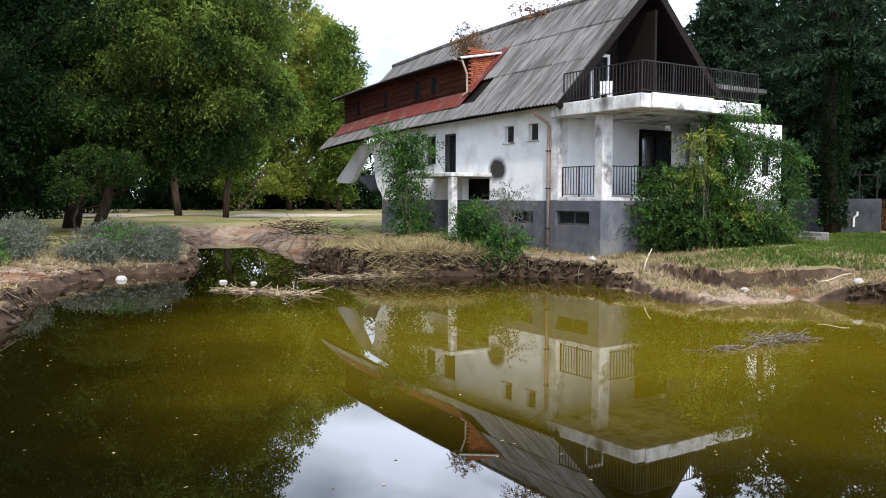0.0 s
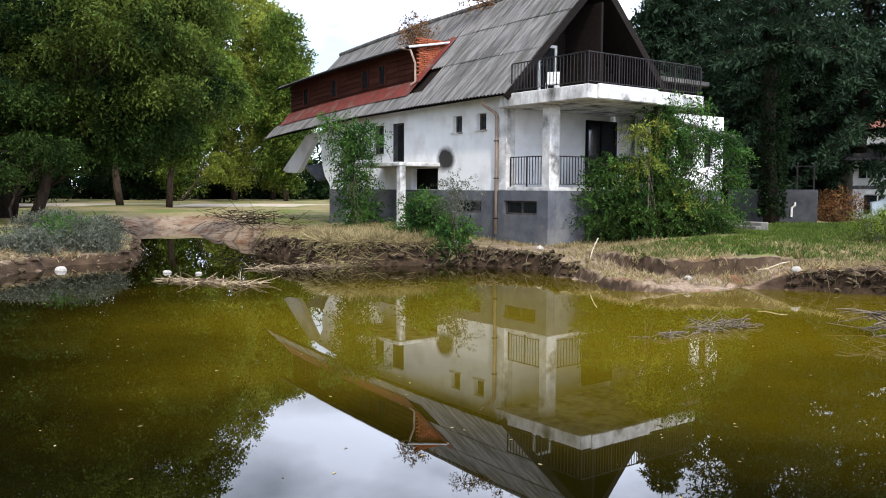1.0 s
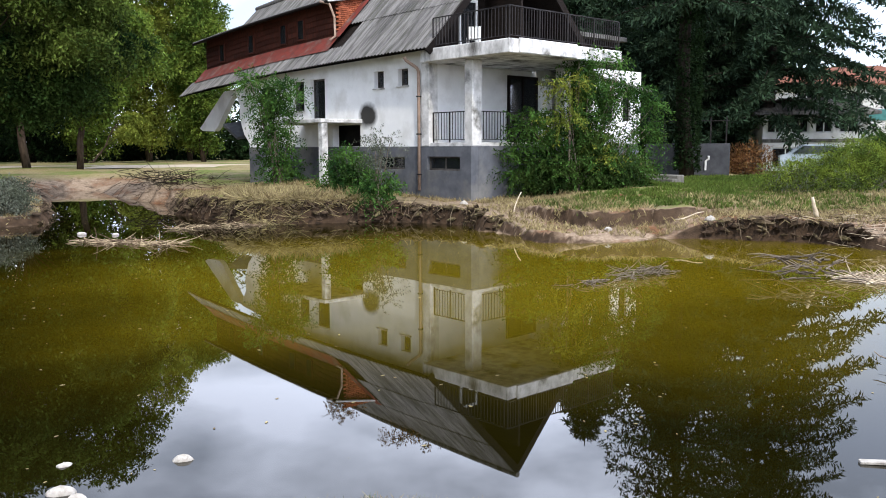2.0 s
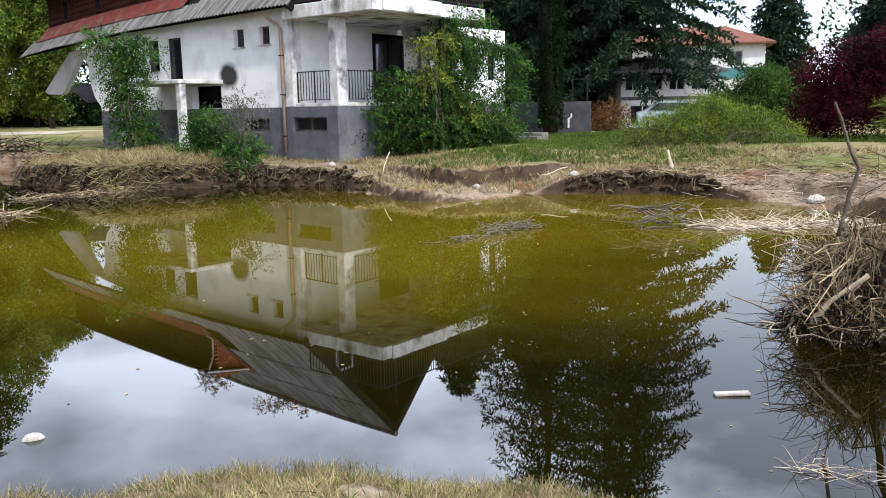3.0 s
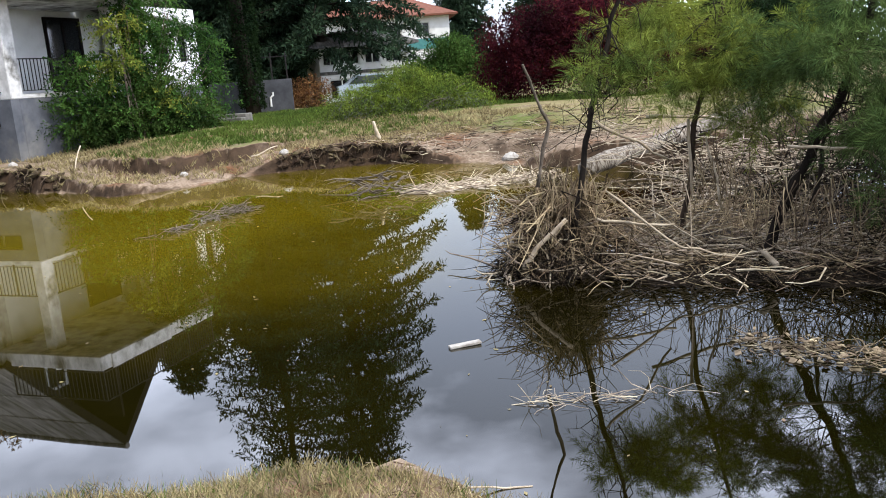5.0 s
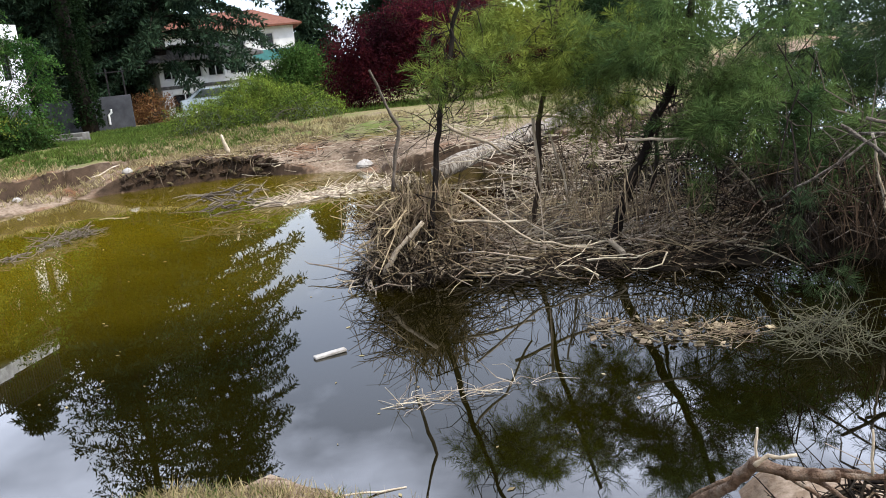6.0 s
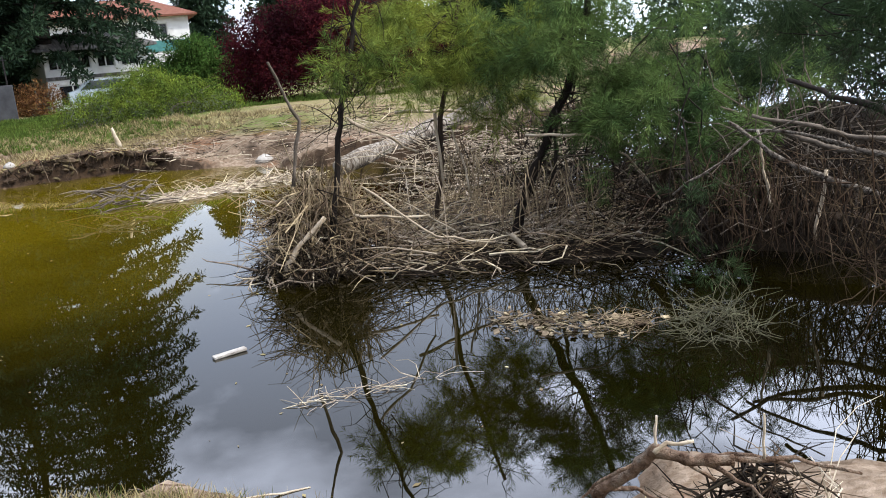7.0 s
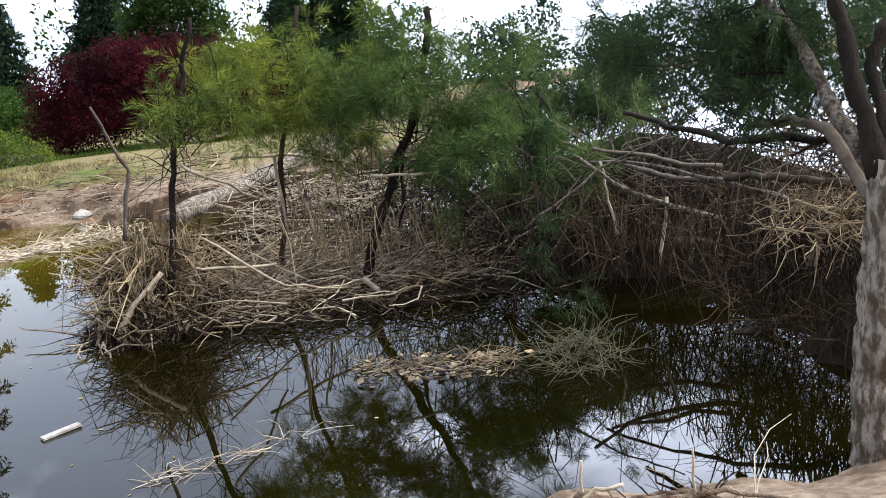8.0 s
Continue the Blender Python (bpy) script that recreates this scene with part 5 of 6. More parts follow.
gable_house("kiosk", 30.5, 22.3, -55, 3.0, 2.5, 1.9, 0.8, "ochre", "rooftile", "small ochre garden hut beyond the shrubs", [(-0.9, 0.9, 0.8, 0.7)], 0.3)

wall_low = tagged(new("garden_wall"), "low dark grey rendered garden wall with fence posts", "wall")
wall_low.matrix_world = pose(15.1, 36.9, 0, 0, 0, -23)
part("wall_body", Geo().box(0, 3.7, 0, 0.3, 0.6, 2.3, 0.02), M["wallgrey"], wall_low)
part("pipe", Geo().tube([(2.65, -0.05, 1.1), (2.66, -0.05, 1.5), (2.78, -0.05, 1.6), (2.78, -0.05, 1.75)], 0.05, 8), M["whitepaint"], wall_low, "white pipe end")
for i in range(6):
    part("fence_post", Geo().box(0.1 + i * 0.68, 0.16 + i * 0.68, 0.12, 0.18, 2.3, 3.5, 0.005), M["iron"], wall_low)
part("fence_rail", Geo().box(0.05, 3.65, 0.13, 0.17, 3.3, 3.34, 0.004), M["iron"], wall_low)

car = tagged(new("car"), "pale blue car parked before the white house", "car")
car.matrix_world = pose(24.3, 37.4, ground_z(24.3, 37.4), 0, 0, -28)
k = Geo().prism([(-1.9, 0.35), (1.95, 0.35), (2.0, 0.6), (1.85, 0.82), (0.95, 0.92), (0.45, 1.38), (-0.95, 1.4), (-1.6, 0.95), (-1.95, 0.88)], -0.8, 0.8)
part("body", k, M["carpaint"], car)
part("window", Geo().prism([(-1.4, 0.96), (0.8, 0.95), (0.4, 1.32), (-0.9, 1.34)], -0.815, 0.815), M["glass"], car, "dark side windows")
for sx in (-1.2, 1.25):
    for sy in (-0.72, 0.72):
        w = part("wheel", Geo().tube([(sx, sy - 0.1, 0.31), (sx, sy + 0.1, 0.31)], 0.31, 14), M["rubber"], car)
        part("rim", Geo().tube([(sx, sy - 0.108, 0.31), (sx, sy + 0.108, 0.31)], 0.18, 12), M["whitepaint"], w)

# sandy road across the left
k = Geo()
for i in range(24):
    xa, xb = -70 + i * 3.0, -70 + (i + 1) * 3.0
    def edge(v, side):
        c = 70 + 4.0 * math.sin(v * 0.05)
        return (v, c + side * 4.5, 0.82 + 0.02 * side)
    k.poly([edge(xa, -1), edge(xb, -1), edge(xb, 1), edge(xa, 1)])
tagged(part("road", k, M["tarmac"]), "pale sandy road between the trees", "road", kind="structure")


# ---- flood debris ----
def branch(name, pts, r0, r1, material, label, parent=None):
    """A crooked tapering branch through a few plan points."""
    line = []
    for p, q in zip(pts, pts[1:]):
        seg = wobble(p, q, 6, float(np.linalg.norm(np.subtract(q, p))) * 0.018)
        line += seg if not line else seg[1:]
    if max(r0, r1) > 0.08:
        line = wobble(pts[0], pts[-1], 12, 0.012)
    n = len(line)
    rad = [r * rng.uniform(0.8, 1.2) for r in taper(r0, r1, n)]
    if name == "broken_tree":
        line = wobble(pts[0], pts[-2], 34, 0.004) + [pts[-1]]
        rad = [r * rng.uniform(0.95, 1.06) for r in taper(r0, r1, len(line))]
        g = Geo().tube(line, rad, 22)
        g.v = [tuple(np.array(q) + rng.normal(size=3) * np.array([0.005, 0.005, 0.002])) for q in g.v]
        return tagged(part(name, g, M[material], smooth=True), label, "tree")
    ob = part(name, Geo().tube(line, rad, 12 if max(r0, r1) > 0.04 else 6), M[material], parent, label, smooth=True)
    if name == "dead_sapling":
        g = Geo()
        for i in range(26):
            p = np.array(line[int(rng.integers(len(line) // 3, len(line)))])
            e = p + unit(rng.normal(size=3) + np.array([0, 0, -0.1])) * rng.uniform(0.15, 0.6)
            mid = wobble(p, e, 5, 0.03)
            g.tube(mid, taper(0.007, 0.002, 5), 4, cap=False)
            for j in (2, 3):
                g.tube(wobble(mid[j], np.array(mid[j]) + rng.normal(size=3) * 0.12, 3, 0.01), taper(0.003, 0.0015, 3), 3, cap=False)
        part("dead_twig", g, M["barkdark"], ob)
    return ob if parent else tagged(ob, label, name.replace("_", " "))


branch("fallen_log", [(9.17, 8.75, 0.52), (13.2, 10.3, 0.66), (17.6, 11.1, 0.86)], 0.125, 0.18, "barkpale", "thick pale fallen log lying on the debris")
branch("dead_sapling", [(5.68, 5.75, 0.03), (5.95, 5.75, 1.10), (6.03, 5.68, 1.69), (6.22, 5.61, 2.31), (6.31, 5.50, 2.81)], 0.034, 0.018, "barkdark", "thin dark tree stem standing in the flood debris")
branch("stub", [(5.22, 5.64, 1.01), (5.24, 5.48, 1.59), (5.09, 5.49, 1.87), (4.96, 5.48, 2.11)], 0.018, 0.010, "barkfine", "broken grey stub sticking out of the debris")
branch("stick", [(5.30, 5.98, 0.17), (5.46, 5.83, 0.45), (5.61, 5.68, 0.64)], 0.026, 0.022, "drift", "short bleached stick leaning on the heap")
branch("dead_sapling", [(7.14, 5.60, 0.03), (7.25, 5.44, 1.14), (7.37, 5.27, 2.12), (7.48, 5.11, 2.90)], 0.036, 0.02, "bark", "thin tree stem wrapped in dry reeds")
branch("dead_sapling", [(7.12, 4.57, 0.01), (7.25, 4.35, 0.78), (7.43, 4.02, 1.54), (7.52, 3.85, 2.11), (7.56, 3.75, 2.72)], 0.055, 0.03, "barkdark", "dark leaning pine stem in the debris")
branch("stick", [(7.25, 4.14, 0.67), (7.39, 4.10, 1.49)], 0.02, 0.018, "barkdark", "thin dark dead stem in the debris")
branch("branch", [(7.71, 3.91, 1.62), (7.77, 3.29, 1.53), (7.82, 2.55, 1.31), (7.76, 1.99, 1.08), (7.66, 1.52, 0.95), (7.51, 1.16, 0.94)], 0.013, 0.030, "barkfine", "long bare grey branch of a fallen pine")
branch("branch", [(6.86, 2.26, 1.31), (6.87, 1.86, 1.01), (6.83, 1.56, 0.89), (6.72, 1.00, 0.75)], 0.015, 0.027, "barkgrey", "long pale bare branch of a fallen pine")
branch("branch", [(6.43, 2.58, 0.78), (6.62, 2.01, 1.20), (6.75, 1.47, 1.43)], 0.011, 0.007, "barkgrey", "straight bleached branch leaning across")
branch("branch", [(7.29, 2.20, 1.31), (7.32, 1.67, 1.20), (7.36, 1.47, 1.12), (7.31, 1.13, 1.09)], 0.016, 0.024, "barkfine", "bare grey branch of a fallen pine")
branch("fallen_log", [(7.58, 2.94, 0.30), (7.64, 2.77, 0.38), (7.76, 1.99, 0.34), (7.71, 1.16, 0.30)], 0.06, 0.09, "bark", "dark wet log lying in the water")
branch("branch", [(6.89, 4.18, 1.23), (7.25, 3.71, 1.18), (7.49, 3.42, 0.94), (7.63, 3.10, 0.40)], 0.014, 0.008, "drift", "thin arching bleached twig above the debris")
branch("branch", [(7.93, 3.14, 0.91), (7.85, 3.36, 0.41)], 0.045, 0.05, "bark", "slanting broken dark stem")
branch("branch", [(6.95, 1.95, 0.61), (6.93, 2.01, 0.91), (6.92, 2.05, 1.23)], 0.012, 0.01, "drift", "thin upright bleached stick in the debris")
branch("branch", [(5.90, 5.52, 1.54), (6.27, 5.40, 1.33), (7.10, 5.64, 1.04)], 0.016, 0.012, "drift", "curved bleached branch on the heap")
branch("branch", [(7.36, 6.11, 1.45), (8.16, 5.90, 1.38), (8.52, 5.35, 1.20)], 0.02, 0.015, "drift", "bleached branch lying on the heap")
branch("stick", [(7.23, 5.47, 1.44), (7.16, 5.39, 0.66)], 0.02, 0.015, "drift", "split pale stem leaning on the heap")
branch("stick", [(7.25, 5.28, 1.26), (7.25, 5.10, 0.53)], 0.014, 0.011, "drift", "split pale stem leaning on the heap")
branch("stick", [(5.94, 5.47, 0.88), (6.19, 5.02, 0.46), (6.31, 4.86, 0.33), (6.76, 4.38, 0.19)], 0.012, 0.009, "drift", "long bent bleached stick")
branch("stick", [(5.87, 5.55, 0.62), (6.13, 5.25, 0.55), (6.42, 5.05, 0.52)], 0.012, 0.012, "drift", "thin bleached stick on the reed heap")
branch("stick", [(6.76, 4.19, 0.15), (6.70, 4.30, 0.30)], 0.03, 0.025, "drift", "short broken board end on the debris")
broken_tree = branch("broken_tree", [(4.29, 0.17, -0.25), (4.30, 0.15, 0.63), (4.31, 0.14, 1.34), (4.33, 0.13, 1.46)], 0.13, 0.07, "barkpale", "thick scarred grey trunk of a broken tree")
branch("limb", [(4.33, 0.14, 1.28), (4.49, 0.28, 1.60), (4.69, 0.41, 1.86), (4.89, 0.53, 2.10), (5.09, 0.69, 2.30)], 0.038, 0.027, "barkgrey", "bare curved pale limb", broken_tree)
branch("limb", [(4.31, 0.14, 1.34), (4.39, 0.21, 1.68), (4.49, 0.28, 1.99), (4.59, 0.36, 2.28)], 0.05, 0.03, "barkdark", "dark limb of the broken tree", broken_tree)
branch("limb", [(4.33, 0.14, 1.26), (4.69, 0.35, 1.58), (4.99, 0.54, 1.62), (5.28, 0.76, 1.58)], 0.04, 0.02, "barkfine", "bare limb of the broken tree", broken_tree)
branch("limb", [(4.33, 0.13, 1.38), (4.59, 0.18, 1.87), (4.68, 0.11, 2.07)], 0.04, 0.03, "barkdark", "dark limb of the broken tree", broken_tree)
branch("branch", [(6.09, 0.42, 0.90), (6.28, 0.84, 1.05), (6.62, 1.38, 1.16), (7.07, 2.19, 1.21)], 0.022, 0.013, "barkgrey", "long pale fallen branch over the water")
branch("branch", [(5.09, 0.13, 1.23), (5.69, 0.56, 1.19), (6.27, 1.00, 1.14)], 0.030, 0.026, "bark", "dark fallen branch over the water")
branch("branch", [(5.09, 0.30, 1.50), (6.07, 0.96, 1.41), (6.61, 1.45, 1.50), (7.15, 1.87, 1.60)], 0.03, 0.018, "barkdark", "dark drooping branch over the lake")
branch("root", [(5.29, 0.45, 0.74), (5.29, 0.42, 0.92), (5.29, 0.35, 0.96), (5.09, 0.16, 1.01)], 0.026, 0.03, "rootbrown", "brown bent root of the broken tree")
branch("driftwood", [(6.27, 0.99, -0.04), (6.28, 0.79, 0.01), (6.29, 0.62, 0.11)], 0.045, 0.03, "bark", "floating piece of dark bark")
branch("stick", [(6.81, 1.51, 0.93), (6.79, 1.58, 0.38)], 0.014, 0.012, "drift", "thin pale stick hanging over the water")
plank = tagged(part("plank", Geo().box(-0.13, 0.13, -0.028, 0.028, -0.010, 0.012, 0.004), M["stone"]), "pale broken plank floating on the water", "plank")
plank.matrix_world = pose(3.78, 5.04, 0.012, 2, -1, -18)
branch("root", [(2.08, 1.20, 0.70), (2.08, 1.08, 0.81), (2.06, 1.00, 0.91), (2.05, 0.88, 0.91), (2.08, 0.78, 0.92)], 0.022, 0.017, "rootbrown", "knotted brown root on the bank")
for p, q, r in (((2.06, 1.02, 0.90), (2.16, 0.86, 0.80), 0.011), ((2.08, 1.16, 0.74), (2.20, 1.04, 0.66), 0.010), ((2.05, 0.90, 0.91), (2.22, 0.66, 0.86), 0.012), ((2.09, 0.80, 0.92), (2.30, 0.50, 0.84), 0.010), ((2.10, 0.84, 0.88), (2.02, 0.62, 0.80), 0.007), ((2.04, 1.06, 0.86), (1.98, 1.24, 0.70), 0.007)):
    branch("root", [p, tuple((np.array(p) + np.array(q)) / 2 + np.array([0.01, 0.0, 0.02])), q], r, r * 0.5, "rootbrown", "gnarled side root on the near bank")
branch("twig", [(2.15, 0.72, 0.90), (2.15, 0.72, 1.04)], 0.004, 0.003, "drift", "thin upright pale twig")
branch("twig", [(2.06, 1.00, 0.91), (2.06, 0.99, 1.02)], 0.006, 0.003, "drift", "thin upright pale twig")
branch("twig", [(2.01, 0.98, 0.93), (2.03, 0.95, 0.96), (2.05, 0.88, 0.97)], 0.008, 0.005, "drift", "thin pale twig on the root heap")


def litter(name, n, place, length, radius, material, label, category="driftwood", bend=0.07, floor=-0.05, sides=4, lying=False):
    """Countless thin sticks; place(i) gives a start point and a direction."""
    g = Geo()
    for i in range(n):
        p, d = place(i)
        L = rng.uniform(*length)
        if lying:
            gz = ground_z(p[0], p[1])
            if gz < 0.03:
                continue
            p[2], d[2] = gz + 0.012, abs(d[2]) * 0.4
        e = np.array(p) + unit(np.array(d)) * L
        e[2] = max(e[2], floor)
        g.tube(wobble(p, e, 4, L * bend), taper(rng.uniform(*radius), radius[0] * 0.6, 4), sides, cap=False)
    return tagged(part(name, g, M[material]), label, category, kind="stuff")


def heap(cx, cy, r, h, slack=0.35):
    """Sticks draped down a cone-shaped heap."""
    def place(i):
        a = rng.uniform(0, 2 * math.pi)
        s = rng.uniform(0.02, 1.0) ** 0.8
        out = np.array([math.cos(a), math.sin(a), 0])
        p = np.array([cx, cy, 0]) + out * r * s * 0.8 + np.array([0, 0, h * (1 - s) ** 1.5 * rng.uniform(0.55, 1.05) + 0.03])
        tang = np.array([-out[1], out[0], 0])
        d = out * rng.normal() * 0.6 + out * 0.25 + tang * rng.normal() * 0.8 + np.array([0, 0, -0.5 * h / r * rng.uniform(0.0, 1.3) + rng.normal() * slack])
        return p, d
    return place


def mat_of(a, b, half, z0, z1, along=0.7):
    """Sticks lying about on a strip from a to b."""
    a, b = np.array(a, float), np.array(b, float)
    ax = unit(b - a)

    def place(i):
        s, w = rng.uniform(), rng.normal() * half * 0.5
        xy = a + (b - a) * s + np.array([-ax[1], ax[0]]) * w
        t = rng.uniform(-1, 1)
        d = np.array([ax[0] * along * np.sign(t) + rng.normal() * 0.6, ax[1] * along * np.sign(t) + rng.normal() * 0.6, rng.normal() * 0.18])
        return np.array([*xy, rng.uniform(z0, z1)]), d
    return place


def hanging(a, b, z, half):
    """Reeds and roots that hang from a line."""
    a, b = np.array(a, float), np.array(b, float)

    def place(i):
        xy = a + (b - a) * rng.uniform() + rng.normal(size=2) * half
        return np.array([*xy, z * rng.uniform(0.65, 1.05)]), np.array([rng.normal() * 0.25, rng.normal() * 0.25, -1.0])
    return place


def wild(x0, x1, y0, y1, z0, z1, up=0.0):
    """Sticks in all directions within a box."""
    def place(i):
        p = np.array([rng.uniform(x0, x1), rng.uniform(y0, y1), z0 + (z1 - z0) * rng.uniform() ** 1.3])
        return p, rng.normal(size=3) + np.array([0, 0, up])
    return place


def mound(x, y, rx, ry, h, label):
    """A dark lump added inside a heap to stop light and deepen its shade."""
    g = Geo()
    seg, rings = 18, 7
    ph = rng.uniform(0, 6, 4)
    for i in range(rings + 1):
        s = i / rings
        for j in range(seg):
            w = 2 * math.pi * j / seg
            k2 = 1 + 0.16 * math.sin(3 * w + ph[0]) + 0.10 * math.sin(5 * w + ph[1]) + 0.07 * math.sin(9 * w + ph[2] + 4 * s)
            g.v.append((x + math.cos(w) * rx * s * k2, y + math.sin(w) * ry * s * k2, h * (1 - s ** 1.7) * (1 + 0.12 * math.sin(4 * w + ph[3])) - 0.06))
    for i in range(rings):
        for j in range(seg):
            g.f.append((i * seg + j, (i + 1) * seg + j, (i + 1) * seg + (j + 1) % seg, i * seg + (j + 1) % seg))
    return tagged(part("mud_mound", g, M["litterdark"], smooth=True), label, "mud")


def drape(cx, cy, r, h):
    """Long reeds swept over the top of a heap and down its flanks."""
    def place(i):
        a = rng.uniform(0, 2 * math.pi)
        out = np.array([math.cos(a), math.sin(a), 0])
        p = np.array([cx, cy, h * rng.uniform(0.45, 1.0)]) + out * r * rng.uniform(0.05, 0.75) + rng.normal(size=3) * 0.05
        return p, out * 0.7 + rng.normal(size=3) * 0.75 + np.array([0, 0, -0.6])
    return place


REED = "tangled dry reeds and sticks left by the flood"
# unseen dark lumps that keep light from passing through the debris
mound(5.95, 6.2, 0.5, 0.5, 0.45, "dark lump added inside the reed heap for shade")
mound(6.8, 5.1, 0.9, 0.9, 0.16, "low dark lump added under the reeds for shade")
mound(7.5, 3.9, 0.8, 0.9, 0.18, "low dark lump added under the reeds for shade")
mound(8.6, 6.2, 1.6, 1.4, 0.22, "low dark lump added under the reeds for shade")
mound(8.5, 2.2, 0.8, 1.3, 0.62, "dark lump added to fill the root wall behind the branches")
mound(8.3, 0.3, 0.9, 1.3, 0.70, "dark lump added to fill the root wall behind the branches")
mound(5.9, 0.0, 0.5, 0.6, 0.35, "dark lump added to fill the root ball beside the trunk")
mound(10.8, 2.5, 1.2, 3.2, 1.05, "dark lump added to back the brush along the lake")
litter("reed_litter", 520, heap(5.95, 6.2, 0.72, 1.2, 0.7), (0.12, 0.5), (0.002, 0.007), "straw", REED, bend=0.24)
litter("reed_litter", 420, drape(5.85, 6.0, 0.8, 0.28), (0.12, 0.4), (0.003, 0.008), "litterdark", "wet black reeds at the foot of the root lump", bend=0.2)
litter("reed_litter", 200, hanging((5.8, 6.1), (6.0, 5.8), 1.05, 0.14), (0.3, 0.9), (0.002, 0.007), "straw", REED, bend=0.10)
litter("reed_litter", 300, wild(5.6, 6.6, 5.4, 6.8, 0.15, 0.7), (0.2, 0.7), (0.003, 0.008), "straw", REED, bend=0.12)
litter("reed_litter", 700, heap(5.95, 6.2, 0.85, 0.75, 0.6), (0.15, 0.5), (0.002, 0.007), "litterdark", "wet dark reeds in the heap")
litter("reed_litter", 330, drape(5.92, 6.1, 0.52, 0.85), (0.25, 0.8), (0.004, 0.010), "straw", "long bleached reeds draped over the root lump", bend=0.24)
litter("reed_litter", 160, drape(6.0, 6.1, 0.6, 0.7), (0.2, 0.7), (0.004, 0.010), "litterdark", "wet dark reeds draped over the root lump", bend=0.2)
litter("reed_litter", 110, heap(5.9, 6.2, 0.8, 1.0, 0.6), (0.3, 0.8), (0.006, 0.013), "drift", REED)
litter("reed_litter", 420, mat_of((6.3, 5.7), (7.6, 3.5), 0.6, 0.01, 0.20), (0.2, 0.7), (0.002, 0.007), "straw", REED)
litter("reed_litter", 700, mat_of((6.2, 5.6), (7.6, 3.4), 0.7, 0.0, 0.16, 0.3), (0.2, 0.7), (0.003, 0.008), "litterdark", "wet dark reeds low in the mat")
litter("reed_litter", 210, mat_of((6.4, 5.8), (7.8, 3.6), 0.8, 0.04, 0.26), (0.3, 1.0), (0.005, 0.012), "drift", REED)
litter("reed_litter", 260, wild(6.4, 8.6, 3.4, 6.4, 0.02, 0.30), (0.2, 0.8), (0.002, 0.006), "straw", REED)
litter("reed_litter", 520, mat_of((7.4, 6.6), (9.6, 4.2), 1.6, 0.02, 0.30), (0.3, 0.9), (0.003, 0.009), "straw", REED)
litter("reed_litter", 500, wild(8.6, 11.5, 4.6, 8.0, 0.05, 0.6, 0.2), (0.3, 1.0), (0.003, 0.008), "litterdark", "dark dead twigs behind the reed mat")
litter("reed_litter", 450, mat_of((9.5, 8.0), (12.5, 5.0), 2.0, 0.05, 0.9), (0.4, 1.3), (0.004, 0.012), "drift", REED)
litter("reed_litter", 90, hanging((7.2, 5.6), (7.4, 5.0), 1.1, 0.12), (0.2, 0.9), (0.002, 0.007), "straw", "dry reeds wrapped round a stem")
litter("reed_litter", 110, hanging((7.0, 4.6), (7.5, 3.9), 0.9, 0.16), (0.2, 0.8), (0.002, 0.007), "straw", "dry reeds hung on a leaning stem")
litter("root_tangle", 420, hanging((7.6, 3.2), (7.4, 1.2), 0.8, 0.28), (0.2, 0.8), (0.002, 0.008), "litterdark", "dark hanging roots and reeds above the water")
litter("root_tangle", 190, hanging((7.3, 2.6), (6.4, 0.9), 1.0, 0.22), (0.15, 0.7), (0.002, 0.006), "rootdry", "brown dry reeds hung on the fallen branches")
litter("root_tangle", 520, hanging((6.3, 0.8), (5.5, 0.25), 0.95, 0.22), (0.2, 0.8), (0.002, 0.007), "litterdark", "dark root ball hanging beside the trunk")
litter("root_tangle", 520, wild(5.3, 6.8, -0.2, 1.1, 0.25, 1.1), (0.15, 0.6), (0.002, 0.007), "rootdry", "tangled brown roots beside the trunk")
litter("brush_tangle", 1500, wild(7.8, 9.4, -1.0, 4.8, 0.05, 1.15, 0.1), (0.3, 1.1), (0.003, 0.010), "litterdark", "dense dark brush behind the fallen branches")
litter("brush_tangle", 330, wild(7.4, 9.0, -0.3, 4.6, 0.3, 1.3, 0.1), (0.4, 1.3), (0.004, 0.010), "barkfine", "bare grey twigs of the fallen crowns")
litter("brush_tangle", 300, wild(6.6, 8.4, 0.3, 3.2, 0.3, 1.0, 0.0), (0.3, 0.9), (0.002, 0.007), "rootdry", "brown dry twigs among the branches")
litter("brush_tangle", 1300, wild(9.6, 12.6, -2.0, 6.6, 0.0, 1.1, 0.3), (0.5, 1.6), (0.005, 0.013), "litterdark", "dense dark brush along the lake")
# small floating rafts
litter("floating_reeds", 60, mat_of((3.95, 12.46), (5.9, 13.6), 0.14, 0.0, 0.07), (0.12, 0.4), (0.005, 0.012), "barkfine", "low raft of sticks in the shallow water")
litter("floating_reeds", 70, mat_of((5.0, 13.2), (5.9, 13.6), 0.16, 0.03, 0.16), (0.12, 0.4), (0.005, 0.012), "barkfine", "low raft of sticks in the shallow water")
litter("floating_reeds", 40, mat_of((7.6, 12.9), (8.4, 12.5), 0.3, 0.02, 0.4), (0.3, 0.8), (0.010, 0.024), "barkfine", "dead twigs standing in the shallows")
litter("floating_reeds", 700, mat_of((8.6, 12.4), (11.2, 11.6), 0.45, 0.0, 0.03), (0.2, 0.6), (0.008, 0.02), "drift", "flat pale raft of reed stalks", bend=0.03)
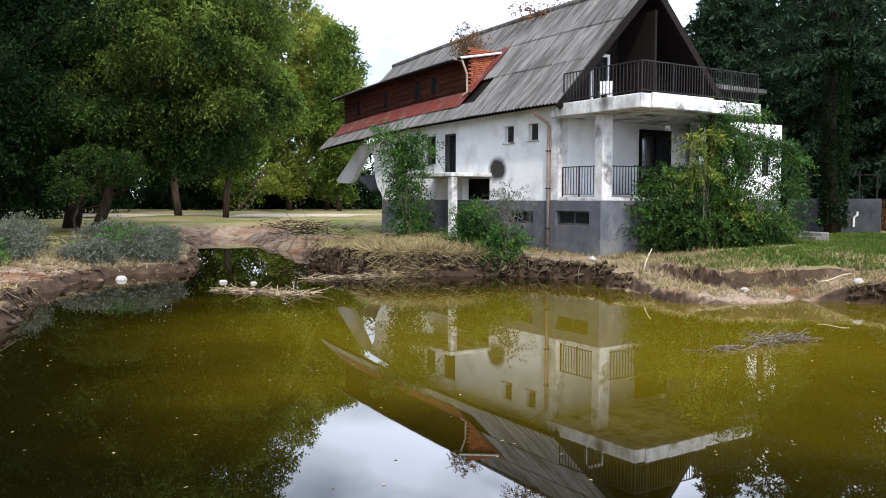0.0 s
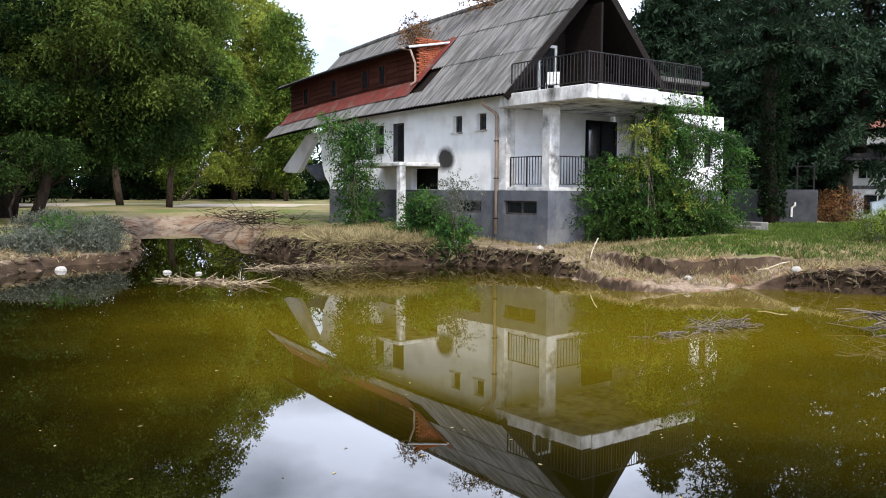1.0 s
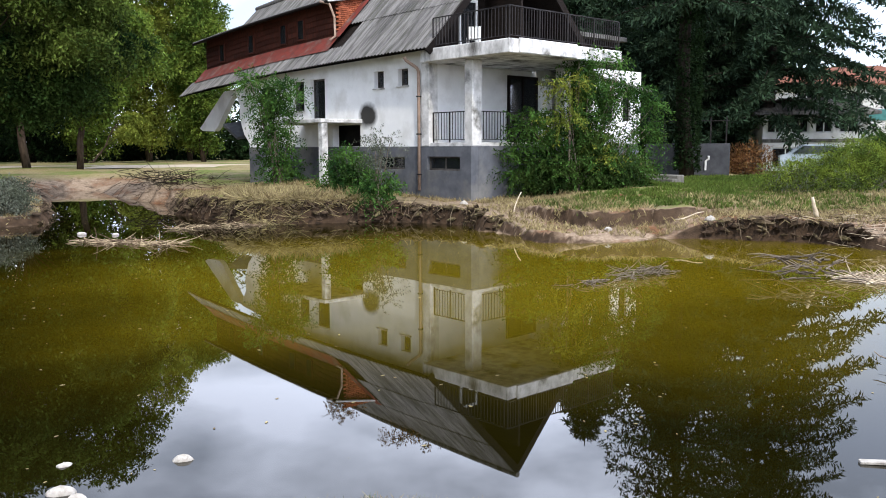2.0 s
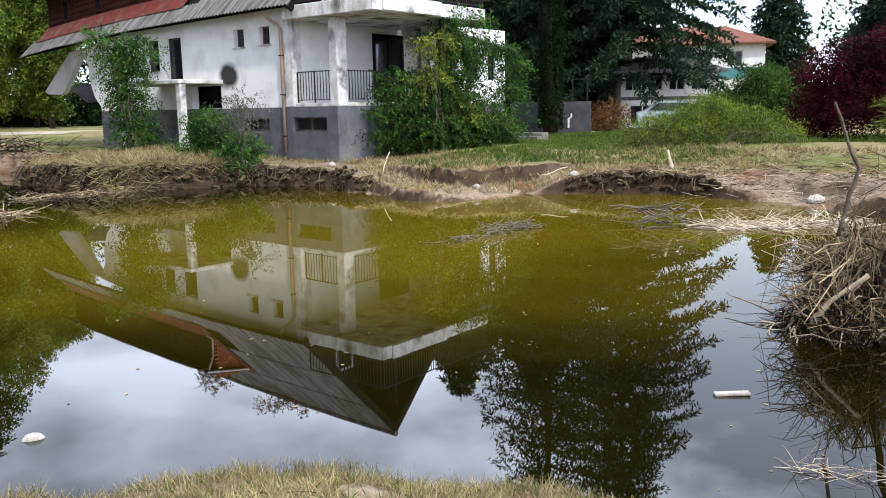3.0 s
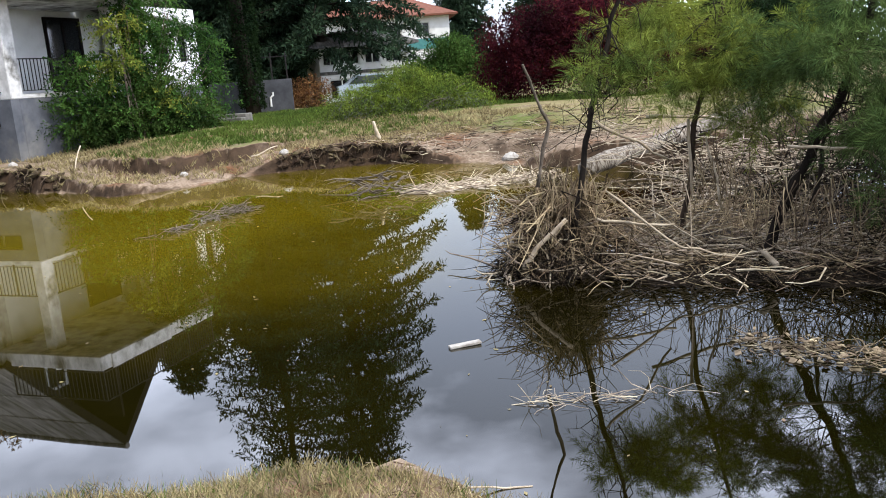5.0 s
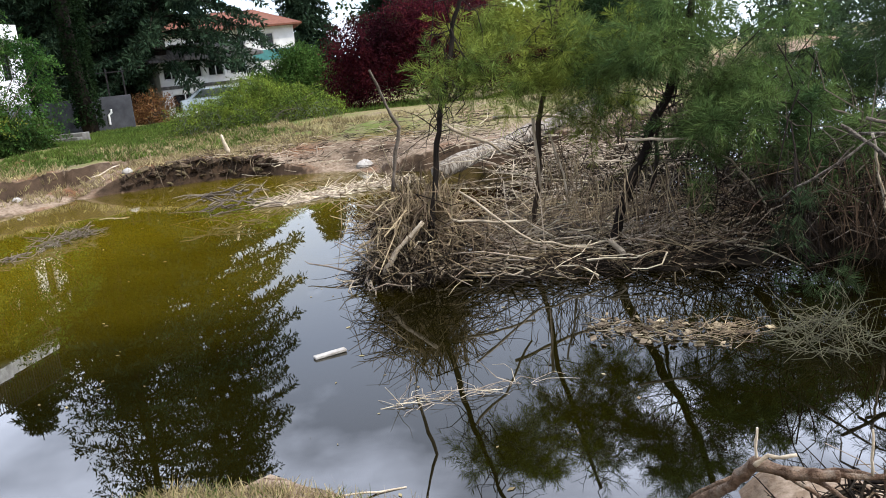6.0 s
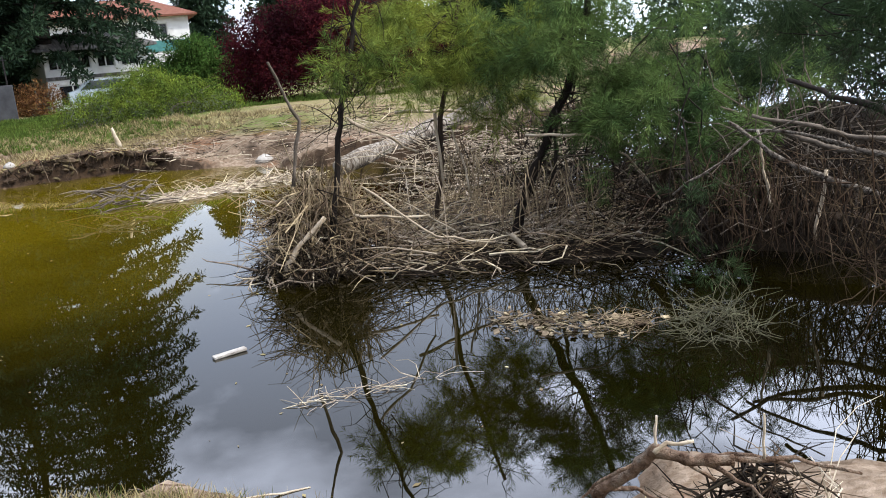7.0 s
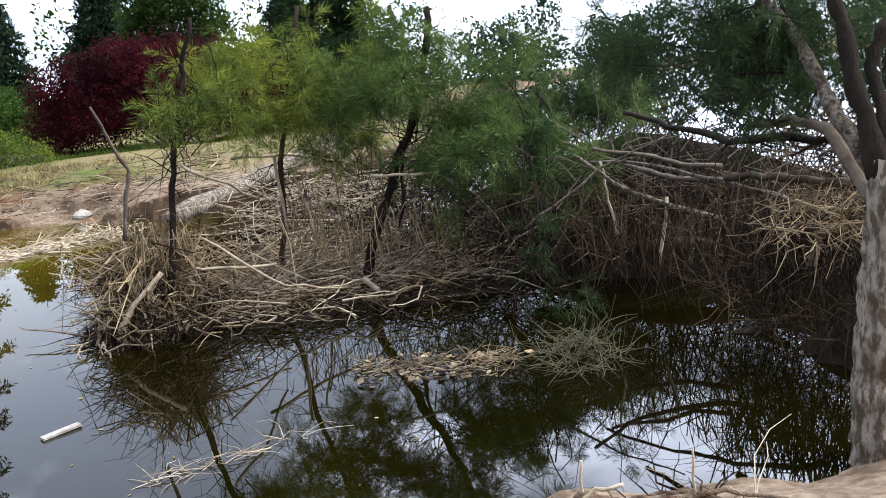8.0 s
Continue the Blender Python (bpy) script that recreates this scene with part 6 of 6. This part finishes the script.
litter("floating_reeds", 220, mat_of((-5.6, 20.9), (-3.2, 19.7), 0.4, 0.0, 0.03), (0.2, 0.6), (0.008, 0.016), "straw", "thin floating reed raft", bend=0.03)
litter("floating_reeds", 130, mat_of((-4.0, 23.6), (-1.4, 24.7), 0.35, 0.0, 0.03), (0.2, 0.6), (0.006, 0.014), "straw", "floating sticks along the bank", bend=0.03)
litter("floating_reeds", 70, mat_of((3.3, 3.85), (4.1, 3.2), 0.06, -0.005, 0.03), (0.08, 0.35), (0.0015, 0.004), "drift", "floating knot of thin twigs")
litter("floating_reeds", 260, mat_of((5.1, 3.5), (5.5, 2.4), 0.22, -0.005, 0.05), (0.06, 0.25), (0.0015, 0.005), "straw", "floating raft of bark and dead needles")
litter("floating_reeds", 220, heap(5.55, 1.95, 0.42, 0.20, 0.5), (0.15, 0.45), (0.0015, 0.004), "greyleafwood", "grey dried pine bough floating low", bend=0.10)
k = Geo()
for i in range(90):
    s = rng.uniform()
    c = np.array([5.15 + 0.2 * s + rng.normal() * 0.16, 3.5 - 0.9 * s + rng.normal() * 0.14, rng.uniform(0.0, 0.03)])
    w = rng.uniform(0.010, 0.04)
    k.box(-w, w, -w * 0.6, w * 0.6, -0.004, 0.004, 0.002, Matrix.Translation(c) @ Euler((rng.normal() * 0.2, rng.normal() * 0.2, rng.uniform(0, 6))).to_matrix().to_4x4())
tagged(part("bark_chips", k, M["straw"]), "orange brown bark chips floating on the water", "bark", kind="stuff")
# near root heap on the bank
litter("root_heap", 700, heap(2.25, 0.78, 0.42, 0.46), (0.06, 0.3), (0.002, 0.007), "litterdark", "muddy root heap on the near bank").location = (0, 0, 0.42)
litter("root_heap", 420, heap(2.25, 0.7, 0.45, 0.44), (0.05, 0.25), (0.0015, 0.004), "rootdry", "fine brown fibres of the near root heap").location = (0, 0, 0.42)
litter("root_heap", 130, heap(2.3, 0.6, 0.5, 0.40), (0.08, 0.4), (0.0015, 0.004), "drift", "dry roots on the near bank").location = (0, 0, 0.40)
litter("root_heap", 90, heap(2.05, 3.5, 0.13, 0.14), (0.05, 0.16), (0.002, 0.004), "rootbrown", "ball of fine roots at the water's edge").location = (0, 0, 0.03)
branch("stick", [(2.05, 3.5, 0.06), (2.3, 3.25, 0.03), (2.6, 3.05, 0.0)], 0.008, 0.005, "drift", "thin pale stick at the water's edge")


# ---- feathery pine boughs of the drowned trees ----
def needles(base, way, length, count, size, width):
    """Long needles set all round each shoot like a bottle brush."""
    n = len(base)
    s = rng.uniform(0.05, 1.0, (n, count, 1))
    w = way[:, None, :]
    c = base[:, None, :] + w * s * length + np.array([0, 0, -0.35]) * s * s * length
    ring = unit(np.cross(np.broadcast_to(w, (n, count, 3)), rng.normal(size=(n, count, 3))))
    a = unit(w * 0.8 + ring * 0.75 + np.array([0, 0, -0.15])) * size * rng.uniform(0.6, 1.2, (n, count, 1))
    b = unit(np.cross(a, rng.normal(size=(n, count, 3)))) * size * width
    return np.stack([c, c + a * 0.45 + b, c + a, c + a * 0.45 - b], axis=2).reshape(-1, 4, 3)


def boughs(clumps, n, leaf, label, tip, size=0.11, ln=0.30, droop=0.5):
    """Feathery sprays gathered in many small tufts, on thin twigs from one fork."""
    t = tagged(new("pine_bough"), label, "branch")
    t.location = tip
    g = Geo()
    tufts = []
    for c in clumps:
        c = np.array(c, float)
        c[:3] -= np.array(tip)
        for j in range(7):
            e = c[:3] + unit(rng.normal(size=3)) * c[3:] * rng.uniform(0.4, 1.5)
            r = c[3] * rng.uniform(0.20, 0.36)
            tufts.append((*e, r * 1.2, r * 1.2, r * 0.7))
            if j < 5:
                g.tube(wobble(rng.normal(size=3) * np.array([0.05, 0.05, 0.3]), e, 6, 0.05), taper(0.007, 0.002, 6), 4, cap=False)
    part("twig_frame", g, M["barkdark"], t)
    tf = np.array(tufts)
    k = rng.integers(0, len(tf), int(n * 0.68))
    d = unit(rng.normal(size=(len(k), 3)))
    base = tf[k, :3] + d * tf[k, 3:] * rng.uniform(0, 0.7, (len(k), 1))
    way = unit(d + rng.normal(size=(len(k), 3)) * 0.35 + np.array([0, 0, -0.5 * droop]))
    part("foliage", quads("foliage", needles(base, way, ln * rng.uniform(0.5, 1.1, (len(k), 1, 1)), 56, size, 0.02), M[leaf]), None, t)
    return t


boughs([(6.19, 5.5, 2.12, .25, .25, .2), (6.38, 5.26, 2.01, .19, .19, .16), (6.04, 5.66, 2.06, .22, .22, .18)], 200, "needlelight", "light feathery pine shoots on a thin stem", (6.2, 5.6, 2.1))
boughs([(7.28, 5.4, 2.37, .46, .46, .36), (7.53, 5.03, 2.04, .49, .49, .39), (7.29, 5.39, 1.85, .36, .36, .29), (7.64, 4.86, 2.37, .49, .49, .39), (7.04, 5.72, 2.52, .36, .36, .29), (7.68, 4.8, 1.67, .36, .36, .29)], 1150, "needlelight", "light yellow-green pine crown above the debris", (7.36, 5.27, 2.1))
boughs([(7.44, 3.99, 2.13, .51, .51, .41), (7.33, 4.2, 1.77, .45, .45, .36), (7.58, 3.71, 1.84, .51, .51, .41), (7.73, 3.37, 2.07, .45, .45, .36), (7.77, 3.28, 1.64, .4, .4, .32), (7.24, 4.37, 2.17, .34, .34, .27)], 1250, "needleblue", "dark green leaning pine crown", (7.45, 4.0, 1.7))
boughs([(7.45, 3.01, 1.24, .46, .46, .37), (7.32, 3.33, 1.37, .32, .32, .26), (7.58, 2.63, 1.14, .3, .3, .24)], 520, "needleblue", "low hanging pine bough", (7.78, 3.0, 1.47))
boughs([(8.9, 3.41, 2.03, .45, .45, .36), (9.06, 2.93, 1.63, .45, .45, .36), (8.95, 3.26, 1.6, .39, .39, .31), (9.19, 2.45, 1.65, .39, .39, .31), (9.0, 3.9, 1.7, .5, .5, .4), (9.6, 4.6, 1.5, .6, .6, .4)], 750, "needleblue", "pine boughs behind the debris", (8.9, 3.0, 1.3))
boughs([(6.56, 2.52, .64, .19, .19, .25), (6.58, 2.46, .35, .24, .24, .25), (6.61, 2.38, .16, .17, .17, .13)], 50, "needledark", "drooping pine bough that touches the water", (6.7, 2.55, 1.0), droop=0.9)
boughs([(5.5, 1.45, 2.11, .33, .33, .27), (5.25, 1.11, 2.11, .32, .32, .25), (5.07, .88, 1.9, .27, .27, .22), (5.09, .62, 1.84, .27, .27, .22), (4.89, .32, 2.04, .29, .29, .23), (5.08, .81, 2.17, .27, .27, .22), (5.3, 0.9, 2.45, .4, .4, .25)], 1250, "needledark", "dark pine boughs of the broken tree", (4.95, 0.6, 2.05), size=0.075, ln=0.22)
boughs([(9.64, 2.74, 1.46, .54, .54, .43), (9.71, 2.47, 2.04, .61, .61, .49), (10.2, 0.8, 2.2, .7, .7, .5)], 800, "needledark", "dark pine boughs over the lake", (9.6, 2.2, 1.2))


# ---- stones, grass, roots ----
def stone(x, y, r, label="pale rounded stone at the water's edge"):
    g = Geo()
    rings, seg = 6, 10
    ph = rng.uniform(0, 6, 3)
    for i in range(rings + 1):
        th = math.pi * i / rings
        for j in range(seg):
            w = 2 * math.pi * j / seg
            k2 = r * (1 + 0.14 * math.sin(2 * w + ph[0]) + 0.10 * math.sin(3 * th + ph[1]) + 0.06 * math.sin(5 * w + ph[2]))
            g.v.append((math.sin(th) * math.cos(w) * k2 * 1.2, math.sin(th) * math.sin(w) * k2 * 0.9, math.cos(th) * k2 * 0.7))
    for i in range(rings):
        for j in range(seg):
            g.f.append((i * seg + j, (i + 1) * seg + j, (i + 1) * seg + (j + 1) % seg, i * seg + (j + 1) % seg))
    o = tagged(part("stone", g, M["stone"], smooth=True), label, "stone", "stones along the water")
    o.location = (x, y, max(ground_z(x, y), -0.02) + r * 0.25)
    return o


for x, y, r in ((-1.84, 5.95, 0.045), (-1.03, 5.92, 0.06), (-1.72, 5.45, 0.07), (-1.6, 5.35, 0.05), (-9.0, 23.2, 0.13), (7.0, 19.4, 0.10), (9.4, 18.9, 0.12), (4.3, 24.2, 0.11), (1.9, 25.1, 0.13), (12.6, 14.2, 0.16), (-6.0, 22.6, 0.09), (-5.1, 22.3, 0.08)):
    stone(x, y, r)


def blades(pts, height, width, lean=0.45, per=5, hang=0.0):
    """Grass tufts as bent tapering blades."""
    n = len(pts) * per
    b = np.repeat(np.asarray(pts), per, axis=0) + rng.normal(size=(n, 3)) * np.array([0.03, 0.03, 0])
    h = np.repeat(np.broadcast_to(height, len(pts)), per)[:, None] * rng.uniform(0.5, 1.3, (n, 1))
    d = np.concatenate([rng.normal(size=(n, 2)) * lean, np.ones((n, 1))], 1)
    d[:, 2] -= hang * rng.uniform(0.3, 1.6, n)
    d = unit(d) * h
    s = unit(np.cross(d, rng.normal(size=(n, 3)))) * width
    return np.stack([b - s, b + s, b + d + s * 0.25, b + d - s * 0.25], 1)


def on_land(n, x0, x1, y0, y1, dmin, dmax):
    x, y = rng.uniform(x0, x1, n), rng.uniform(y0, y1, n)
    d = shore_distance(x, y)
    k = (d > dmin) & (d < dmax)
    x, y = x[k], y[k]
    return np.stack([x, y, ground_height(x, y) - 0.01], 1)


def stuff(name, q, material, label, category="grass"):
    return tagged(part(name, quads(name, q, M[material]), None), label, category, kind="stuff")


far = on_land(26000, -14, 18, 17, 33, 0.15, 6)
keep = fbm(far[:, 0], far[:, 1], 0.7, 21, 3) > -0.35
stuff("dry_grass", blades(far[keep], 0.14, 0.012, 0.8), "drygrass", "dry straw-coloured grass on the far bank")
lawn = on_land(26000, 5, 26, 19, 36, 1.6, 30)
keep = fbm(lawn[:, 0], lawn[:, 1], 0.45, 22, 3) > -0.2
stuff("lawn_grass", blades(lawn[keep], 0.12, 0.014, 0.6), "grass", "green lawn grass before the steps")
mounds = on_land(9000, -2.6, 1.3, 23.8, 27.5, 0.05, 1.0)
stuff("bank_grass", blades(mounds, 0.40, 0.013, 0.9, 4, 0.9), "drygrass", "thick pale dry grass drooping over the bank")
lip = on_land(60000, -13, 14, 14, 31, -0.35, 0.75)
gx2 = ground_height(lip[:, 0] + 0.12, lip[:, 1]) - ground_height(lip[:, 0] - 0.12, lip[:, 1])
gy2 = ground_height(lip[:, 0], lip[:, 1] + 0.12) - ground_height(lip[:, 0], lip[:, 1] - 0.12)
edge_pts = lip[(np.hypot(gx2, gy2) > 0.14) & (lip[:, 2] > 0.36)]
stuff("bank_grass", blades(edge_pts[::2], 0.24, 0.012, 0.9, 5, 0.9), "drygrass", "dry grass hanging over the bank edge")
stuff("bank_roots", blades(edge_pts[::2] - np.array([0, 0, 0.03]), 0.30, 0.012, 0.6, 4, 1.9), "litterdark", "dark roots hanging down the bank face", "roots")
M["turf"] = mat("dark_root_bound_soil", (0.105, 0.074, 0.048), (0.030, 0.021, 0.014), 7.0, 0.95, 0.9, 30, island=0.5, space="World", c3=(0.12, 0.095, 0.05), scale3=3.0)
M["rootpale"] = mat("pale_dry_root", (0.20, 0.15, 0.10), (0.07, 0.05, 0.034), 6.0, 0.9, island=0.5)
slope = np.hypot(gx2, gy2)
pick = np.flatnonzero((slope > 0.16) & (lip[:, 2] > 0.30))
pick = rng.permutation(pick)
cell = np.unique(np.floor(lip[pick, :2] / 0.16).astype(int), axis=0, return_index=True)[1]
pick = rng.permutation(pick[cell])


def clods(count, size, drop, name, label):
    """Lumps of root-bound soil along the broken turf edge."""
    g = Geo()
    for i in pick[:count]:
        up = np.array([gx2[i], gy2[i], 0]) / slope[i]
        c = lip[i] - up * (drop * 0.35 + 0.04) + np.array([0, 0, -0.02 - drop * rng.uniform(0.4, 0.9)])
        c[2] = max(c[2], 0.01)
        r = rng.uniform(*size)
        ax = unit(np.array([-up[1], up[0], 0]) + rng.normal(size=3) * 0.3)
        bx = unit(np.cross(np.array([0, 0, 1.0]), ax))
        k0 = len(g.v)
        for a in range(5):
            th = math.pi * (a + 0.5) / 5
            for b in range(7):
                w = 2 * math.pi * b / 7
                k2 = r * rng.uniform(0.7, 1.25)
                g.v.append(tuple(c + ax * math.cos(th) * k2 * 1.5 + bx * math.sin(th) * math.cos(w) * k2 * 0.8 + np.array([0, 0, math.sin(th) * math.sin(w) * k2 * 0.62])))
        for a in range(4):
            for b in range(7):
                g.f.append((k0 + a * 7 + b, k0 + a * 7 + (b + 1) % 7, k0 + (a + 1) * 7 + (b + 1) % 7, k0 + (a + 1) * 7 + b))
        g.f.append(tuple(k0 + b for b in range(7)))
        g.f.append(tuple(k0 + 28 + b for b in reversed(range(7))))
    return tagged(part(name, g, M["turf"]), label, "soil", kind="stuff")


clods(520, (0.04, 0.14), 0.0, "turf_clods", "dark root-bound clods along the broken turf edge")
clods(360, (0.03, 0.10), 0.42, "fallen_clods", "lumps of soil fallen at the foot of the bank")
for count, material, lab in ((650, "litterdark", "dark roots hanging from the undercut bank"), (420, "rootpale", "pale dry roots hanging from the undercut bank")):
    g = Geo()
    for i in rng.permutation(pick)[:count]:
        up = np.array([gx2[i], gy2[i], 0]) / slope[i]
        p = lip[i] - up * 0.10 + np.array([0, 0, rng.uniform(-0.02, 0.05)])
        e = p - up * rng.uniform(0.02, 0.30) + np.array([rng.normal() * 0.16, rng.normal() * 0.16, -rng.uniform(0.12, 0.5)])
        e[2] = max(e[2], 0.0)
        g.tube(wobble(p, e, 5, 0.03), taper(rng.uniform(0.005, 0.013), 0.003, 5), 4, cap=False)
    tagged(part("hanging_roots", g, M[material]), lab, "roots", kind="stuff")
near = on_land(30000, -2.5, 4.5, -0.5, 5.3, 0.03, 2.4)
near = near[(np.hypot(near[:, 0], near[:, 1]) > 0.9) & (fbm(near[:, 0], near[:, 1], 2.6, 23, 3) > -0.55) & (near[:, 0] < 2.7)]
stuff("near_grass", blades(near, 0.08, 0.0028, 0.8, 5), "drygrass", "short dry grass on the near bank")
stuff("near_grass", blades(near[::9], 0.09, 0.0026, 0.55, 7), "grass", "green grass tufts on the near bank")
x, y = rng.uniform(-9, 12, 900), rng.uniform(2.5, 26, 900)
ok = shore_distance(x, y) < -0.2
x, y = x[ok], y[ok]
s = rng.uniform(0.006, 0.03, len(x))
a = rng.uniform(0, 6.3, len(x))
c = np.stack([x, y, np.full(len(x), 0.004)], 1)
u1 = np.stack([np.cos(a) * s, np.sin(a) * s, np.zeros(len(x))], 1)
u2 = np.stack([-np.sin(a) * s * 0.5, np.cos(a) * s * 0.5, np.zeros(len(x))], 1)
stuff("floating_leaves", np.stack([c - u1, c - u2, c + u1, c + u2], 1), "drygrass", "small pale leaves floating on the water", "leaves")
for p, q, lab in (((8.35, 18.55, 0.48), (9.25, 18.95, 0.62), "bleached branch lying on the bank edge"), ((10.05, 15.6, 0.75), (10.0, 15.7, 1.15), "short pale stump on the bank"), ((5.0, 21.4, 0.1), (5.6, 22.5, 0.95), "thin pale stick leaning on the bank")):
    branch("stick", [p, q], 0.05 if "stump" in lab else 0.018, 0.03 if "stump" in lab else 0.014, "drift", lab)
litter("forest_litter", 900, mat_of((11.5, 19.5), (16.5, 13.5), 3.2, 0.60, 0.72), (0.05, 0.4), (0.003, 0.008), "rootbrown", "orange brown needles and twigs on the bank", lying=True)
litter("forest_litter", 500, mat_of((10.8, 18.6), (15.5, 12.5), 2.6, 0.45, 0.70), (0.1, 0.6), (0.004, 0.010), "litterdark", "dark twigs and roots on the bank", lying=True)
litter("forest_litter", 260, mat_of((10.5, 17.5), (14.5, 12.3), 1.6, 0.30, 0.66), (0.2, 1.0), (0.005, 0.012), "drift", "pale sticks washed up on the bank", lying=True)
litter("near_twigs", 260, mat_of((-0.6, 4.3), (2.0, 3.2), 0.9, 0.27, 0.31), (0.03, 0.16), (0.0012, 0.003), "rootdry", "small dry twigs on the near bank", lying=True)
litter("bank_sticks", 110, mat_of((9.6, 17.2), (10.8, 16.6), 0.5, 0.15, 0.75), (0.3, 0.9), (0.006, 0.015), "drift", "grey twigs on the eroded bank", lying=True)
litter("bank_sticks", 220, mat_of((-9.8, 24.5), (-11.5, 29.0), 1.3, 0.5, 0.95), (0.3, 1.0), (0.006, 0.016), "barkfine", "grey dead twigs on the bank", lying=True)
litter("bank_sticks", 160, mat_of((-5.2, 35.0), (-8.0, 41.0), 1.3, 0.6, 1.2), (0.4, 1.2), (0.008, 0.02), "litterdark", "dead brush on the bank by the channel")
litter("forest_litter", 700, mat_of((-10.5, 25.5), (-12.5, 40.0), 3.0, 0.6, 0.9), (0.15, 0.7), (0.006, 0.016), "litterdark", "dark twigs and leaf litter under the trees", lying=True)
litter("forest_litter", 380, mat_of((-4.5, 31.0), (-7.0, 44.0), 2.6, 0.6, 0.9), (0.15, 0.8), (0.006, 0.016), "rootdry", "brown twigs on the bank by the channel", lying=True)
litter("forest_litter", 260, mat_of((-9.6, 17.0), (-10.4, 25.0), 0.9, 0.3, 0.7), (0.15, 0.6), (0.004, 0.012), "rootdry", "brown roots and twigs on the bank edge", lying=True)
litter("needle_litter", 240, wild(4.5, 5.4, 0.05, 0.65, 1.02, 1.24), (0.08, 0.35), (0.0015, 0.005), "straw", "dry straw and needles caught in the fork of the broken tree")
